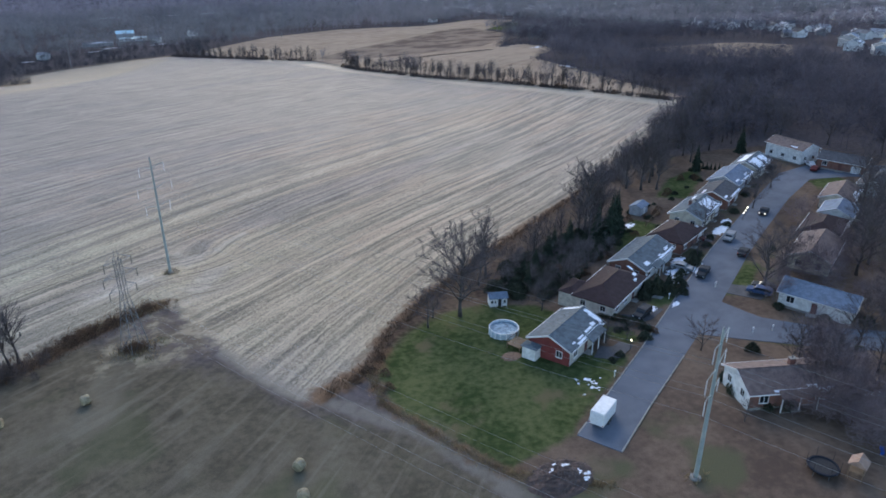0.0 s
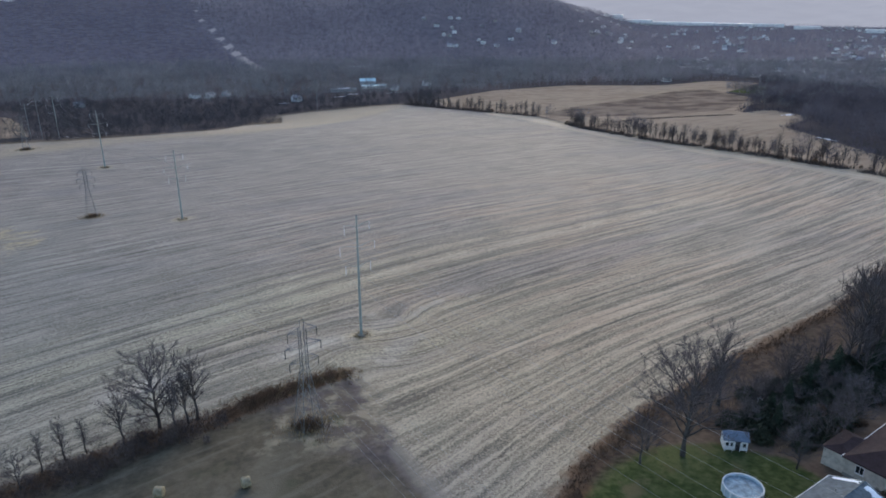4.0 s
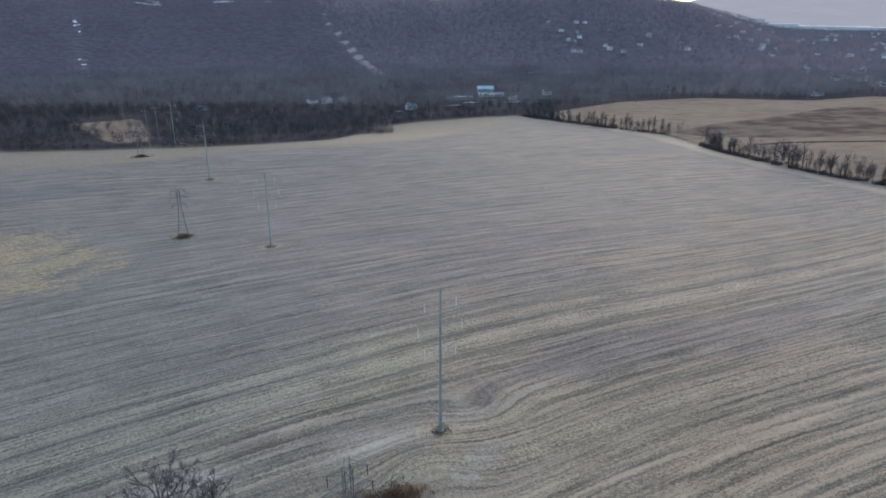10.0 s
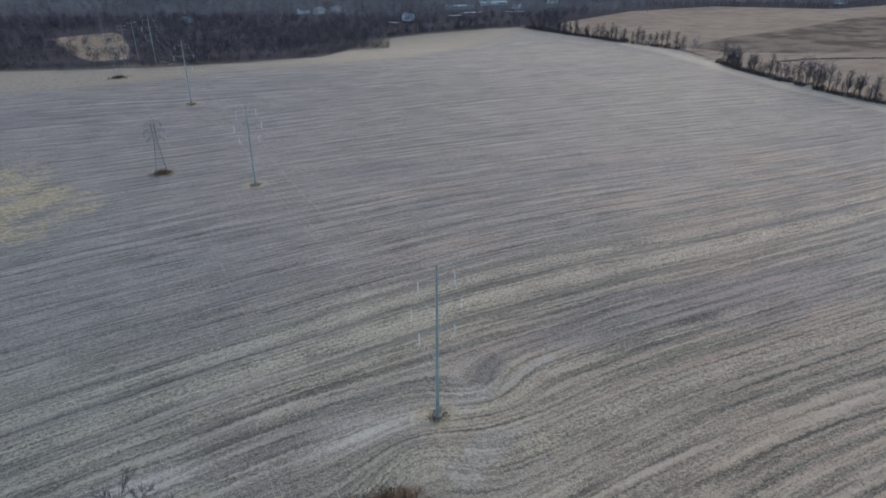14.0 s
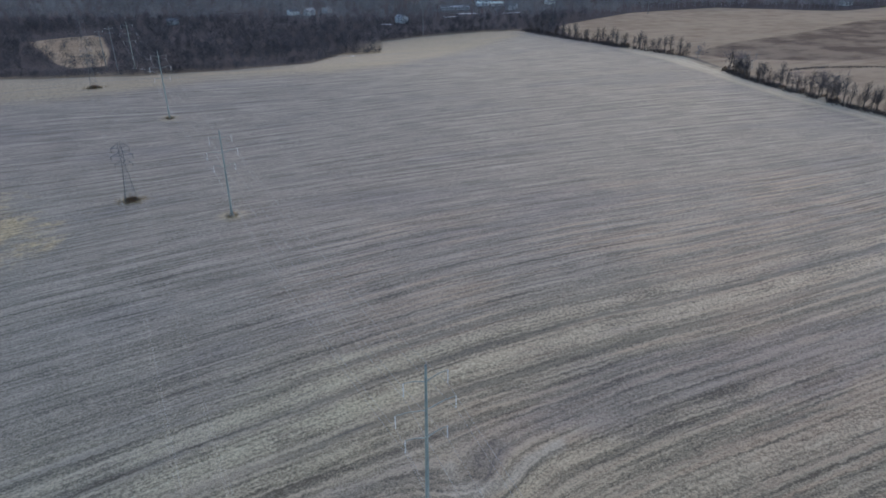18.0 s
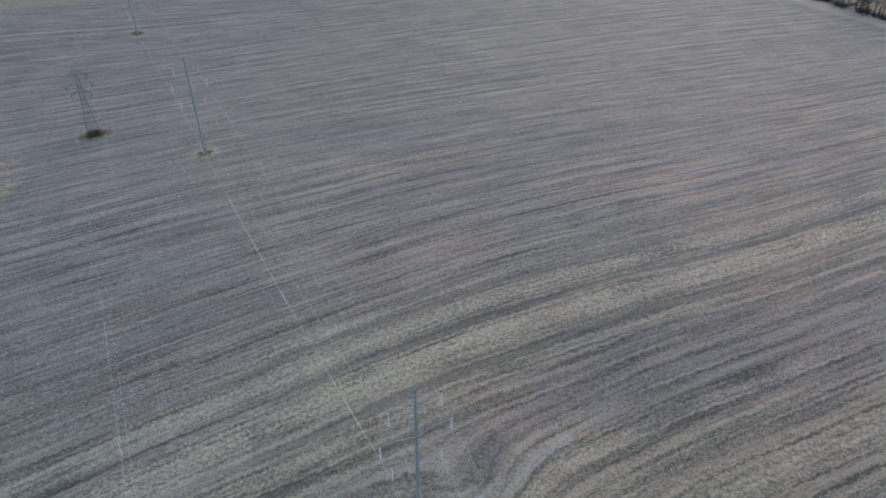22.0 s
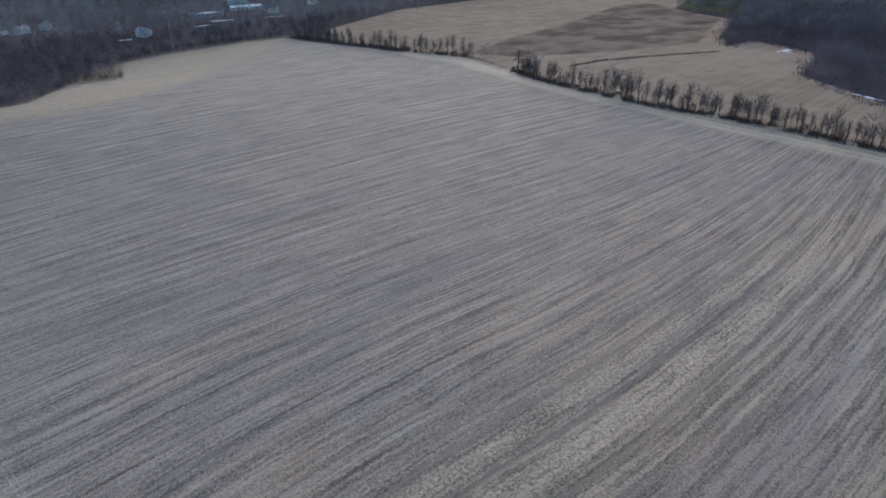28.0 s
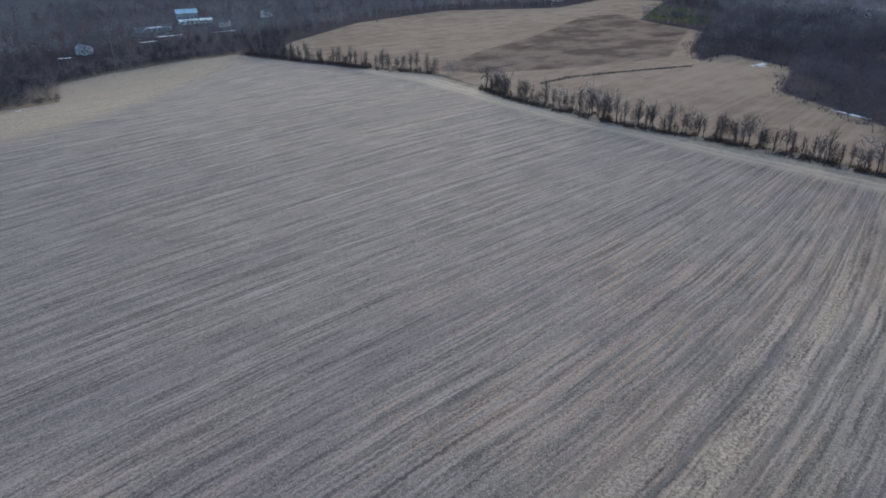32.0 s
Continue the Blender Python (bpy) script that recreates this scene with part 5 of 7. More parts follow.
# ---- trees ----
def bare_tree(seed, height, spread=0.42, fork=0.3, boughs=9, twigs=7, lean=0.05, thick=1.0):
    """A leafless broadleaf tree: a tapered trunk whose limbs arch out to a rounded crown, with branches and fine twigs."""
    rnd = random.Random(seed)
    trunk, crown = Geo(), Geo()
    tilt = Vector((rnd.uniform(-lean, lean), rnd.uniform(-lean, lean), 1.0)) * height
    base_r = height * 0.019
    stem = [tilt * (i / 7 * 0.9) + Vector((rnd.uniform(-1, 1), rnd.uniform(-1, 1), 0)) * 0.014 * height * (i > 0) for i in range(8)]
    stem[0].z = -0.3
    trunk.line(stem, [base_r * (1.4 if i == 0 else 1) * (1 - i / 7 * 0.95) for i in range(8)], 7)

    def along(pts, t):
        k = min(int(t * (len(pts) - 1)), len(pts) - 2)
        return pts[k].lerp(pts[k + 1], t * (len(pts) - 1) - k)

    def limb(geo, start, way, length, r, bend, n, sides):
        pts, p, d = [start], start.copy(), way.normalized()
        for _ in range(n):
            d = (d + Vector((rnd.uniform(-1, 1), rnd.uniform(-1, 1), rnd.uniform(-0.7, 0.9))) * bend).normalized()
            p = p + d * (length / n)
            pts.append(p.copy())
        geo.line(pts, [r * (1 - 0.85 * i / n) for i in range(n + 1)], sides)
        return pts

    def any_way():
        return Vector((rnd.uniform(-1, 1), rnd.uniform(-1, 1), rnd.uniform(-0.5, 1.0)))

    low = 0.5 * (1 + fork)
    for b in range(boughs):
        up = -0.35 + 1.3 * (b + rnd.random()) / boughs
        a = b * 2.4 + rnd.uniform(-0.5, 0.5)
        flat = math.sqrt(max(0.05, 1 - min(1.0, abs(up)) ** 2)) * spread * height * 0.95
        far = rnd.uniform(0.8, 1.1)
        tip = Vector((math.cos(a) * flat * far, math.sin(a) * flat * far, height * (low + (1 - low) * up * far))) + Vector((tilt.x, tilt.y, 0)) * low
        t = max(fork * 0.9, min(0.9, fork + (0.85 - fork) * (up + 0.35) / 1.5 + rnd.uniform(-0.06, 0.06)))
        root = along(stem, t)
        knee = root.lerp(tip, 0.42) + Vector((0, 0, (tip - root).length * rnd.uniform(0.06, 0.2)))
        length = (tip - root).length
        main = []
        for i in range(7):
            q = i / 6
            main.append(root * (1 - q) ** 2 + knee * 2 * q * (1 - q) + tip * q * q + any_way() * 0.03 * length * (0 < i < 6))
        r = base_r * (0.6 - 0.4 * t)
        trunk.line(main, [r * (1 - 0.86 * i / 6) for i in range(7)], 5)
        for k in range(twigs):
            q = 0.2 + 0.78 * (k + rnd.random()) / twigs
            way = (along(main, min(0.99, q + 0.1)) - along(main, q - 0.1)).normalized()
            sub_len = length * (0.52 - 0.3 * q) * rnd.uniform(0.75, 1.25)
            sub = limb(crown, along(main, q), way + any_way() * 0.95, sub_len, max(0.022, r * (0.42 - 0.2 * q)), 0.17, 4, 3)
            for j in range(10):
                g = 0.2 + 0.78 * (j + rnd.random()) / 10
                w3 = (sub[-1] - sub[0]).normalized() + any_way() * 1.05
                fine = limb(crown, along(sub, min(g, 0.98)), w3, sub_len * (0.55 - 0.25 * g) * rnd.uniform(0.7, 1.2), 0.0165 * thick, 0.2, 2, 3)
                for _ in range(2):
                    limb(crown, along(fine, rnd.uniform(0.2, 0.95)), w3.normalized() + any_way(), sub_len * rnd.uniform(0.12, 0.24), 0.013 * thick, 0.2, 1, 3)
    return trunk, crown


# kinds by height, spread, fork, boughs and twigs
TREE_KINDS = []
for k, (hh, sp, fk, bo, tw) in enumerate(((18, 0.36, 0.22, 17, 8), (15, 0.46, 0.18, 16, 8), (16, 0.26, 0.26, 15, 7), (10, 0.44, 0.15, 12, 7), (8, 0.52, 0.12, 11, 7), (13, 0.17, 0.2, 14, 6), (13, 0.5, 0.17, 20, 9))):
    trunk_, crown_ = bare_tree(40 + k, hh, sp, fk, bo, tw, 0.05, 1.35 if k == 6 else 1.0)
    TREE_KINDS.append((hh, trunk_.mesh("trunk", M_BARK, True), crown_.mesh("crown", M_TWIG)))


def tree(kind, x, y, height, turn=0.0, label="bare leafless broadleaf tree with fine grey-brown twigs", group="bare trees"):
    hh, t, c = TREE_KINDS[kind]
    ob = new("tree")
    ob.matrix_world = pose(x, y, z_at(x, y), 0, 0, turn) @ Matrix.Scale(height / hh, 4)
    tagged(ob, label, "tree", group)
    for n_, m_ in (("trunk", t), ("crown", c)):
        new(n_, m_).parent = ob
    return ob


def needle_tree(seed, height, width):
    """A conifer: a straight trunk, and drooping whorls of needled boughs."""
    rnd = random.Random(seed)
    trunk = Geo().rod((0, 0, -0.3), (0, 0, height * 0.97), height * 0.018, 0.03, 7)
    tris = []
    layers = int(height * 2.2)
    for i in range(layers):
        t = i / layers
        z = height * (0.06 + 0.92 * t)
        r = width * (1 - t) ** 0.85 * rnd.uniform(0.8, 1.15) + 0.12
        n = max(6, int(15 * (1 - t) + 5))
        for k in range(n):
            a = 2 * math.pi * (k + rnd.random()) / n
            rr = r * rnd.uniform(0.65, 1.1)
            tip = Vector((math.cos(a) * rr, math.sin(a) * rr, z - rr * rnd.uniform(0.1, 0.35)))
            root = Vector((math.cos(a) * 0.05, math.sin(a) * 0.05, z + 0.1))
            side = Vector((-math.sin(a), math.cos(a), 0)) * rr * rnd.uniform(0.16, 0.26)
            mid = root.lerp(tip, 0.6) + Vector((0, 0, 0.06))
            drop = Vector((0, 0, -rr * rnd.uniform(0.12, 0.28)))
            tris += [(root, mid + side + drop, tip), (root, tip, mid - side + drop), (root, mid + side * 0.3, mid + drop * 1.6), (mid + side * 0.8, tip, tip + side + drop)]
    return trunk, np.array([[tuple(p) for p in t3] for t3 in tris])


CONIFERS = []
for k, (hh, ww) in enumerate(((14, 2.7), (9, 2.2), (12, 1.9))):
    tr_, nd_ = needle_tree(70 + k, hh, ww)
    CONIFERS.append((hh, tr_.mesh("trunk", M_BARK), tri_mesh("crown", nd_, M_CONIFER)))


def conifer(kind, x, y, height, turn=0.0, label="dark green conifer with dense drooping boughs"):
    hh, t, c = CONIFERS[kind]
    ob = new("conifer")
    ob.matrix_world = pose(x, y, z_at(x, y), 0, 0, turn) @ Matrix.Scale(height / hh, 4)
    tagged(ob, label, "tree", "conifers behind the houses")
    for n_, m_ in (("trunk", t), ("crown", c)):
        new(n_, m_).parent = ob


def bush_mesh(seed, n, flat=0.75, leaf=0.16):
    """A shrub of many small leaf clumps over short stems, radius about 1."""
    rnd = random.Random(seed)
    tris = []
    for _ in range(n):
        a, b = rnd.uniform(0, 2 * math.pi), rnd.uniform(-0.15, 1.0)
        r = rnd.uniform(0.55, 1.0) * (0.85 + 0.25 * math.sin(3 * a + seed))
        h = math.sqrt(max(0.02, 1 - b * b)) if b > 0 else 1.0
        p = Vector((math.cos(a) * r * h, math.sin(a) * r * h, max(0.03, (b * 0.95 + 0.1) * flat * (0.9 + 0.2 * rnd.random()))))
        for _ in range(2):
            d = [Vector((rnd.uniform(-1, 1), rnd.uniform(-1, 1), rnd.uniform(-1, 1))) * leaf for _ in range(3)]
            tris.append([tuple(p + q) for q in d])
    for k in range(5):
        a = k * 1.3
        tris.append([(0.03, 0, -0.1), (-0.03, 0.02, -0.1), (math.cos(a) * 0.6, math.sin(a) * 0.6, flat * 0.8)])
    return np.array(tris)


BUSHES = [tri_mesh("shrub", bush_mesh(k, 900, 0.75, 0.1), M_SHRUB) for k in range(3)]
BRUSHES = [tri_mesh("shrub", bush_mesh(k + 9, 620, 0.9, 0.075), M_BRUSH) for k in range(3)]


def shrub(x, y, r, h=None, dead=False, label=""):
    rnd = random.Random(int(x * 13 + y * 7))
    ob = new("shrub", (BRUSHES if dead else BUSHES)[rnd.randrange(3)])
    h = h or r
    ob.matrix_world = pose(x, y, z_at(x, y), 0, 0, rnd.uniform(0, 360)) @ Matrix.Diagonal((r, r, h, 1))
    return tagged(ob, label or ("leafless reddish-brown brush at the field's edge" if dead else "rounded dark evergreen garden shrub"), "shrub", "brush" if dead else "garden shrubs")


rnd = random.Random(5)
# field corner by the lattice tower, and the scrub line running west
for kx, tx, ty, th in ((6, -36.1, 76.3, 15.0), (2, -40.8, 73.0, 10.5), (2, -33.0, 74.5, 10), (2, -30.3, 78.0, 13.5), (2, -31.6, 77.0, 11.5), (5, -46.3, 72.0, 6.5), (5, -49.0, 70.6, 8), (5, -51.5, 68.0, 7), (3, -53, 64, 7), (1, -58, 62, 12), (2, -66, 58, 11),
                       (1, -75, 55, 12), (3, -83, 52, 9), (1, -92, 49, 13), (2, -101, 47, 11), (1, -112, 45, 12)):
    tree(kx, tx, ty, th, rnd.uniform(0, 360), "bare tree in the scrubby fence line of the field", "fence line trees")
# behind the red house and along the back gardens
for kx, tx, ty, th in ((6, 45.3, 53.8, 18.5), (3, 38, 53, 9.5), (4, 40.5, 56, 6.5), (3, 50, 60.5, 9), (2, 58.5, 66.4, 16.5), (2, 55.5, 64, 12.5), (3, 63.5, 64, 8), (4, 60, 47.5, 7), (0, 92.5, 75.5, 20), (0, 96.5, 78, 18), (2, 89.5, 74.5, 13), (2, 101, 80, 12), (3, 72, 68, 8), (3, 79, 71.5, 9), (5, 85, 75, 9),
                       (0, 124.5, 96.5, 16), (2, 127, 93, 17), (2, 131, 91, 15), (0, 134, 97, 17), (2, 139, 101, 16), (0, 143, 105, 16), (2, 148, 107, 15), (0, 152, 112, 16), (1, 143, 103, 13), (0, 158, 118, 16), (1, 164, 113, 14), (2, 170, 121, 16), (0, 178, 127, 15), (1, 160, 106, 12), (2, 186, 132, 15), (0, 193, 137, 16), (1, 201, 143, 15), (2, 209, 149, 15), (0, 218, 155, 16), (1, 226, 161, 15),
                       (1, 176, 113, 14), (2, 188, 118, 14), (0, 200, 124, 15), (1, 213, 130, 15), (0, 225, 140, 16), (2, 235, 150, 15)):
    tree(kx, tx, ty, th, rnd.uniform(0, 360), "bare tree between the back gardens and the field", "garden edge trees")
# across and along the street
for kx, tx, ty, th in ((4, 74.6, 21.2, 6.5), (0, 101, 30, 16), (1, 111, 34, 13), (4, 62.5, 31.5, 5.0), (4, 66.2, 30.2, 4.5), (3, 82, 2.5, 9.5), (3, 79, -0.5, 8), (4, 83.5, 9.5, 7), (3, 76.5, 1.0, 7.5), (4, 80, 4.5, 8), (3, 86, -3, 9), (4, 88, 6, 8.5), (3, 93, 2, 10), (1, 97, 8, 12), (3, 86, 11, 8), (1, 104, 5, 13), (0, 112, 9, 15), (1, 119, 15, 13),
                       (0, 124, 26, 16), (1, 131, 28, 14), (2, 139, 34, 15), (1, 146, 40, 14), (0, 155, 46, 15), (1, 163, 46, 14), (2, 173, 56, 13), (1, 181, 62, 13), (3, 117, 60, 9), (1, 148, 71, 11), (3, 140, 65, 9), (1, 158, 74, 10), (4, 104, 50, 6), (3, 65, 4, 4), (0, 92, -10, 15), (1, 100, -4, 14), (2, 84, -14, 13), (1, 110, -9, 15), (0, 120, 0, 15), (2, 128, 8, 14), (1, 136, 16, 14), (0, 146, 24, 15), (1, 157, 32, 14), (2, 169, 38, 15), (0, 180, 44, 15), (1, 194, 52, 14), (0, 207, 66, 14), (2, 216, 78, 14), (1, 213, 95, 14), (0, 205, 108, 15)):
    tree(kx, tx, ty, th, rnd.uniform(0, 360), "bare street-side tree with a spreading twiggy crown", "street trees")
for kx, tx, ty, th in ((1, 84.5, 42.5, 4.6), (1, 87.5, 42, 4.2), (1, 86.0, 40.8, 3.6), (2, 63.5, 57.5, 6.5), (0, 154, 98, 9), (0, 182, 105, 10)):
    conifer(kx, tx, ty, th, rnd.uniform(0, 360))
for sx, sy, sr, sh in ((69.3, 29.2, 1.5, 1.5), (82, 16.8, 1.4, 1.6), (80.5, 41.5, 1.6, 2.0), (89.7, 41.2, 1.8, 2.2), (73.5, 11.5, 1.6, 1.8), (71.0, 5.5, 1.8, 2.0), (73, 3.2, 1.7, 1.8), (99.5, 47.5, 2.2, 2.0), (101.5, 48.8, 1.8, 1.8),
                       (68.5, 33.4, 0.9, 1.0), (70, 34.2, 0.9, 1.0), (71.6, 34.9, 0.9, 1.0), (73.2, 35.6, 0.9, 1.0), (66.9, 33.5, 0.9, 1.1), (109, 67, 1.4, 1.5), (75.5, 57, 2.2, 2.4), (71.5, 55, 2.0, 2.6), (79.5, 60.5, 2.2, 2.6), (86.5, 64, 2.0, 2.2), (65.5, 53.5, 1.7, 2.4), (90.5, 67, 2.0, 2.5), (68.5, 52, 1.6, 2.2), (104, 26.5, 1.3, 1.2), (107, 12.5, 1.6, 1.5), (121, 44, 1.3, 1.2)):
    shrub(sx, sy, sr, sh)
# hedge between two gardens, clipped evergreens before the brown-roofed house, and growth round the last house
for i in range(11):
    q = i / 10
    shrub(68.2 + 4.0 * q, 41.0 - 11.2 * q, 1.0, 1.25 + 0.2 * math.sin(i * 2.3), i % 3 == 1, "overgrown dark hedge bush between two gardens")
for sx, sy, sr, sh in ((82.2, 42.2, 1.9, 3.4), (83.8, 40.9, 1.8, 3.8), (85.6, 39.4, 1.7, 2.6), (88.0, 38.6, 1.5, 1.8), (79.9, 40.6, 1.3, 1.6), (94.4, 45.2, 1.3, 1.5), (93.0, 44.6, 1.1, 1.2), (104.4, 50.4, 1.5, 1.6), (110.5, 53.2, 1.3, 1.4), (114.8, 56.2, 1.2, 1.2), (124.6, 59.8, 1.3, 1.4), (133.2, 65.2, 1.4, 1.6), (146.6, 73.0, 1.4, 1.5), (155.0, 76.5, 1.2, 1.3),
                       (71.0, 12.8, 1.4, 1.7), (69.6, 9.9, 1.6, 2.0), (69.9, 7.6, 1.5, 1.8), (70.2, 4.6, 1.4, 1.4), (98.6, 24.6, 1.3, 1.3), (101.0, 17.0, 1.5, 1.6), (116.8, 37.2, 1.3, 1.3), (120.0, 30.2, 1.4, 1.5), (63.4, 33.0, 0.9, 1.0), (61.8, 27.0, 1.0, 1.0), (59.6, 26.2, 0.9, 0.9)):
    shrub(sx, sy, sr, sh)
rnd_b = random.Random(31)
for i in range(60):
    q = rnd_b.random()
    sx, sy = 68 + 92 * q + rnd_b.uniform(-5, 5), 31 + 46 * q + rnd_b.uniform(3, 9) + 3
    if rnd_b.random() < 0.55:
        sx, sy = 62 + 100 * q + rnd_b.uniform(-3, 3), 44 + 52 * q + rnd_b.uniform(0, 9)
    if min(math.hypot(sx - hx_, sy - hy_) for hx_, hy_ in ((56, 34.7), (74.2, 44.6), (90.2, 53), (106, 58.6), (121, 67.3), (136.4, 73.8), (150.6, 82), (166.6, 88.2))) > 6.4 and off_line(ROAD_L, sx, sy) > 2.0:
        r_ = rnd_b.uniform(0.7, 1.6)
        shrub(sx, sy, r_, r_ * rnd_b.uniform(0.8, 1.3), rnd_b.random() < 0.55, "leafless garden shrub beside a house")
# evergreens and rough shrubs behind the brown-roofed house
for kx, tx, ty, th in ((0, 94.5, 68.0, 13.5), (0, 97.2, 69.6, 12.5), (2, 91.8, 69.8, 10.5), (0, 99.6, 72.2, 11), (1, 84.0, 70.5, 8), (1, 75.0, 66.5, 7.5), (2, 78.5, 69.0, 8), (1, 65.0, 61.5, 5.5), (1, 69.5, 63.5, 6)):
    conifer(kx, tx, ty, th, rnd.uniform(0, 360))
rnd_c = random.Random(77)
for i in range(46):
    sx, sy = rnd_c.uniform(60, 88), rnd_c.uniform(50, 70)
    if inside_by([(62, 64), (72, 68), (86, 70), (82, 62), (75, 55), (64, 50.5), (60.5, 57)], np.array([sx]), np.array([sy]))[0] > 0:
        r_ = rnd_c.uniform(0.9, 2.0)
        shrub(sx, sy, r_, r_ * rnd_c.uniform(0.8, 1.4), rnd_c.random() < 0.35, "rough shrub crowding a back garden")
# dark understorey of the back gardens
rnd = random.Random(15)
for i in range(230):
    sx, sy = rnd.uniform(56, 106), rnd.uniform(50, 82)
    if inside_by(UNDER, np.array([sx]), np.array([sy]))[0] > 0:
        r_ = rnd.uniform(1.2, 2.6)
        shrub(sx, sy, r_, r_ * rnd.uniform(0.8, 1.5), label="dark overgrown shrub in a back garden")
for i in range(9):
    sx, sy = rnd.uniform(56, 100), rnd.uniform(50, 80)
    if inside_by(UNDER, np.array([sx]), np.array([sy]))[0] > -3:
        tree(rnd.choice((3, 4, 2, 1)), sx, sy, rnd.uniform(7, 12.5), rnd.uniform(0, 360), "small bare tree over the tangled back gardens", "garden edge trees")
# thicket where the gardens meet the eastern woods
THICKET = [(112, 98), (150, 116), (176, 112), (206, 104), (222, 120), (230, 168), (200, 146), (150, 123)]
n_ = 0
while n_ < 16:
    sx, sy = rnd.uniform(112, 232), rnd.uniform(96, 170)
    if inside_by(THICKET, np.array([sx]), np.array([sy]))[0] > -1:
        tree(rnd.choice((0, 1, 2, 2, 3)), sx, sy, rnd.uniform(9, 15.5), rnd.uniform(0, 360), "bare tree in the thicket where gardens meet the woods", "garden edge trees")
        n_ += 1
# thick growth east of the street
EAST_GARDENS = [(86, -6), (97, 12), (112, 12), (128, 24), (166, 46), (205, 62), (222, 84), (236, 60), (200, 20), (150, -14), (112, -34), (92, -22)]
BUILT = [(104.6, 20.8), (123, 35), (75, 6.6), (137, 43.2), (161.4, 55.6), (178, 56), (149.5, 48), (191.2, 74.7), (188.6, 91)]
n_ = 0
while n_ < 20:
    sx, sy = rnd.uniform(84, 240), rnd.uniform(-34, 90)
    if inside_by(EAST_GARDENS, np.array([sx]), np.array([sy]))[0] > 0 and min(math.hypot(sx - q[0], sy - q[1]) for q in BUILT) > 6.5 and off_line([(88, 22), (106, 4), (132, -19)], sx, sy) > 6 and off_line([(174, 78), (207, 62), (242, 46)], sx, sy) > 6:
        tree(rnd.choice((0, 1, 1, 2, 3)), sx, sy, rnd.uniform(9, 16), rnd.uniform(0, 360), "bare tree with a dense twiggy crown among the gardens", "street trees")
        n_ += 1
for i in range(30):
    a_ = rnd.uniform(0, 6.28)
    sx, sy = 84 + rnd.uniform(-3, 13), 1 + rnd.uniform(-8, 9)
    shrub(sx, sy, rnd.uniform(0.9, 2.0), rnd.uniform(0.8, 1.6), rnd.random() < 0.6, "leafless garden shrub under the trees")


def blades(name, pts, low, high, lean, wide, material, label, seed, per=1):
    """Grass or brush as thin upright blades in one mesh."""
    rng = np.random.default_rng(seed)
    pts = np.repeat(np.asarray(pts, float), per, 0)
    n = len(pts)
    pts = pts + rng.normal(0, 0.25, pts.shape)
    base = np.stack([pts[:, 0], pts[:, 1], ground(pts[:, 0], pts[:, 1]) - 0.05], 1)
    a = rng.uniform(0, 2 * np.pi, n)
    w = np.stack([np.cos(a), np.sin(a), 0 * a], 1) * wide * rng.uniform(0.6, 1.3, n)[:, None]
    h = rng.uniform(low, high, n)
    tip = base + np.stack([rng.normal(0, lean, n) * h, rng.normal(0, lean, n) * h, h], 1)
    tris = np.stack([base - w, base + w, tip], 1)
    return tagged(new(name, tri_mesh(name, tris, material)), label, "brush", kind="stuff")


def along_line(line, per_metre, wide, seed):
    rng = np.random.default_rng(seed)
    out = []
    for (ax, ay), (bx, by) in zip(line, line[1:]):
        n = int(math.hypot(bx - ax, by - ay) * per_metre)
        t = rng.random((n, 1))
        out.append(np.array([[ax, ay]]) + t * np.array([[bx - ax, by - ay]]) + rng.normal(0, wide, (n, 2)))
    return np.concatenate(out)


blades("field_border_brush", along_line(SCRUB_B, 16, 0.9, 1), 0.15, 0.75, 0.35, 0.07, M_BRUSH, "reddish-brown dead brush between field and lawn", 1, 3)
blades("fence_line_brush", along_line(SCRUB[2:], 24, 1.7, 2), 0.2, 1.0, 0.4, 0.07, M_BRUSH, "reddish-brown brush along the fence line", 2, 3)
blades("fence_line_brush_far", along_line(SCRUB[:3], 8, 1.6, 3), 0.4, 2.2, 0.35, 0.12, M_BRUSH, "dark brush along the fence line", 3, 3)
blades("tower_corner_grass", along_line([(-20, 84), (-12, 88), (-4.5, 91.5)], 30, 1.3, 5), 0.3, 1.0, 0.45, 0.06, M_GRASS_DRY, "tawny orange grass along the corner of the field", 5, 3)
blades("lawn_border_grass", along_line(SCRUB_C, 26, 0.45, 4), 0.15, 0.6, 0.4, 0.05, M_GRASS_DRY, "fringe of dry tawny grass round the lawn", 4, 3)
for k, (gx, gy, gw) in enumerate(((-1.1, 110.3, 1.0), (-61, 225.3, 0.9), (-118.4, 332.7, 1.2), (-97, 240.5, 2.2), (-172.5, 380, 2.4), (-11.5, 71.5, 2.2), (50, -1, 0.6))):
    rng_ = np.random.default_rng(50 + k)
    blades("weed_tuft", np.array([gx, gy]) + rng_.normal(0, gw, (int(160 * gw), 2)), 0.15, 0.9, 0.4, 0.06, M_GRASS_DRY, "tawny weeds round the foot of a pylon", 60 + k, 2)
    if gw > 2:
        blades("bramble_clump", np.array([gx, gy]) + rng_.normal(0, gw * 0.45, (420, 2)), 0.4, 1.7, 0.5, 0.05, M_BRUSH, "dark bramble clump at the foot of a lattice tower", 80 + k, 2)
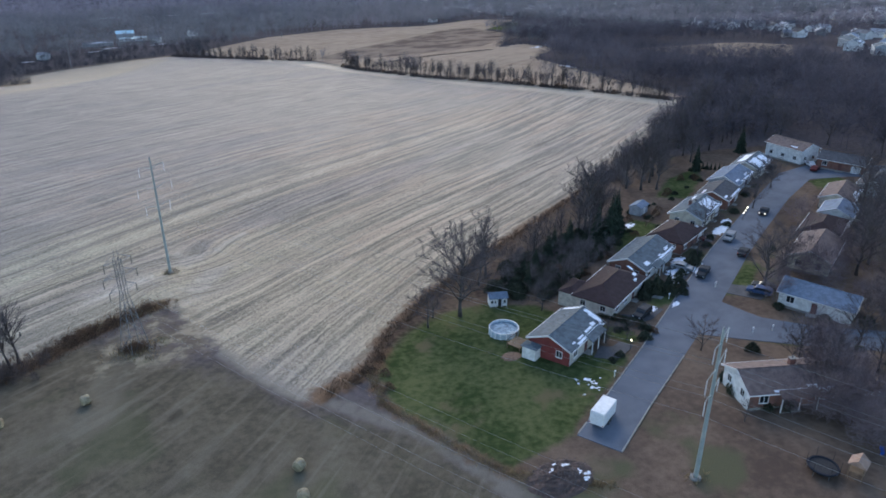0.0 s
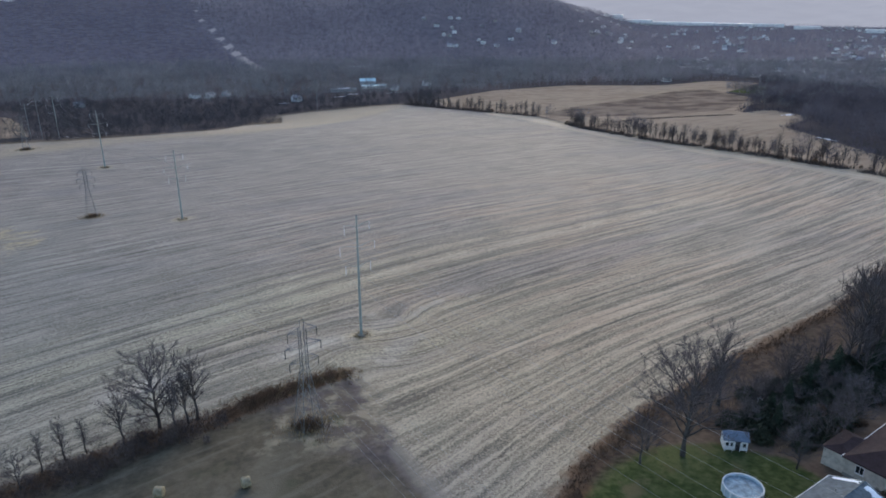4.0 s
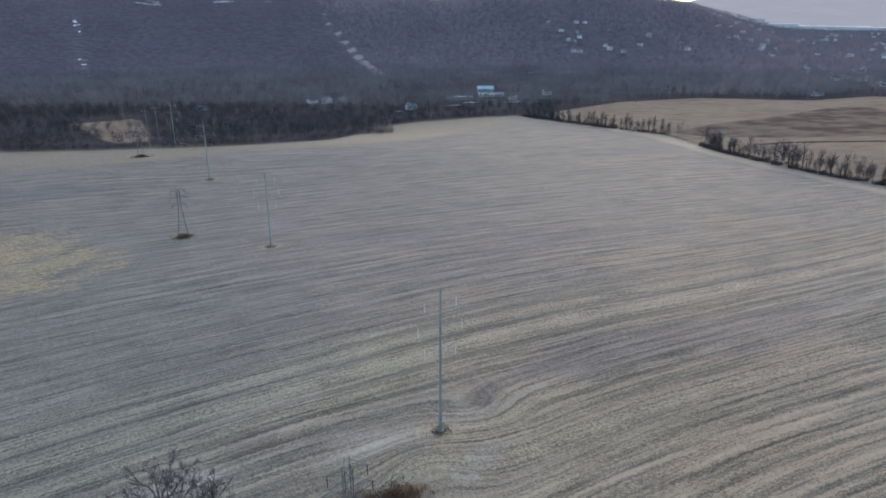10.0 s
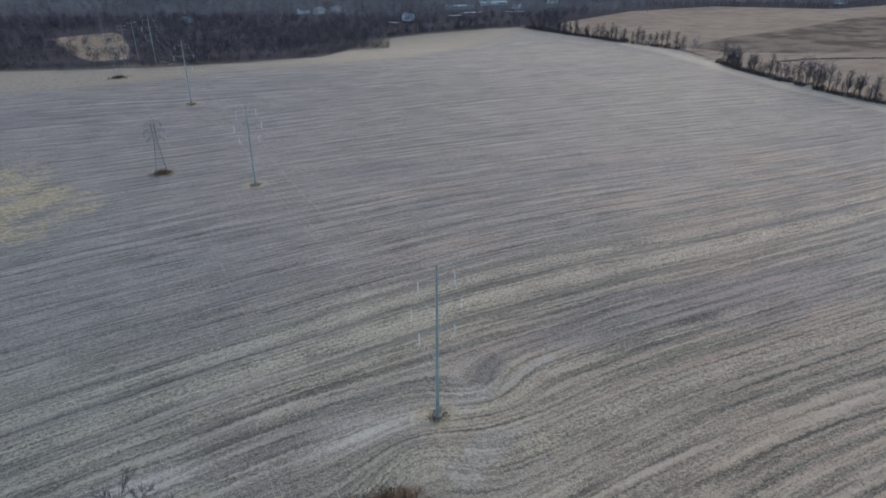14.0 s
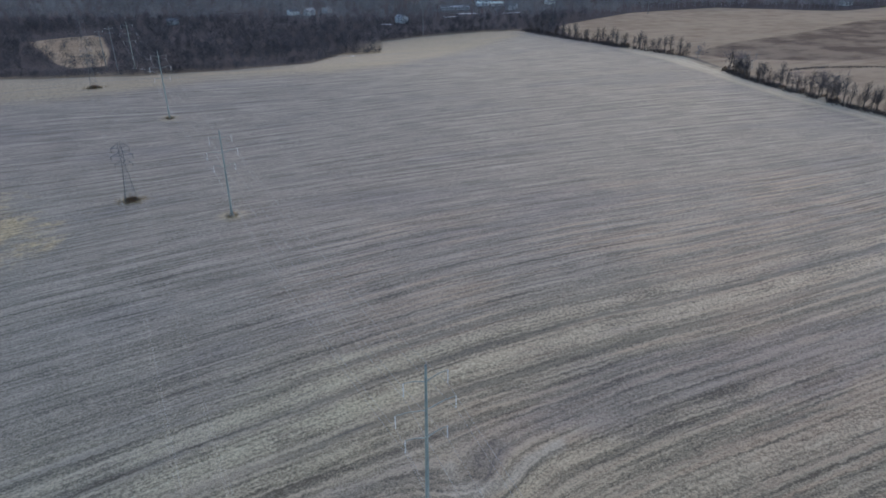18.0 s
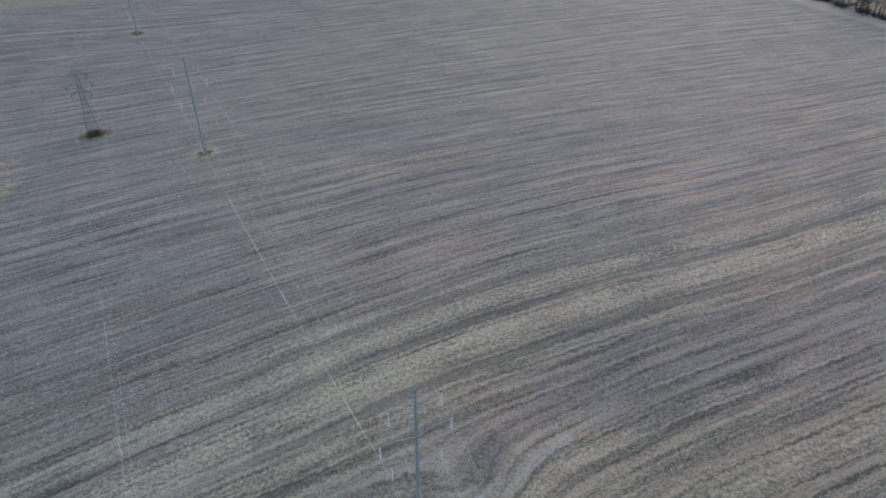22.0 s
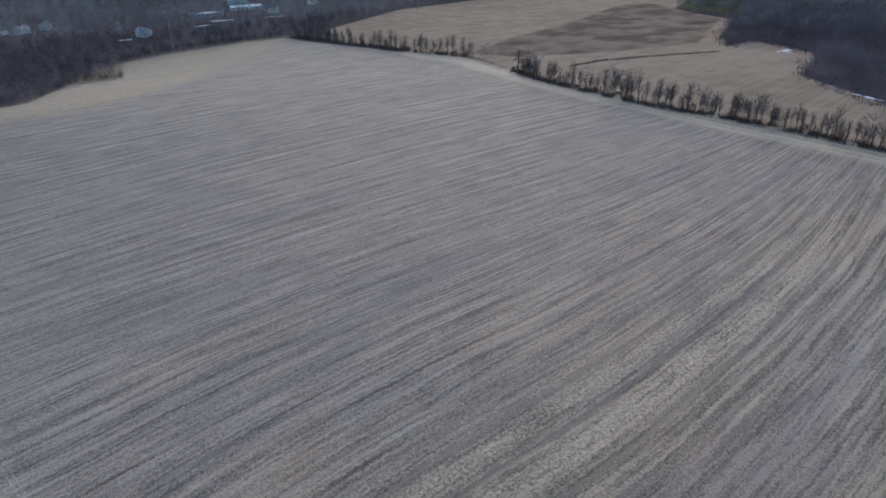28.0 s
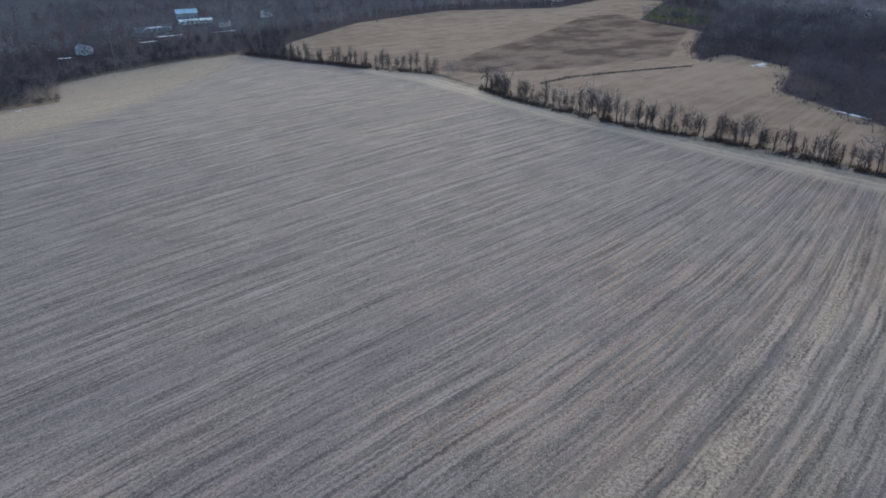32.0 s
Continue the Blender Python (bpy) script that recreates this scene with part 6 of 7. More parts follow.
for (sx, sy, sr) in ((-22, 81.5, 2.0), (-18.5, 84, 1.8), (-15, 86.3, 1.6), (-25.5, 78.5, 1.8), (-12, 88, 1.3), (-8, 90, 1.5), (-33, 75, 1.6), (-38, 73.5, 1.8), (-44, 69, 1.8), (-50, 65, 2.0), (-56, 62, 1.8), (22, 44, 1.5), (19.5, 42.5, 1.4), (24.5, 42, 1.3), (23.5, 38, 1.2), (26, 47.5, 1.1)):
    shrub(sx, sy, sr, sr * 0.75, True)
# hedgerow between the fields: slim trees and brush, then the copse at the lane
for line_, n_ in (([(156, 424), (158, 402), (168, 363), (178, 334), (190, 312), (199, 288), (207, 260), (213, 240), (230, 184)], 74), ([(149, 470), (120, 498), (89, 548), (64, 592)], 26)):
    line_len = len(line_) - 1
    for i in range(n_):
        t_ = (i + rnd.random() * 0.8) / n_ * line_len
        k_ = min(int(t_), line_len - 1)
        (ax, ay), (bx, by) = line_[k_], line_[k_ + 1]
        hx, hy = ax + (bx - ax) * (t_ - k_) + rnd.uniform(-1.6, 1.6) + 2, ay + (by - ay) * (t_ - k_) + rnd.uniform(-1.6, 1.6)
        tree(rnd.choice((5, 5, 5, 2)), hx, hy, rnd.uniform(6.5, 12.5), rnd.uniform(0, 360), "slim bare tree in the hedgerow between the fields", "hedgerow trees")
        if i % 3 == 0:
            r_ = rnd.uniform(1.0, 2.2)
            shrub(hx + rnd.uniform(-3, 3), hy + rnd.uniform(-2, 2), r_, r_ * rnd.uniform(0.7, 1.3), True, "dark bare brush at the foot of the hedgerow")

# ---- woods, hill and town ----
def woodland(name, pts, heights, twigs, wide, material, label, seed, category="woods", slim=0.3, low=0.25):
    """A leafless wood in one mesh: each tree a thin stem under a rounded crown of fine twigs, each twig a thin blade."""
    rng = np.random.default_rng(seed)
    n = len(pts)
    base = np.stack([pts[:, 0], pts[:, 1], ground(pts[:, 0], pts[:, 1]) - 0.3], 1)
    h = heights[:, None]
    lean = np.concatenate([rng.normal(0, 0.04, (n, 2)), np.ones((n, 1))], 1) * h
    out = []
    a = rng.uniform(0, np.pi, n)
    side = np.stack([np.cos(a), np.sin(a), 0 * a], 1) * wide * 0.4
    out.append(np.stack([base - side, base + side, base + lean * 0.8], 1))
    round_ = slim * rng.uniform(0.7, 1.25, (n, 1)) * h
    for k in range(twigs):
        d = rng.normal(0, 1, (n, 3))
        d /= np.linalg.norm(d, axis=1, keepdims=True)
        rad = rng.uniform(0.15, 1.0, (n, 1)) ** 0.6
        mid = (1 + low) / 2
        root = base + lean * mid + d * rad * np.concatenate([round_, round_, h * (1 - low) / 2], 1)
        way = d * (0.8, 0.8, 0.5) + rng.normal(0, 0.45, (n, 3)) + (0, 0, 0.55)
        way /= np.linalg.norm(way, axis=1, keepdims=True)
        ln = h * rng.uniform(0.08, 0.2, (n, 1))
        w = np.cross(way, rng.normal(0, 1, (n, 3)))
        w *= wide * rng.uniform(0.3, 0.6, (n, 1)) / (np.linalg.norm(w, axis=1, keepdims=True) + 1e-6)
        out.append(np.stack([root - w - way * ln * 0.6, root + w - way * ln * 0.6, root + way * ln], 1))
    tris = np.stack(out, 1).reshape(-1, 3, 3)
    return tagged(new(name, tri_mesh(name, tris, material)), label, category, kind="stuff")


def scatter(n, x0, x1, y0, y1, seed):
    rng = np.random.default_rng(seed)
    return np.stack([rng.uniform(x0, x1, n), rng.uniform(y0, y1, n)], 1), rng


CLOSE = [(364, 220), (417, 260), (462, 274), (514, 246), (500, 194), (440, 168), (384, 158)]


def open_land(p):
    x, y = p[:, 0], p[:, 1]
    hole = (inside_by(FIELD, x, y) > -3) | (inside_by(PASTURE, x, y) > -3) | (inside_by(TAN, x, y) > -2) | (inside_by(YARD, x, y) > 0)
    hole |= (inside_by(CLEAR, x, y) > -20) | (inside_by(GREENS[-1], x, y) > -6) | (inside_by(CLOSE, x, y) > 0)
    hole |= (off_line(CUT, x, y) < 12) | ((inside_by(CLEARING, x, y) > -1) & (np.sin(x * 12.9 + y * 7.1) < 0.8)) | (np.hypot(x - 40, y - 748) < 24)
    return hole


# the wood beyond the far edge of the field, down to the foot of the hill
p, rng = scatter(24000, -760, 760, 400, 1080, 1)
p = p[~open_land(p) & (np.hypot(p[:, 0], p[:, 1]) < 1090)]
near = (p[:, 1] < 640) & (p[:, 0] < 150)
woodland("valley_woods", p[near], rng.uniform(6.5, 12.5, near.sum()), 62, 0.16, M_TWIG_FAR, "dense leafless woods beyond the field's far edge", 3)
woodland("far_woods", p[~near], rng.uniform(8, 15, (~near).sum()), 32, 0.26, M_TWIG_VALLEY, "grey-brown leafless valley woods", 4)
# thickets along the edge itself
edge_pts = []
for (ax, ay), (bx, by) in zip(FAR_EDGE[3:], FAR_EDGE[4:]):
    for i in range(int(math.hypot(bx - ax, by - ay) / 0.8)):
        t_ = random.random()
        edge_pts.append((ax + (bx - ax) * t_ + random.uniform(-2, 2), ay + (by - ay) * t_ + random.uniform(3, 14)))
edge_pts = np.array(edge_pts)
edge_pts = edge_pts[inside_by(FIELD, edge_pts[:, 0], edge_pts[:, 1]) < -1.5]
woodland("edge_thicket", edge_pts, np.random.default_rng(8).uniform(2.5, 6, len(edge_pts)), 60, 0.12, M_TWIG_FAR, "dark tangled thicket along the field's edge", 5, slim=0.5, low=0.05)
# the wood to the east, behind the gardens
p, rng = scatter(21000, 150, 720, -40, 640, 2)
x, y = p[:, 0], p[:, 1]
keep = ~open_land(p) & (x > 152)
p = p[keep]
built_up = (p[:, 0] > 465) & (p[:, 1] > 150) & (np.random.default_rng(70).random(len(p)) < 0.72)
p = p[~built_up]
near = p[:, 0] < 400
woodland("east_woods", p[near], rng.uniform(10, 16, near.sum()), 58, 0.17, M_TWIG_EAST, "dense leafless woods behind the gardens", 6)
woodland("east_woods_far", p[~near], rng.uniform(6, 12, (~near).sum()), 30, 0.26, M_TWIG_EAST, "leafless woods stretching toward the town", 7)
# joined growth of the gardens and the thicket east of them
p, rng = scatter(900, 84, 240, -40, 172, 9)
x, y = p[:, 0], p[:, 1]
free = np.min([np.hypot(x - a_, y - b_) for a_, b_ in BUILT], 0) > 7.5
keep = ((inside_by(THICKET, x, y) > -1) & (rng.random(len(p)) < 0.4)) | ((inside_by(EAST_GARDENS, x, y) > 0) & (rng.random(len(p)) < 0.1) & free & (off_line([(88, 22), (106, 4), (132, -19)], x, y) > 6) & (off_line([(174, 78), (207, 62), (242, 46)], x, y) > 6))
p = p[keep]
woodland("garden_thicket", p, rng.uniform(6, 14, len(p)), 190, 0.085, M_TWIG_EAST, "tangle of bare trees and saplings round the gardens", 10)
# trees on the hill
rng = np.random.default_rng(11)
b, r = rng.uniform(-60, 26, 42000), np.sqrt(rng.uniform(1030 ** 2, 2150 ** 2, 42000))
p = np.stack([r * np.sin(np.radians(b)), r * np.cos(np.radians(b))], 1)
p = p[(off_line(CUT, p[:, 0], p[:, 1]) > 11) & (off_line(CUT_B, p[:, 0], p[:, 1]) > 8)]
# trees east of the cut take the twig colour that carries the haze
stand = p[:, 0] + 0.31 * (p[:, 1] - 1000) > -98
for old, name_, stuff_, seed_, label_ in ((~stand, "hill_woods", M_TWIG_HILL, 12, "dark leafless woods covering the long hill"), (stand, "hill_woods_east", M_TWIG_HAZY, 14, "leafless trees on the end of the hill, coloured paler for haze")):
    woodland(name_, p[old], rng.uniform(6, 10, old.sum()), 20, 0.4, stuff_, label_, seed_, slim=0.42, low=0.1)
# trees of the town
b, r = rng.uniform(17, 95, 20000), 640 + 2660 * rng.random(20000) ** 1.4
p = np.stack([r * np.sin(np.radians(b)), r * np.cos(np.radians(b))], 1)
p = p[~open_land(p)]
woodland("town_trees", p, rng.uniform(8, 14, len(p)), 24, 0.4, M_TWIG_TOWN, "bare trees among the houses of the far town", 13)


def far_houses(name, pts, seed, label, walls, roofs):
    """Small far houses with gabled roofs: walls in one mesh, roofs under it."""
    rng = np.random.default_rng(seed)
    wall, roof = Geo(), Geo()
    for x, y in pts:
        z = z_at(x, y)
        L, W, h, a = rng.uniform(7, 10.5), rng.uniform(5.5, 7.5), rng.uniform(2.8, 5.0), rng.uniform(0, np.pi)
        c, s = math.cos(a), math.sin(a)

        def at(px, py, pz):
            return (x + px * c - py * s, y + px * s + py * c, z + pz)
        wall.add([at(px, py, pz) for px, py, pz in ((-L / 2, -W / 2, -1), (L / 2, -W / 2, -1), (L / 2, W / 2, -1), (-L / 2, W / 2, -1), (-L / 2, -W / 2, h), (L / 2, -W / 2, h), (L / 2, W / 2, h), (-L / 2, W / 2, h), (-L / 2, 0, h + 1.9), (L / 2, 0, h + 1.9))],
                 [(0, 1, 5, 4), (2, 3, 7, 6), (1, 2, 6, 9, 5), (3, 0, 4, 8, 7)])
        e = 0.4
        roof.add([at(px, py, pz) for px, py, pz in ((-L / 2 - e, -W / 2 - e, h - 0.1), (L / 2 + e, -W / 2 - e, h - 0.1), (L / 2 + e, 0, h + 2.1), (-L / 2 - e, 0, h + 2.1), (-L / 2 - e, W / 2 + e, h - 0.1), (L / 2 + e, W / 2 + e, h - 0.1))],
                 [(0, 1, 2, 3), (3, 2, 5, 4)])
    ob = tagged(new(name, wall.mesh(name, walls)), label, "houses", kind="stuff")
    part("roof", roof, roofs, ob)
    return ob


M_FAR_WALL = surface("pale_house_walls", (0.25, 0.245, 0.24), (0.8, 0.785, 0.76), 0.02, 0.8, vary=1.4, island=True)
M_FAR_ROOF = surface("mixed_roofs", (0.06, 0.062, 0.07), (0.34, 0.35, 0.38), 0.02, 0.8, vary=1.7, island=True)
b, r = rng.uniform(20, 92, 3600), 590 + 2600 * rng.random(3600) ** 1.3
p = np.stack([r * np.sin(np.radians(b)), r * np.cos(np.radians(b))], 1)
clump = np.array([noise.noise((q[0] * 0.004, q[1] * 0.004, 0)) for q in p])
p = p[(clump > -0.02) & ~open_land(p) & ((np.hypot(p[:, 0], p[:, 1]) > 1050) | (p[:, 0] > 640))][:1000]
q = np.stack([rng.uniform(475, 1100, 1500), rng.uniform(200, 900, 1500)], 1)
q = q[(np.array([noise.noise((k[0] * 0.008, k[1] * 0.008, 3)) for k in q]) > -0.12) & ~open_land(q)]
p = np.concatenate([p, q])
far_houses("town_houses", p, 21, "small pale houses of the far town among bare trees", M_FAR_WALL, M_FAR_ROOF)
p = np.stack([rng.uniform(150, 460, 60), rng.uniform(1190, 1430, 60)], 1)
far_houses("hillside_houses", p[:20], 22, "small pale houses on the lower slope of the hill", M_FAR_WALL, M_FAR_ROOF)
p = np.array([(-228, 640), (-137, 692), (-122, 690), (-108, 702), (-36, 648), (64, 712), (104, 752)])
far_houses("valley_houses", p, 23, "houses and sheds half hidden in the valley woods", M_FAR_WALL, M_FAR_ROOF)
# long pale warehouses on the plain before the far ridges
ware = Geo()
for bb, r_, ln, dp in ((24.2, 3180, 170, 60), (27.5, 3230, 300, 70), (30.5, 3200, 260, 60), (33.6, 3150, 150, 50), (36.5, 3000, 90, 50), (41, 2700, 80, 40), (22.6, 2950, 90, 40)):
    cx_, cy_ = r_ * math.sin(radians(bb)), r_ * math.cos(radians(bb))
    a_ = radians(-bb)
    z_ = z_at(cx_, cy_)
    q = [(cx_ + math.cos(a_) * sx * ln / 2 - math.sin(a_) * sy * dp / 2, cy_ + math.sin(a_) * sx * ln / 2 + math.cos(a_) * sy * dp / 2) for sx, sy in ((-1, -1), (1, -1), (1, 1), (-1, 1))]
    ware.prism(q, z_ - 2, z_ + 11)
tagged(new("warehouses", ware.mesh("warehouses", tone("warm_white_cladding", (0.8, 0.75, 0.68)))), "long pale flat-roofed warehouses on the far plain", "warehouses", kind="stuff")
# low dark growth along the ditch between the far fields
def ragged(pts):
    """Thins a line of brush in places."""
    keep = np.array([noise.noise((q[0] * 0.16, q[1] * 0.16, 5)) + 0.4 * noise.noise((q[0] * 0.6, q[1] * 0.6, 2)) for q in pts])
    return pts[keep > -0.08]


DITCH = [(185, 418), (204, 421), (230, 412), (263, 398)]
blades("ditch_brush", along_line(DITCH, 9, 0.9, 31), 0.2, 1.0, 0.35, 0.1, M_HEDGE, "dark weeds along the ditch between the fields", 31, 3)
HEDGE_FOOT = [(157, 424), (158, 402), (168, 363), (178, 334), (190, 312), (199, 288), (207, 260), (213, 240), (231, 184)]
blades("hedge_foot_brush", ragged(along_line(HEDGE_FOOT, 26, 1.5, 32)), 0.3, 2.4, 0.35, 0.07, M_HEDGE, "dark tangled brush at the foot of the hedgerow", 32, 3)
blades("lane_copse_brush", ragged(along_line([(148, 471), (120, 499), (90, 545), (62, 594)], 16, 1.9, 33)), 0.3, 2.6, 0.35, 0.09, M_HEDGE, "dark brush along the edge of the lane", 33, 3)
blades("woods_edge_brush", ragged(along_line([(244, 205), (252, 286), (258, 314), (262, 338), (296, 364), (301, 412), (277, 406), (303, 444), (350, 480)], 5, 3.0, 34)), 0.5, 3.0, 0.4, 0.1, M_TWIG_EAST, "dark thicket along the edge of the eastern woods", 34, 3)
blades("garden_wood_edge", along_line([(118, 104), (150, 122), (190, 134), (232, 172)], 14, 3.0, 35), 0.5, 4.0, 0.4, 0.08, M_HEDGE, "tangled undergrowth between field and gardens", 35, 3)
# slim saplings filling the hedgerow, and the copse at the lane
hedge_pts = ragged(along_line([(q[0] + 1.5, q[1]) for q in HEDGE_FOOT], 0.9, 1.6, 36))
woodland("hedgerow_saplings", hedge_pts, np.random.default_rng(36).uniform(3.5, 9.5, len(hedge_pts)), 120, 0.07, M_HEDGE, "slim dark saplings crowding the hedgerow", 36, "saplings", slim=0.13, low=0.15)
copse_pts = ragged(along_line([(149, 470), (120, 498), (89, 548), (64, 592)], 1.1, 2.2, 37))
woodland("lane_copse_saplings", copse_pts, np.random.default_rng(37).uniform(3, 8, len(copse_pts)), 120, 0.09, M_HEDGE, "dark bare saplings in the copse at the lane", 37, "saplings", slim=0.22, low=0.1)
# purple-brown twigs over the last house of the street and along the gardens east of it
M_TWIG_ROSE = surface("rosy_brown_twigs", (0.12, 0.093, 0.1), (0.22, 0.175, 0.18), 0.3, 0.95, vary=0.5, island=True)
rng = np.random.default_rng(41)
p = np.concatenate([rng.normal((80.5, -2), (5.0, 4.0), (30, 2)), rng.normal((90, 10), (4.0, 4.0), (10, 2)), rng.normal((112, 9), (7.0, 5.0), (16, 2)), rng.normal((118, 22), (8.0, 5.0), (9, 2)), rng.normal((140, 32), (14.0, 5.0), (12, 2)), rng.normal((170, 46), (14.0, 7.0), (14, 2))])
gone = np.min([np.hypot(p[:, 0] - a_, p[:, 1] - b_) for a_, b_ in BUILT], 0) < 5.0
gone |= (off_line([(88, 22), (106, 4), (132, -19)], p[:, 0], p[:, 1]) < 4.5) | (off_line([(56, 18), (106, 44), (160, 70)], p[:, 0], p[:, 1]) < 9)
p = p[~gone]
woodland("rosy_garden_thicket", p, rng.uniform(5, 11, len(p)), 620, 0.05, M_TWIG_ROSE, "purple-brown haze of fine twigs round the houses", 42, "thicket", slim=0.36, low=0.1)
# tangled growth along the fence line west of the lattice tower
fence_pts = along_line([(-400, 38), (-110, 41), (-60, 58), (-39, 70.5), (-27, 75.5)], 2.2, 2.4, 51)
woodland("fence_line_thicket", fence_pts, np.random.default_rng(51).uniform(1.4, 4.2, len(fence_pts)), 260, 0.05, M_HEDGE, "dark tangled thicket along the fence line", 52, "thicket", slim=0.5, low=0.0)
bramble_pts = along_line([(-32, 75), (-19, 83), (-11, 88), (-5, 91)], 1.8, 1.2, 53)
woodland("tower_brambles", bramble_pts, np.random.default_rng(53).uniform(1.2, 2.8, len(bramble_pts)), 210, 0.04, M_BRUSH, "reddish-brown brambles beside the lattice tower", 54, "brush", slim=0.6, low=0.0)
# grey tangle of saplings over the back gardens
rng = np.random.default_rng(61)
p = np.stack([rng.uniform(52, 150, 1300), rng.uniform(46, 118, 1300)], 1)
p = p[((inside_by(UNDER, p[:, 0], p[:, 1]) > -1) & (p[:, 0] > 60)) | ((off_line([(128, 102), (150, 112), (178, 124)], p[:, 0], p[:, 1]) < 7) & (rng.random(len(p)) < 0.6))]
M_TWIG_GREY = surface("grey_brown_twigs", (0.1, 0.086, 0.086), (0.19, 0.165, 0.16), 0.3, 0.95, vary=0.5, island=True)
woodland("back_garden_saplings", p, rng.uniform(2.0, 5.5, len(p)), 220, 0.045, M_TWIG_GREY, "grey tangle of bare saplings over the back gardens", 62, "thicket", slim=0.32, low=0.1)
# trees round the farmhouse on the far field
rng = np.random.default_rng(71)
p = np.array([(372.0, 697.0)]) + rng.normal(0, 1, (26, 2)) * (24, 9)
p = p[np.hypot(p[:, 0] - 366, p[:, 1] - 700) > 7]
woodland("farmyard_trees", p, rng.uniform(5, 10, len(p)), 60, 0.2, M_TWIG_VALLEY, "bare trees round the white farmhouse", 72, "trees")
# bare saplings and low trees between the houses east of the street
rng = np.random.default_rng(81)
p = np.concatenate([rng.normal((112, 29), (9, 5), (9, 2)), rng.normal((130, 40), (10, 4), (10, 2)), rng.normal((152, 52), (12, 4), (14, 2)), rng.normal((96, 22), (4, 4), (3, 2))])
gone = np.min([np.hypot(p[:, 0] - a_, p[:, 1] - b_) for a_, b_ in BUILT], 0) < 5.5
gone |= (off_line([(88, 22), (106, 4), (132, -19)], p[:, 0], p[:, 1]) < 5) | (off_line(ROAD_R, p[:, 0], p[:, 1]) < 4) | (off_line(ROAD_L, p[:, 0], p[:, 1]) < 8)
p = p[~gone]
woodland("roadside_saplings", p, rng.uniform(4, 10, len(p)), 420, 0.05, M_TWIG_ROSE, "dusky bare saplings between the houses", 82, "thicket", slim=0.34, low=0.12)

# ---- things on lawn, street and pasture ----
def bale(x, y, turn):
    ob = thing("hay_bale", x, y, turn, "round straw bale lying in the dull pasture", "hay bale", "hay bales")
    g = Geo()
    n = 20
    prof = [(0.0, -0.62), (0.66, -0.64), (0.78, -0.56), (0.8, 0.0), (0.78, 0.56), (0.66, 0.64), (0.0, 0.62)]
    v, f = [], []
    for r, h in prof:
        for i in range(n):
            q = 2 * math.pi * i / n
            rr_ = r * (1 + 0.03 * math.sin(5 * q + h * 7))
            v.append((h, rr_ * math.cos(q), 0.78 + rr_ * math.sin(q)))
    for k in range(len(prof) - 1):
        f += [(k * n + i, k * n + (i + 1) % n, (k + 1) * n + (i + 1) % n, (k + 1) * n + i) for i in range(n)]
    part("roll", g.add(v, f), M_STRAW, ob, smooth=True)
    for h in (-0.35, 0.0, 0.35):
        q = Geo().line([(h, 0.815 * math.cos(a), 0.78 + 0.815 * math.sin(a)) for a in np.linspace(0, 2 * math.pi, 21)], 0.015, 4)
        part("twine", q, tone("faded_twine", (0.3, 0.28, 0.24)), ob)


for bx, by, bt in ((-20, 57, 20), (-32, 57.5, -10), (5.2, 26.3, 40), (4.0, 20.5, 75), (-52, 40, 10), (-8, 8, 30), (-60, 20, 60), (-26, 24, 5)):
    bale(bx, by, bt)

# above-ground pool
pool = thing("swimming_pool", 49.0, 43.9, 0, "round above-ground pool with pale blue walls and a winter cover", "pool")
M_POOLWALL = tone("pale_blue_pool_wall", (0.42, 0.5, 0.55), 0.5)
part("wall", Geo().turned([(2.66, -0.3), (2.7, 0.0), (2.7, 1.22), (2.62, 1.22), (2.62, 0.4)], 40), M_POOLWALL, pool, smooth=False)
part("cover", Geo().turned([(2.6, 0.85), (2.0, 0.8), (1.0, 0.74), (0.05, 0.72)], 40), tone("dull_pool_cover", (0.26, 0.34, 0.39), 0.75, contrast=0.5), pool, "sagging cover with leaves and meltwater")
part("leaf_mat", Geo().add([(0.3 + 1.1 * math.cos(q) * (1 + 0.2 * math.sin(3 * q)), 0.2 + 0.9 * math.sin(q), 0.83) for q in np.linspace(0, 6.0, 18)], [tuple(range(18))]), tone("wet_leaves", (0.14, 0.09, 0.07), 0.6, contrast=0.5), pool)
part("rim", Geo().line([(2.68 * math.cos(q), 2.68 * math.sin(q), 1.25) for q in np.linspace(0, 2 * math.pi, 41)], 0.11, 6), M_WHITE, pool)
for i in range(16):
    q = 2 * math.pi * i / 16
    part("upright", Geo().box(-0.09, 0.09, -0.05, 0.05, -0.2, 1.2), M_WHITE, pool).matrix_basis = pose(2.75 * math.cos(q), 2.75 * math.sin(q), 0, 0, 0, math.degrees(q) + 90)
lad = Geo()
for s in (-0.25, 0.25):
    lad.line([(s, -3.3, 0), (s, -2.95, 1.7), (s, -2.5, 1.7), (s, -2.35, 1.0)], 0.03, 6)
for i in range(4):
    lad.box(-0.25, 0.25, -3.25 + i * 0.08, -3.1 + i * 0.08, 0.25 + i * 0.3, 0.29 + i * 0.3)
part("ladder", lad, M_WHITE, pool)

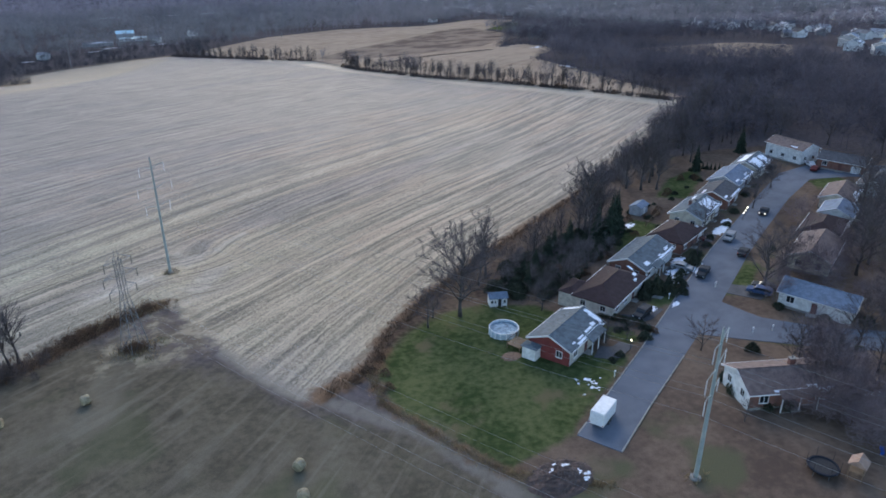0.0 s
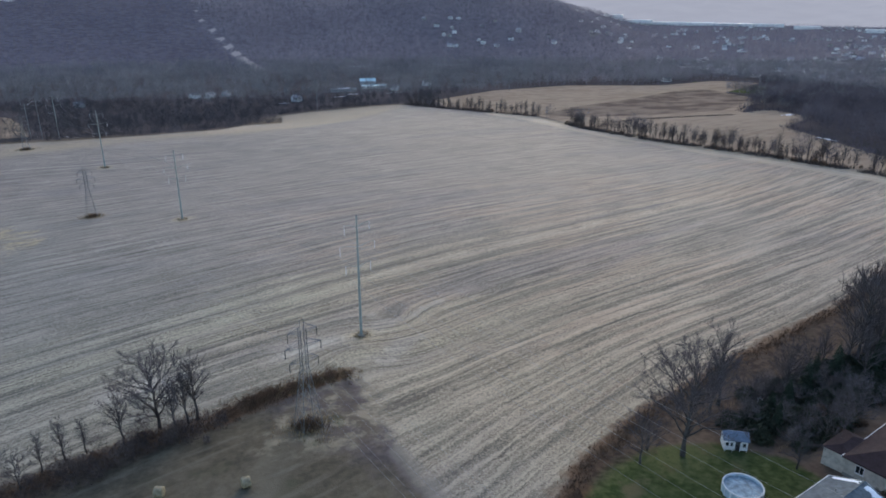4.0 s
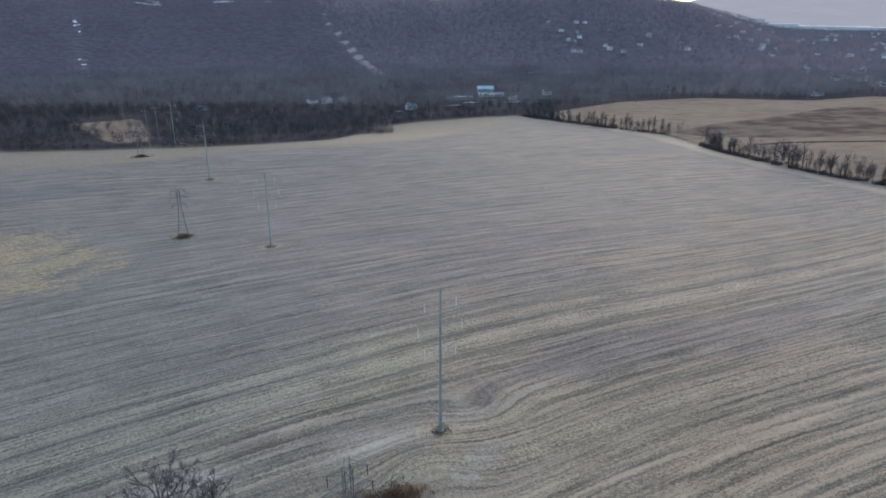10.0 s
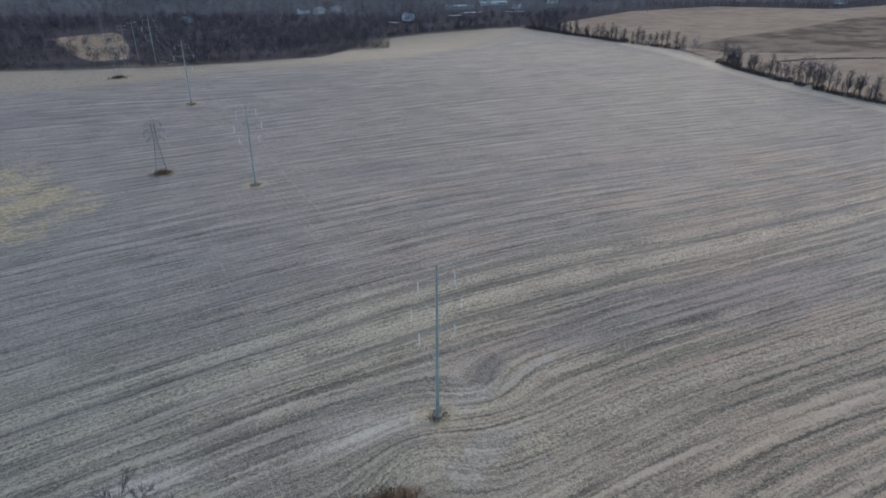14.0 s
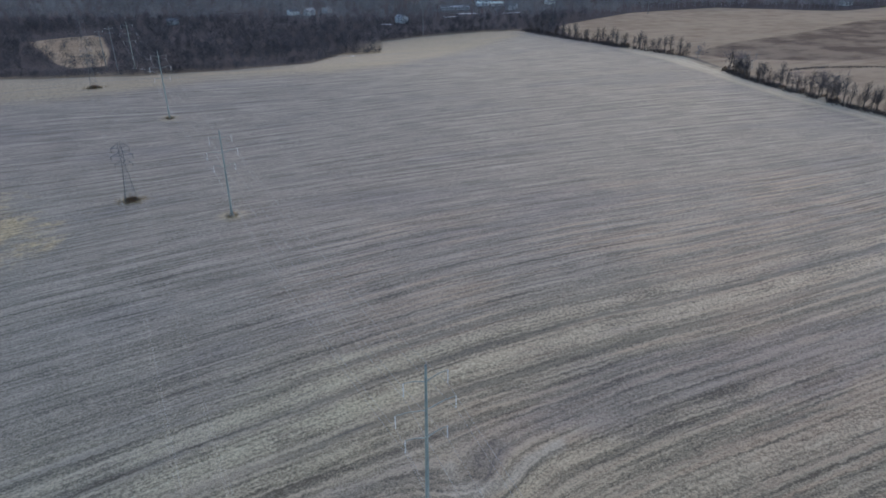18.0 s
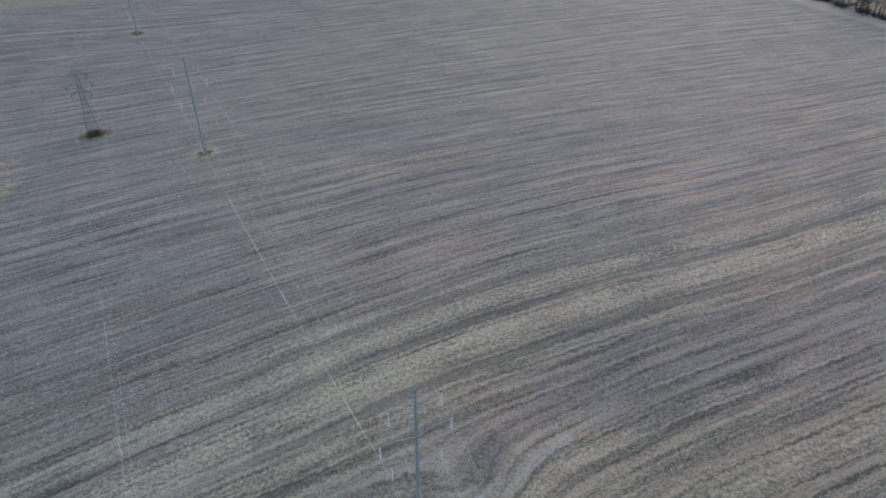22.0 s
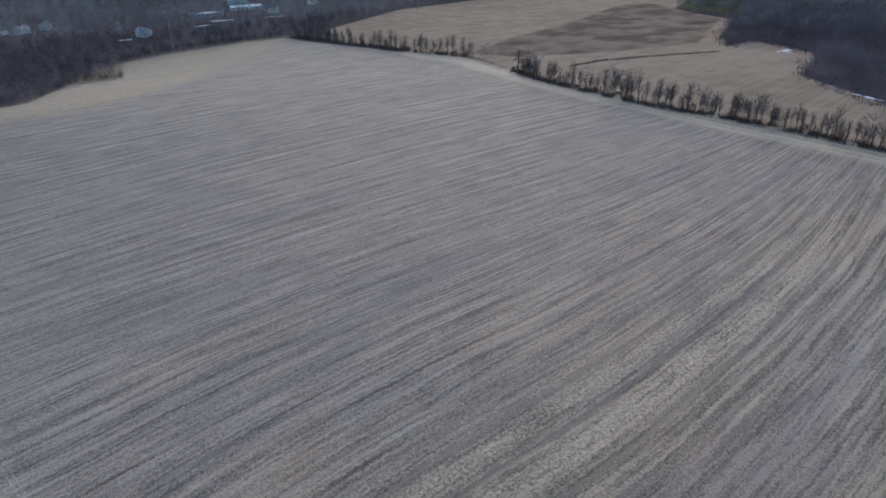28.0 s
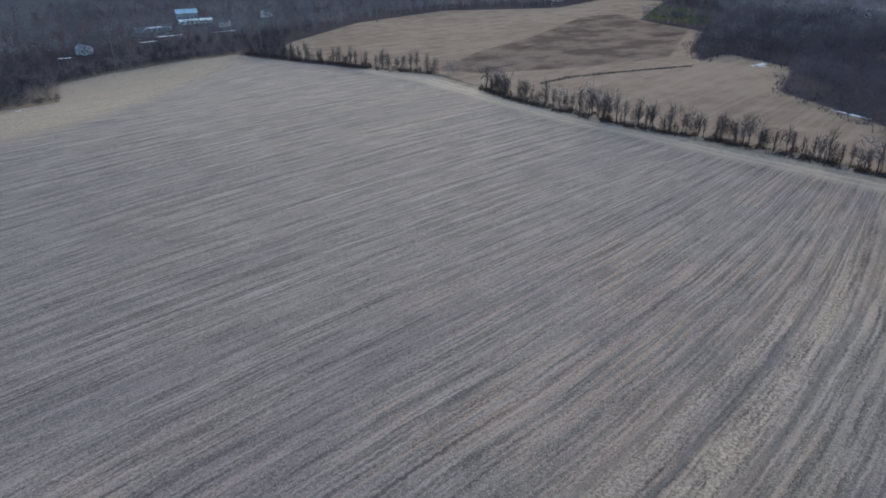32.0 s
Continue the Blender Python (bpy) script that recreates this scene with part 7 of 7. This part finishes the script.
# white garden shed
shed = thing("garden_shed", 54.2, 54.6, -20, "small white garden shed with a dark roof", "shed")
part("wall", Geo().add([(-1.7, -1.2, -0.6), (1.7, -1.2, -0.6), (1.7, 1.2, -0.6), (-1.7, 1.2, -0.6), (-1.7, -1.2, 1.9), (1.7, -1.2, 1.9), (1.7, 1.2, 1.9), (-1.7, 1.2, 1.9), (-1.7, 0, 2.6), (1.7, 0, 2.6)],
                       [(0, 1, 5, 4), (1, 2, 6, 9, 5), (2, 3, 7, 6), (3, 0, 4, 8, 7), (3, 2, 1, 0)]), M_WHITE, shed)
for s in (-1, 1):
    q = [(-1.95, s * 1.45, 1.76), (1.95, s * 1.45, 1.76), (1.95, 0, 2.6), (-1.95, 0, 2.6)]
    part("roof", Geo().add(q + [(a_, b_, c_ + 0.1) for a_, b_, c_ in q], [(3, 2, 1, 0), (4, 5, 6, 7), (0, 1, 5, 4), (1, 2, 6, 5), (2, 3, 7, 6), (3, 0, 4, 7)]), R_SLATE, shed)
part("door", Geo().box(-0.05, 0.75, -1.25, -1.2, 0.0, 1.75), M_RUBBER, shed)
for wx in (-1.25, -0.55, 1.25):
    w_ = part("window", Geo().box(wx - 0.28, wx + 0.28, -1.26, -1.2, 0.7, 1.45), M_WHITE, shed)
    part("pane", Geo().box(wx - 0.22, wx + 0.22, -1.275, -1.262, 0.76, 1.39), M_GLASS, w_)
for px_ in (-1.6, -0.5, 0.6, 1.6):
    part("post", Geo().box(px_ - 0.05, px_ + 0.05, -1.6, -1.5, -0.3, 1.72), M_WHITE, shed)
shed2 = thing("garden_shed", 113.2, 79.0, 25, "grey garden shed with a shallow roof behind the houses", "shed")
part("wall", Geo().box(-2.4, 2.4, -1.6, 1.6, -0.6, 2.2), W_GREY, shed2)
for s in (-1, 1):
    q = [(-2.6, s * 1.85, 2.1), (2.6, s * 1.85, 2.1), (2.6, 0, 2.9), (-2.6, 0, 2.9)]
    part("roof", Geo().add(q + [(a_, b_, c_ + 0.1) for a_, b_, c_ in q], [(3, 2, 1, 0), (4, 5, 6, 7), (0, 1, 5, 4), (1, 2, 6, 5), (2, 3, 7, 6), (3, 0, 4, 7)]), R_SLATE, shed2)
for s in (-1, 1):
    part("gable", Geo().add([(s * 2.4, -1.6, 2.2), (s * 2.4, 1.6, 2.2), (s * 2.4, 0, 2.88), (s * 2.35, -1.6, 2.2), (s * 2.35, 1.6, 2.2), (s * 2.35, 0, 2.88)], [(0, 1, 2), (3, 4, 5), (0, 1, 4, 3), (1, 2, 5, 4), (2, 0, 3, 5)]), W_GREY, shed2)
part("door", Geo().box(-0.7, 0.7, -1.66, -1.6, 0, 1.9), M_WHITE, shed2)


def wheel(parent, x, y, r, w):
    v = part("wheel", Geo().add([], []).rod((x, y - w / 2, r), (x, y + w / 2, r), r, n=16), M_RUBBER, parent)
    part("rim", Geo().rod((x, y - w / 2 - 0.015, r), (x, y + w / 2 + 0.015, r), r * 0.58, n=12), M_GALV, v)
    return v


# enclosed white box trailer at the end of the street
tr = thing("box_trailer", 47.6, 14.6, 27, "white enclosed box trailer parked at the street's end", "trailer", z=z_at(47.6, 14.6) + 0.06)
part("body", Geo().box(-2.3, 2.3, -1.1, 1.1, 0.45, 2.65), M_WHITE, tr, bevel=0.06)
part("roof_cap", Geo().box(-2.22, 2.22, -1.02, 1.02, 2.652, 2.71), M_WHITE, tr)
for wx in (-0.45, 0.45):
    for s in (-1, 1):
        wheel(tr, wx, s * 1.15, 0.34, 0.2)
for s in (-1, 1):
    part("rear_door", Geo().box(-2.34, -2.302, s * 0.53 - 0.5, s * 0.53 + 0.5, 0.55, 2.5), M_WHITE, tr)
    part("tail_light", Geo().box(-2.345, -2.303, s * 1.0 - 0.05, s * 1.0 + 0.05, 0.6, 0.85), tone("red_lens", (0.35, 0.02, 0.02), 0.3), tr)
    part("trim_rail", Geo().box(-2.3, 2.3, s * 1.105 - 0.015, s * 1.105 + 0.015, 0.45, 0.6), M_GALV, tr)
part("drawbar", Geo().line([(2.3, -0.7, 0.5), (3.4, 0, 0.5), (2.3, 0.7, 0.5)], 0.05, 6), M_RUBBER, tr)
part("jack", Geo().rod((3.2, 0, 0.0), (3.2, 0, 1.0), 0.05, n=8), M_GALV, tr)


def car(x, y, turn, paint, label, kind="sedan", lights=False, z=None):
    ob = thing("car", x, y, turn, label, "car", "parked cars", z if z is not None else z_at(x, y) + 0.07)
    if kind == "pickup":
        L, lo = 5.4, [(-2.7, 0.45), (2.6, 0.45), (2.7, 0.75), (2.6, 1.05), (1.3, 1.15), (0.75, 1.8), (-0.6, 1.82), (-0.85, 1.15), (-2.7, 1.12)]
        glass = [(1.18, 1.2), (0.7, 1.72), (-0.55, 1.74), (-0.72, 1.2)]
    elif kind == "suv":
        L, lo = 4.7, [(-2.35, 0.4), (2.3, 0.4), (2.38, 0.7), (2.25, 1.0), (1.15, 1.1), (0.5, 1.7), (-2.0, 1.72), (-2.35, 1.05)]
        glass = [(1.02, 1.14), (0.45, 1.62), (-1.92, 1.64), (-2.18, 1.14)]
    else:
        L, lo = 4.6, [(-2.3, 0.35), (2.25, 0.35), (2.32, 0.6), (2.2, 0.85), (1.1, 0.95), (0.35, 1.42), (-1.1, 1.44), (-1.8, 1.0), (-2.28, 0.95)]
        glass = [(0.95, 0.98), (0.32, 1.36), (-1.05, 1.38), (-1.62, 1.0)]
    part("body", Geo().profile(lo, -0.9, 0.9), paint, ob, bevel=0.05)
    for s in (-1, 1):
        part("side_window", Geo().profile(glass, s * 0.905 - 0.008, s * 0.905 + 0.008), M_GLASS, ob)
    (ax, az), (bx, bz) = glass[0], glass[1]
    part("windscreen", Geo().add([(ax + 0.14, -0.74, az), (ax + 0.14, 0.74, az), (bx + 0.1, 0.66, bz), (bx + 0.1, -0.66, bz), (ax + 0.1, -0.74, az), (ax + 0.1, 0.74, az), (bx + 0.06, 0.66, bz), (bx + 0.06, -0.66, bz)],
                                 [(0, 1, 2, 3), (7, 6, 5, 4), (0, 1, 5, 4), (1, 2, 6, 5), (2, 3, 7, 6), (3, 0, 4, 7)]), M_GLASS, ob)
    for wx in (-L * 0.3, L * 0.3):
        for s in (-1, 1):
            wheel(ob, wx, s * 0.82, 0.34, 0.22)
    for s in (-1, 1):
        part("headlight", Geo().box(L / 2 - 0.06, L / 2 + 0.03, s * 0.66 - 0.16, s * 0.66 + 0.16, 0.62, 0.78), M_LAMP if lights else M_INSUL, ob)
        part("tail_light", Geo().box(-L / 2 - 0.03, -L / 2 + 0.05, s * 0.72 - 0.12, s * 0.72 + 0.12, 0.72, 0.92), tone("red_lens", (0.35, 0.02, 0.02), 0.3), ob)
    part("bumper", Geo().box(L / 2 - 0.05, L / 2 + 0.08, -0.85, 0.85, 0.36, 0.55), M_RUBBER, ob)
    if kind == "pickup":
        part("load_bed", Geo().box(-2.55, -0.95, -0.75, 0.75, 1.13, 1.16), M_RUBBER, ob)
    return ob


C_DARK = tone("dark_grey_paint", (0.03, 0.033, 0.037), 0.8)
C_SILVER = tone("silver_paint", (0.25, 0.255, 0.26), 0.8)
C_WHITE = tone("white_car_paint", (0.6, 0.6, 0.6), 0.8)
C_RED = tone("maroon_paint", (0.1, 0.02, 0.02), 0.8)
C_BLUE = tone("blue_paint", (0.04, 0.07, 0.15), 0.8)
car(97.9, 42.6, 209, C_DARK, "dark grey pickup truck parked at the kerb", "pickup")
car(117.8, 53.2, 207, C_SILVER, "silver estate car parked at the kerb", "suv")
car(113.6, 45.6, 27, C_DARK, "dark car parked at the street's edge")
car(74.6, 35.6, 200, C_DARK, "dark car dusted with snow in a driveway", "suv")
car(139.0, 60.8, 207, C_DARK, "dark car in the street with headlights on", "sedan", True)
car(173.5, 86.0, 20, C_DARK, "dark car before a snowy house", "suv")
car(186.0, 82.0, 60, C_WHITE, "white car on the turning place")
car(183.0, 78.0, 20, C_RED, "maroon car on the turning place")
car(111.5, 57.6, 300, C_RED, "maroon car in a driveway before the brick house")
car(100.3, 30.5, 120, C_BLUE, "blue car in the driveway of the long white house", "suv")
car(103.0, 31.5, 120, C_DARK, "dark car in the driveway of the long white house")
car(96.4, 47.0, 300, C_SILVER, "silver car beside old snow in a driveway")
for k, (cx_, cy_) in enumerate(((442, 224), (447, 230), (460, 242), (466, 218), (474, 222), (441, 212))):
    car(cx_, cy_, k * 40, (C_WHITE, C_SILVER, C_DARK)[k % 3], "car parked among the houses beyond the woods")


def trampoline(x, y, r, label):
    ob = thing("trampoline", x, y, 0, label, "trampoline")
    part("mat", Geo().turned([(r * 0.82, 0.86), (r * 0.82, 0.88)], 24), M_RUBBER, ob)
    part("pad", Geo().line([(r * 0.9 * math.cos(q), r * 0.9 * math.sin(q), 0.9) for q in np.linspace(0, 2 * math.pi, 29)], r * 0.09, 6), tone("blue_vinyl", (0.012, 0.015, 0.024), 0.8), ob)
    for i in range(6):
        q = 2 * math.pi * i / 6
        part("leg", Geo().rod((r * 0.9 * math.cos(q), r * 0.9 * math.sin(q), -0.1), (r * 0.9 * math.cos(q), r * 0.9 * math.sin(q), 0.9), 0.04, n=6), M_GALV, ob)
        part("net_pole", Geo().rod((r * 0.98 * math.cos(q), r * 0.98 * math.sin(q), 0.3), (r * 0.98 * math.cos(q), r * 0.98 * math.sin(q), 2.4), 0.03, n=6), M_RUBBER, ob)


trampoline(88.5, 65.6, 2.1, "round trampoline with a blue pad in a back garden")
trampoline(65.0, -8.2, 2.0, "round dark trampoline on brown grass")
pl = thing("play_tower", 67.6, -11.0, 20, "wooden play tower with a tan roof and a blue slide", "play tower")
for sx_ in (-0.8, 0.8):
    for sy_ in (-0.8, 0.8):
        part("post", Geo().box(sx_ - 0.06, sx_ + 0.06, sy_ - 0.06, sy_ + 0.06, -0.2, 2.6), tone("weathered_timber", (0.2, 0.14, 0.09), 0.9), pl)
part("deck", Geo().box(-0.9, 0.9, -0.9, 0.9, 1.2, 1.28), tone("weathered_timber", (0.2, 0.14, 0.09), 0.9), pl)
part("roof", Geo().add([(-1.1, -1.1, 2.4), (1.1, -1.1, 2.4), (1.1, 1.1, 2.4), (-1.1, 1.1, 2.4), (-1.1, 0, 3.3), (1.1, 0, 3.3)], [(0, 1, 5, 4), (2, 3, 4, 5), (1, 2, 5), (3, 0, 4), (3, 2, 1, 0)]), tone("tan_canvas", (0.3, 0.2, 0.15), 0.8), pl)
part("slide", Geo().add([(0.9, -0.3, 1.25), (0.9, 0.3, 1.25), (3.0, 0.3, 0.15), (3.0, -0.3, 0.15), (0.9, -0.3, 1.17), (0.9, 0.3, 1.17), (3.0, 0.3, 0.05), (3.0, -0.3, 0.05)], [(0, 1, 2, 3), (7, 6, 5, 4), (0, 3, 7, 4), (1, 5, 6, 2), (2, 6, 7, 3), (0, 4, 5, 1)]), tone("blue_plastic", (0.02, 0.07, 0.3), 0.35), pl)
for i in range(4):
    part("rung", Geo().box(-1.2 + i * 0.08, -1.1 + i * 0.08, -0.4, 0.4, 0.2 + i * 0.28, 0.26 + i * 0.28), tone("weathered_timber", (0.2, 0.14, 0.09), 0.9), pl)
bench = thing("blue_bench", 75.2, -9.7, 35, "bright blue plastic bench on brown grass", "bench")
part("seat", Geo().box(-0.8, 0.8, -0.25, 0.25, 0.4, 0.48), tone("blue_plastic", (0.02, 0.07, 0.3), 0.35), bench)
for sx_ in (-0.65, 0.65):
    part("leg", Geo().box(sx_ - 0.06, sx_ + 0.06, -0.22, 0.22, -0.1, 0.4), tone("blue_plastic", (0.02, 0.07, 0.3), 0.35), bench)

# heap of cut branches at the street's end
heap_v, heap_f = [], []
n_, m_ = 28, 9
rr = random.Random(31)
for j in range(m_):
    for i in range(n_):
        q, s = 2 * math.pi * i / n_, 1 - j / m_
        hx, hy = math.cos(q) * 5.0 * s, math.sin(q) * 3.5 * s
        heap_v.append((hx, hy, z_at(34.8 + hx, 7.6 + hy) - z_at(34.8, 7.6) + (1 - s ** 1.5) * 0.9 + rr.uniform(-0.12, 0.16) * (j > 0) - 0.05))
for j in range(m_ - 1):
    heap_f += [(j * n_ + i, j * n_ + (i + 1) % n_, (j + 1) * n_ + (i + 1) % n_, (j + 1) * n_ + i) for i in range(n_)]
heap_f.append(tuple(range((m_ - 1) * n_, m_ * n_)))
heap = thing("brush_heap", 34.8, 7.6, 0, "wide heap of dark cut branches and leaves", "brush heap")
part("mound", Geo().add(heap_v, heap_f), tone("dark_leaf_litter", (0.085, 0.06, 0.052), 0.95, contrast=0.5, scale=2.0), heap)
sticks = Geo()
for i in range(260):
    q, r_ = rr.uniform(0, 6.28), math.sqrt(rr.random())
    sx_, sy_, d_ = math.cos(q) * 4.6 * r_, math.sin(q) * 3.2 * r_, rr.uniform(0, 6.28)
    z0 = z_at(34.8 + sx_, 7.6 + sy_) - z_at(34.8, 7.6) + (1 - r_ ** 1.5) * 0.9 + 0.02
    ln = rr.uniform(0.5, 1.5)
    sticks.rod((sx_, sy_, z0), (sx_ + math.cos(d_) * ln, sy_ + math.sin(d_) * ln, z0 + rr.uniform(0.0, 0.5)), 0.04, 0.012, 4)
tagged(part("cut_wood", sticks, M_BARK, heap), kind="stuff")
for k, (dx, dy, da, db) in enumerate(((1.5, 1.2, 1.2, 0.7), (2.6, -0.6, 1.0, 0.7), (2.8, -2.0, 1.2, 0.5), (0.4, 2.0, 0.9, 0.5), (-0.8, 1.2, 0.7, 0.5), (3.4, -1.2, 0.8, 0.5))):
    g = torn_sheet(da, db, 500 + k, lambda px, py: z_at(34.8 + dx + px, 7.6 + dy + py) + (1 - min(1, math.hypot((dx + px) / 5, (dy + py) / 3.5)) ** 1.5) * 0.9 + 0.1 - z_at(34.8 + dx, 7.6 + dy), 0.3, False, 0.1)
    if g.f:
        solo("snow_patch", g, M_SNOW, 34.8 + dx, 7.6 + dy, 0, "clump of old snow on the brush heap", "snow", "snow patches")
# leaf heap beside the red-gabled house
solo("leaf_heap", Geo().add([(math.cos(2 * math.pi * i / 20) * 1.9 * s * (1 + 0.12 * math.sin(3 * i)), math.sin(2 * math.pi * i / 20) * 1.5 * s, h_) for s, h_ in ((1, -0.05), (0.8, 0.14), (0.4, 0.24)) for i in range(20)],
                           [(r * 20 + i, r * 20 + (i + 1) % 20, (r + 1) * 20 + (i + 1) % 20, (r + 1) * 20 + i) for r in (0, 1) for i in range(20)] + [tuple(range(40, 60))]),
     tone("tan_dead_leaves", (0.2, 0.125, 0.085), 0.95, contrast=0.35, scale=3), 45.8, 36.2, 0, "low round heap of tan dead leaves on the lawn", "leaf heap")


def post_lamp(x, y, label):
    ob = thing("lamp_post", x, y, 0, label, "lamp post", "garden lamp posts")
    part("post", Geo().rod((0, 0, -0.2), (0, 0, 1.7), 0.05, n=8), M_RUBBER, ob)
    part("lantern", Geo().turned([(0.05, 1.7), (0.1, 1.78), (0.1, 1.98), (0.03, 2.08)], 8), M_LAMP, ob, "glowing warm lantern")


for lx_, ly_ in ((64.6, 27.6), (141.2, 65.8), (131.0, 60.6), (133.0, 61.7), (135.0, 62.8)):
    post_lamp(lx_, ly_, "small lit lamp post beside a driveway")


def mailbox(x, y, turn):
    ob = thing("mailbox", x, y, turn, "pale mailbox on a post at the kerb", "mailbox", "mailboxes")
    part("post", Geo().box(-0.05, 0.05, -0.05, 0.05, -0.2, 1.0), M_WHITE, ob)
    part("box", Geo().profile([(-0.25, 1.0), (0.25, 1.0), (0.25, 1.18), (0.15, 1.27), (-0.15, 1.27), (-0.25, 1.18)], -0.1, 0.1), M_WHITE, ob)


for mx_, my_ in ((56.6, 22.4), (84.0, 38.2), (90.2, 19.4), (86.6, 20.6), (95.4, 37.0)):
    mailbox(mx_, my_, 27)


def rail_fence(name, pts, label, height=1.2, gap=2.4, mat=None):
    mat = mat or tone("weathered_timber", (0.2, 0.14, 0.09), 0.9)
    ob = thing(name, pts[0][0], pts[0][1], 0, label, "fence")
    ox, oy, oz = pts[0][0], pts[0][1], z_at(*pts[0])
    for (ax, ay), (bx, by) in zip(pts, pts[1:]):
        n = max(1, round(math.hypot(bx - ax, by - ay) / gap))
        for i in range(n + 1):
            t = i / n
            px, py = ax + (bx - ax) * t - ox, ay + (by - ay) * t - oy
            pz = z_at(px + ox, py + oy) - oz
            if i or (ax, ay) == tuple(pts[0]):
                part("post", Geo().box(px - 0.06, px + 0.06, py - 0.06, py + 0.06, pz - 0.3, pz + height), mat, ob)
            if i < n:
                qx, qy = ax + (bx - ax) * (i + 1) / n - ox, ay + (by - ay) * (i + 1) / n - oy
                qz = z_at(qx + ox, qy + oy) - oz
                for hh in (0.35, 0.7, 1.05):
                    part("rail", Geo().rod((px, py, pz + hh), (qx, qy, qz + hh), 0.05, n=4), mat, ob)


rail_fence("garden_fence", [(60, 51.5), (64, 53.5), (72, 58), (80, 62.5)], "weathered rail fence behind the gardens")
rail_fence("garden_fence", [(108, 70.5), (113, 73.2), (118, 76)], "weathered rail fence behind the cream house")
for k in range(9):
    conifer(2, 156.5 + k * 0.75, 99.2 - k * 0.95, 2.6, k * 40, "narrow dark arborvitae in a garden row")
# clipped hedge between the first two houses
for k in range(10):
    t_ = k / 9
    shrub(68.4 + 3.4 * t_, 39.6 - 6.6 * t_, 1.0, 1.35, label="dark clipped hedge plant between two houses")
# clutter on the back deck of the red-gabled house
deck = thing("deck", 48.6, 38.6, 25, "small weathered timber deck behind the house", "deck")
part("deck_floor", Geo().box(-1.6, 1.6, -1.4, 1.4, 0.75, 0.83), tone("weathered_timber", (0.2, 0.14, 0.09), 0.9), deck)
for sx_ in (-1.5, 1.5):
    for sy_ in (-1.3, 1.3):
        part("post", Geo().box(sx_ - 0.06, sx_ + 0.06, sy_ - 0.06, sy_ + 0.06, -0.4, 1.7), tone("weathered_timber", (0.2, 0.14, 0.09), 0.9), deck)
for sy_ in (-1.3, 1.3):
    part("rail", Geo().box(-1.5, 1.5, sy_ - 0.04, sy_ + 0.04, 1.6, 1.68), tone("weathered_timber", (0.2, 0.14, 0.09), 0.9), deck)
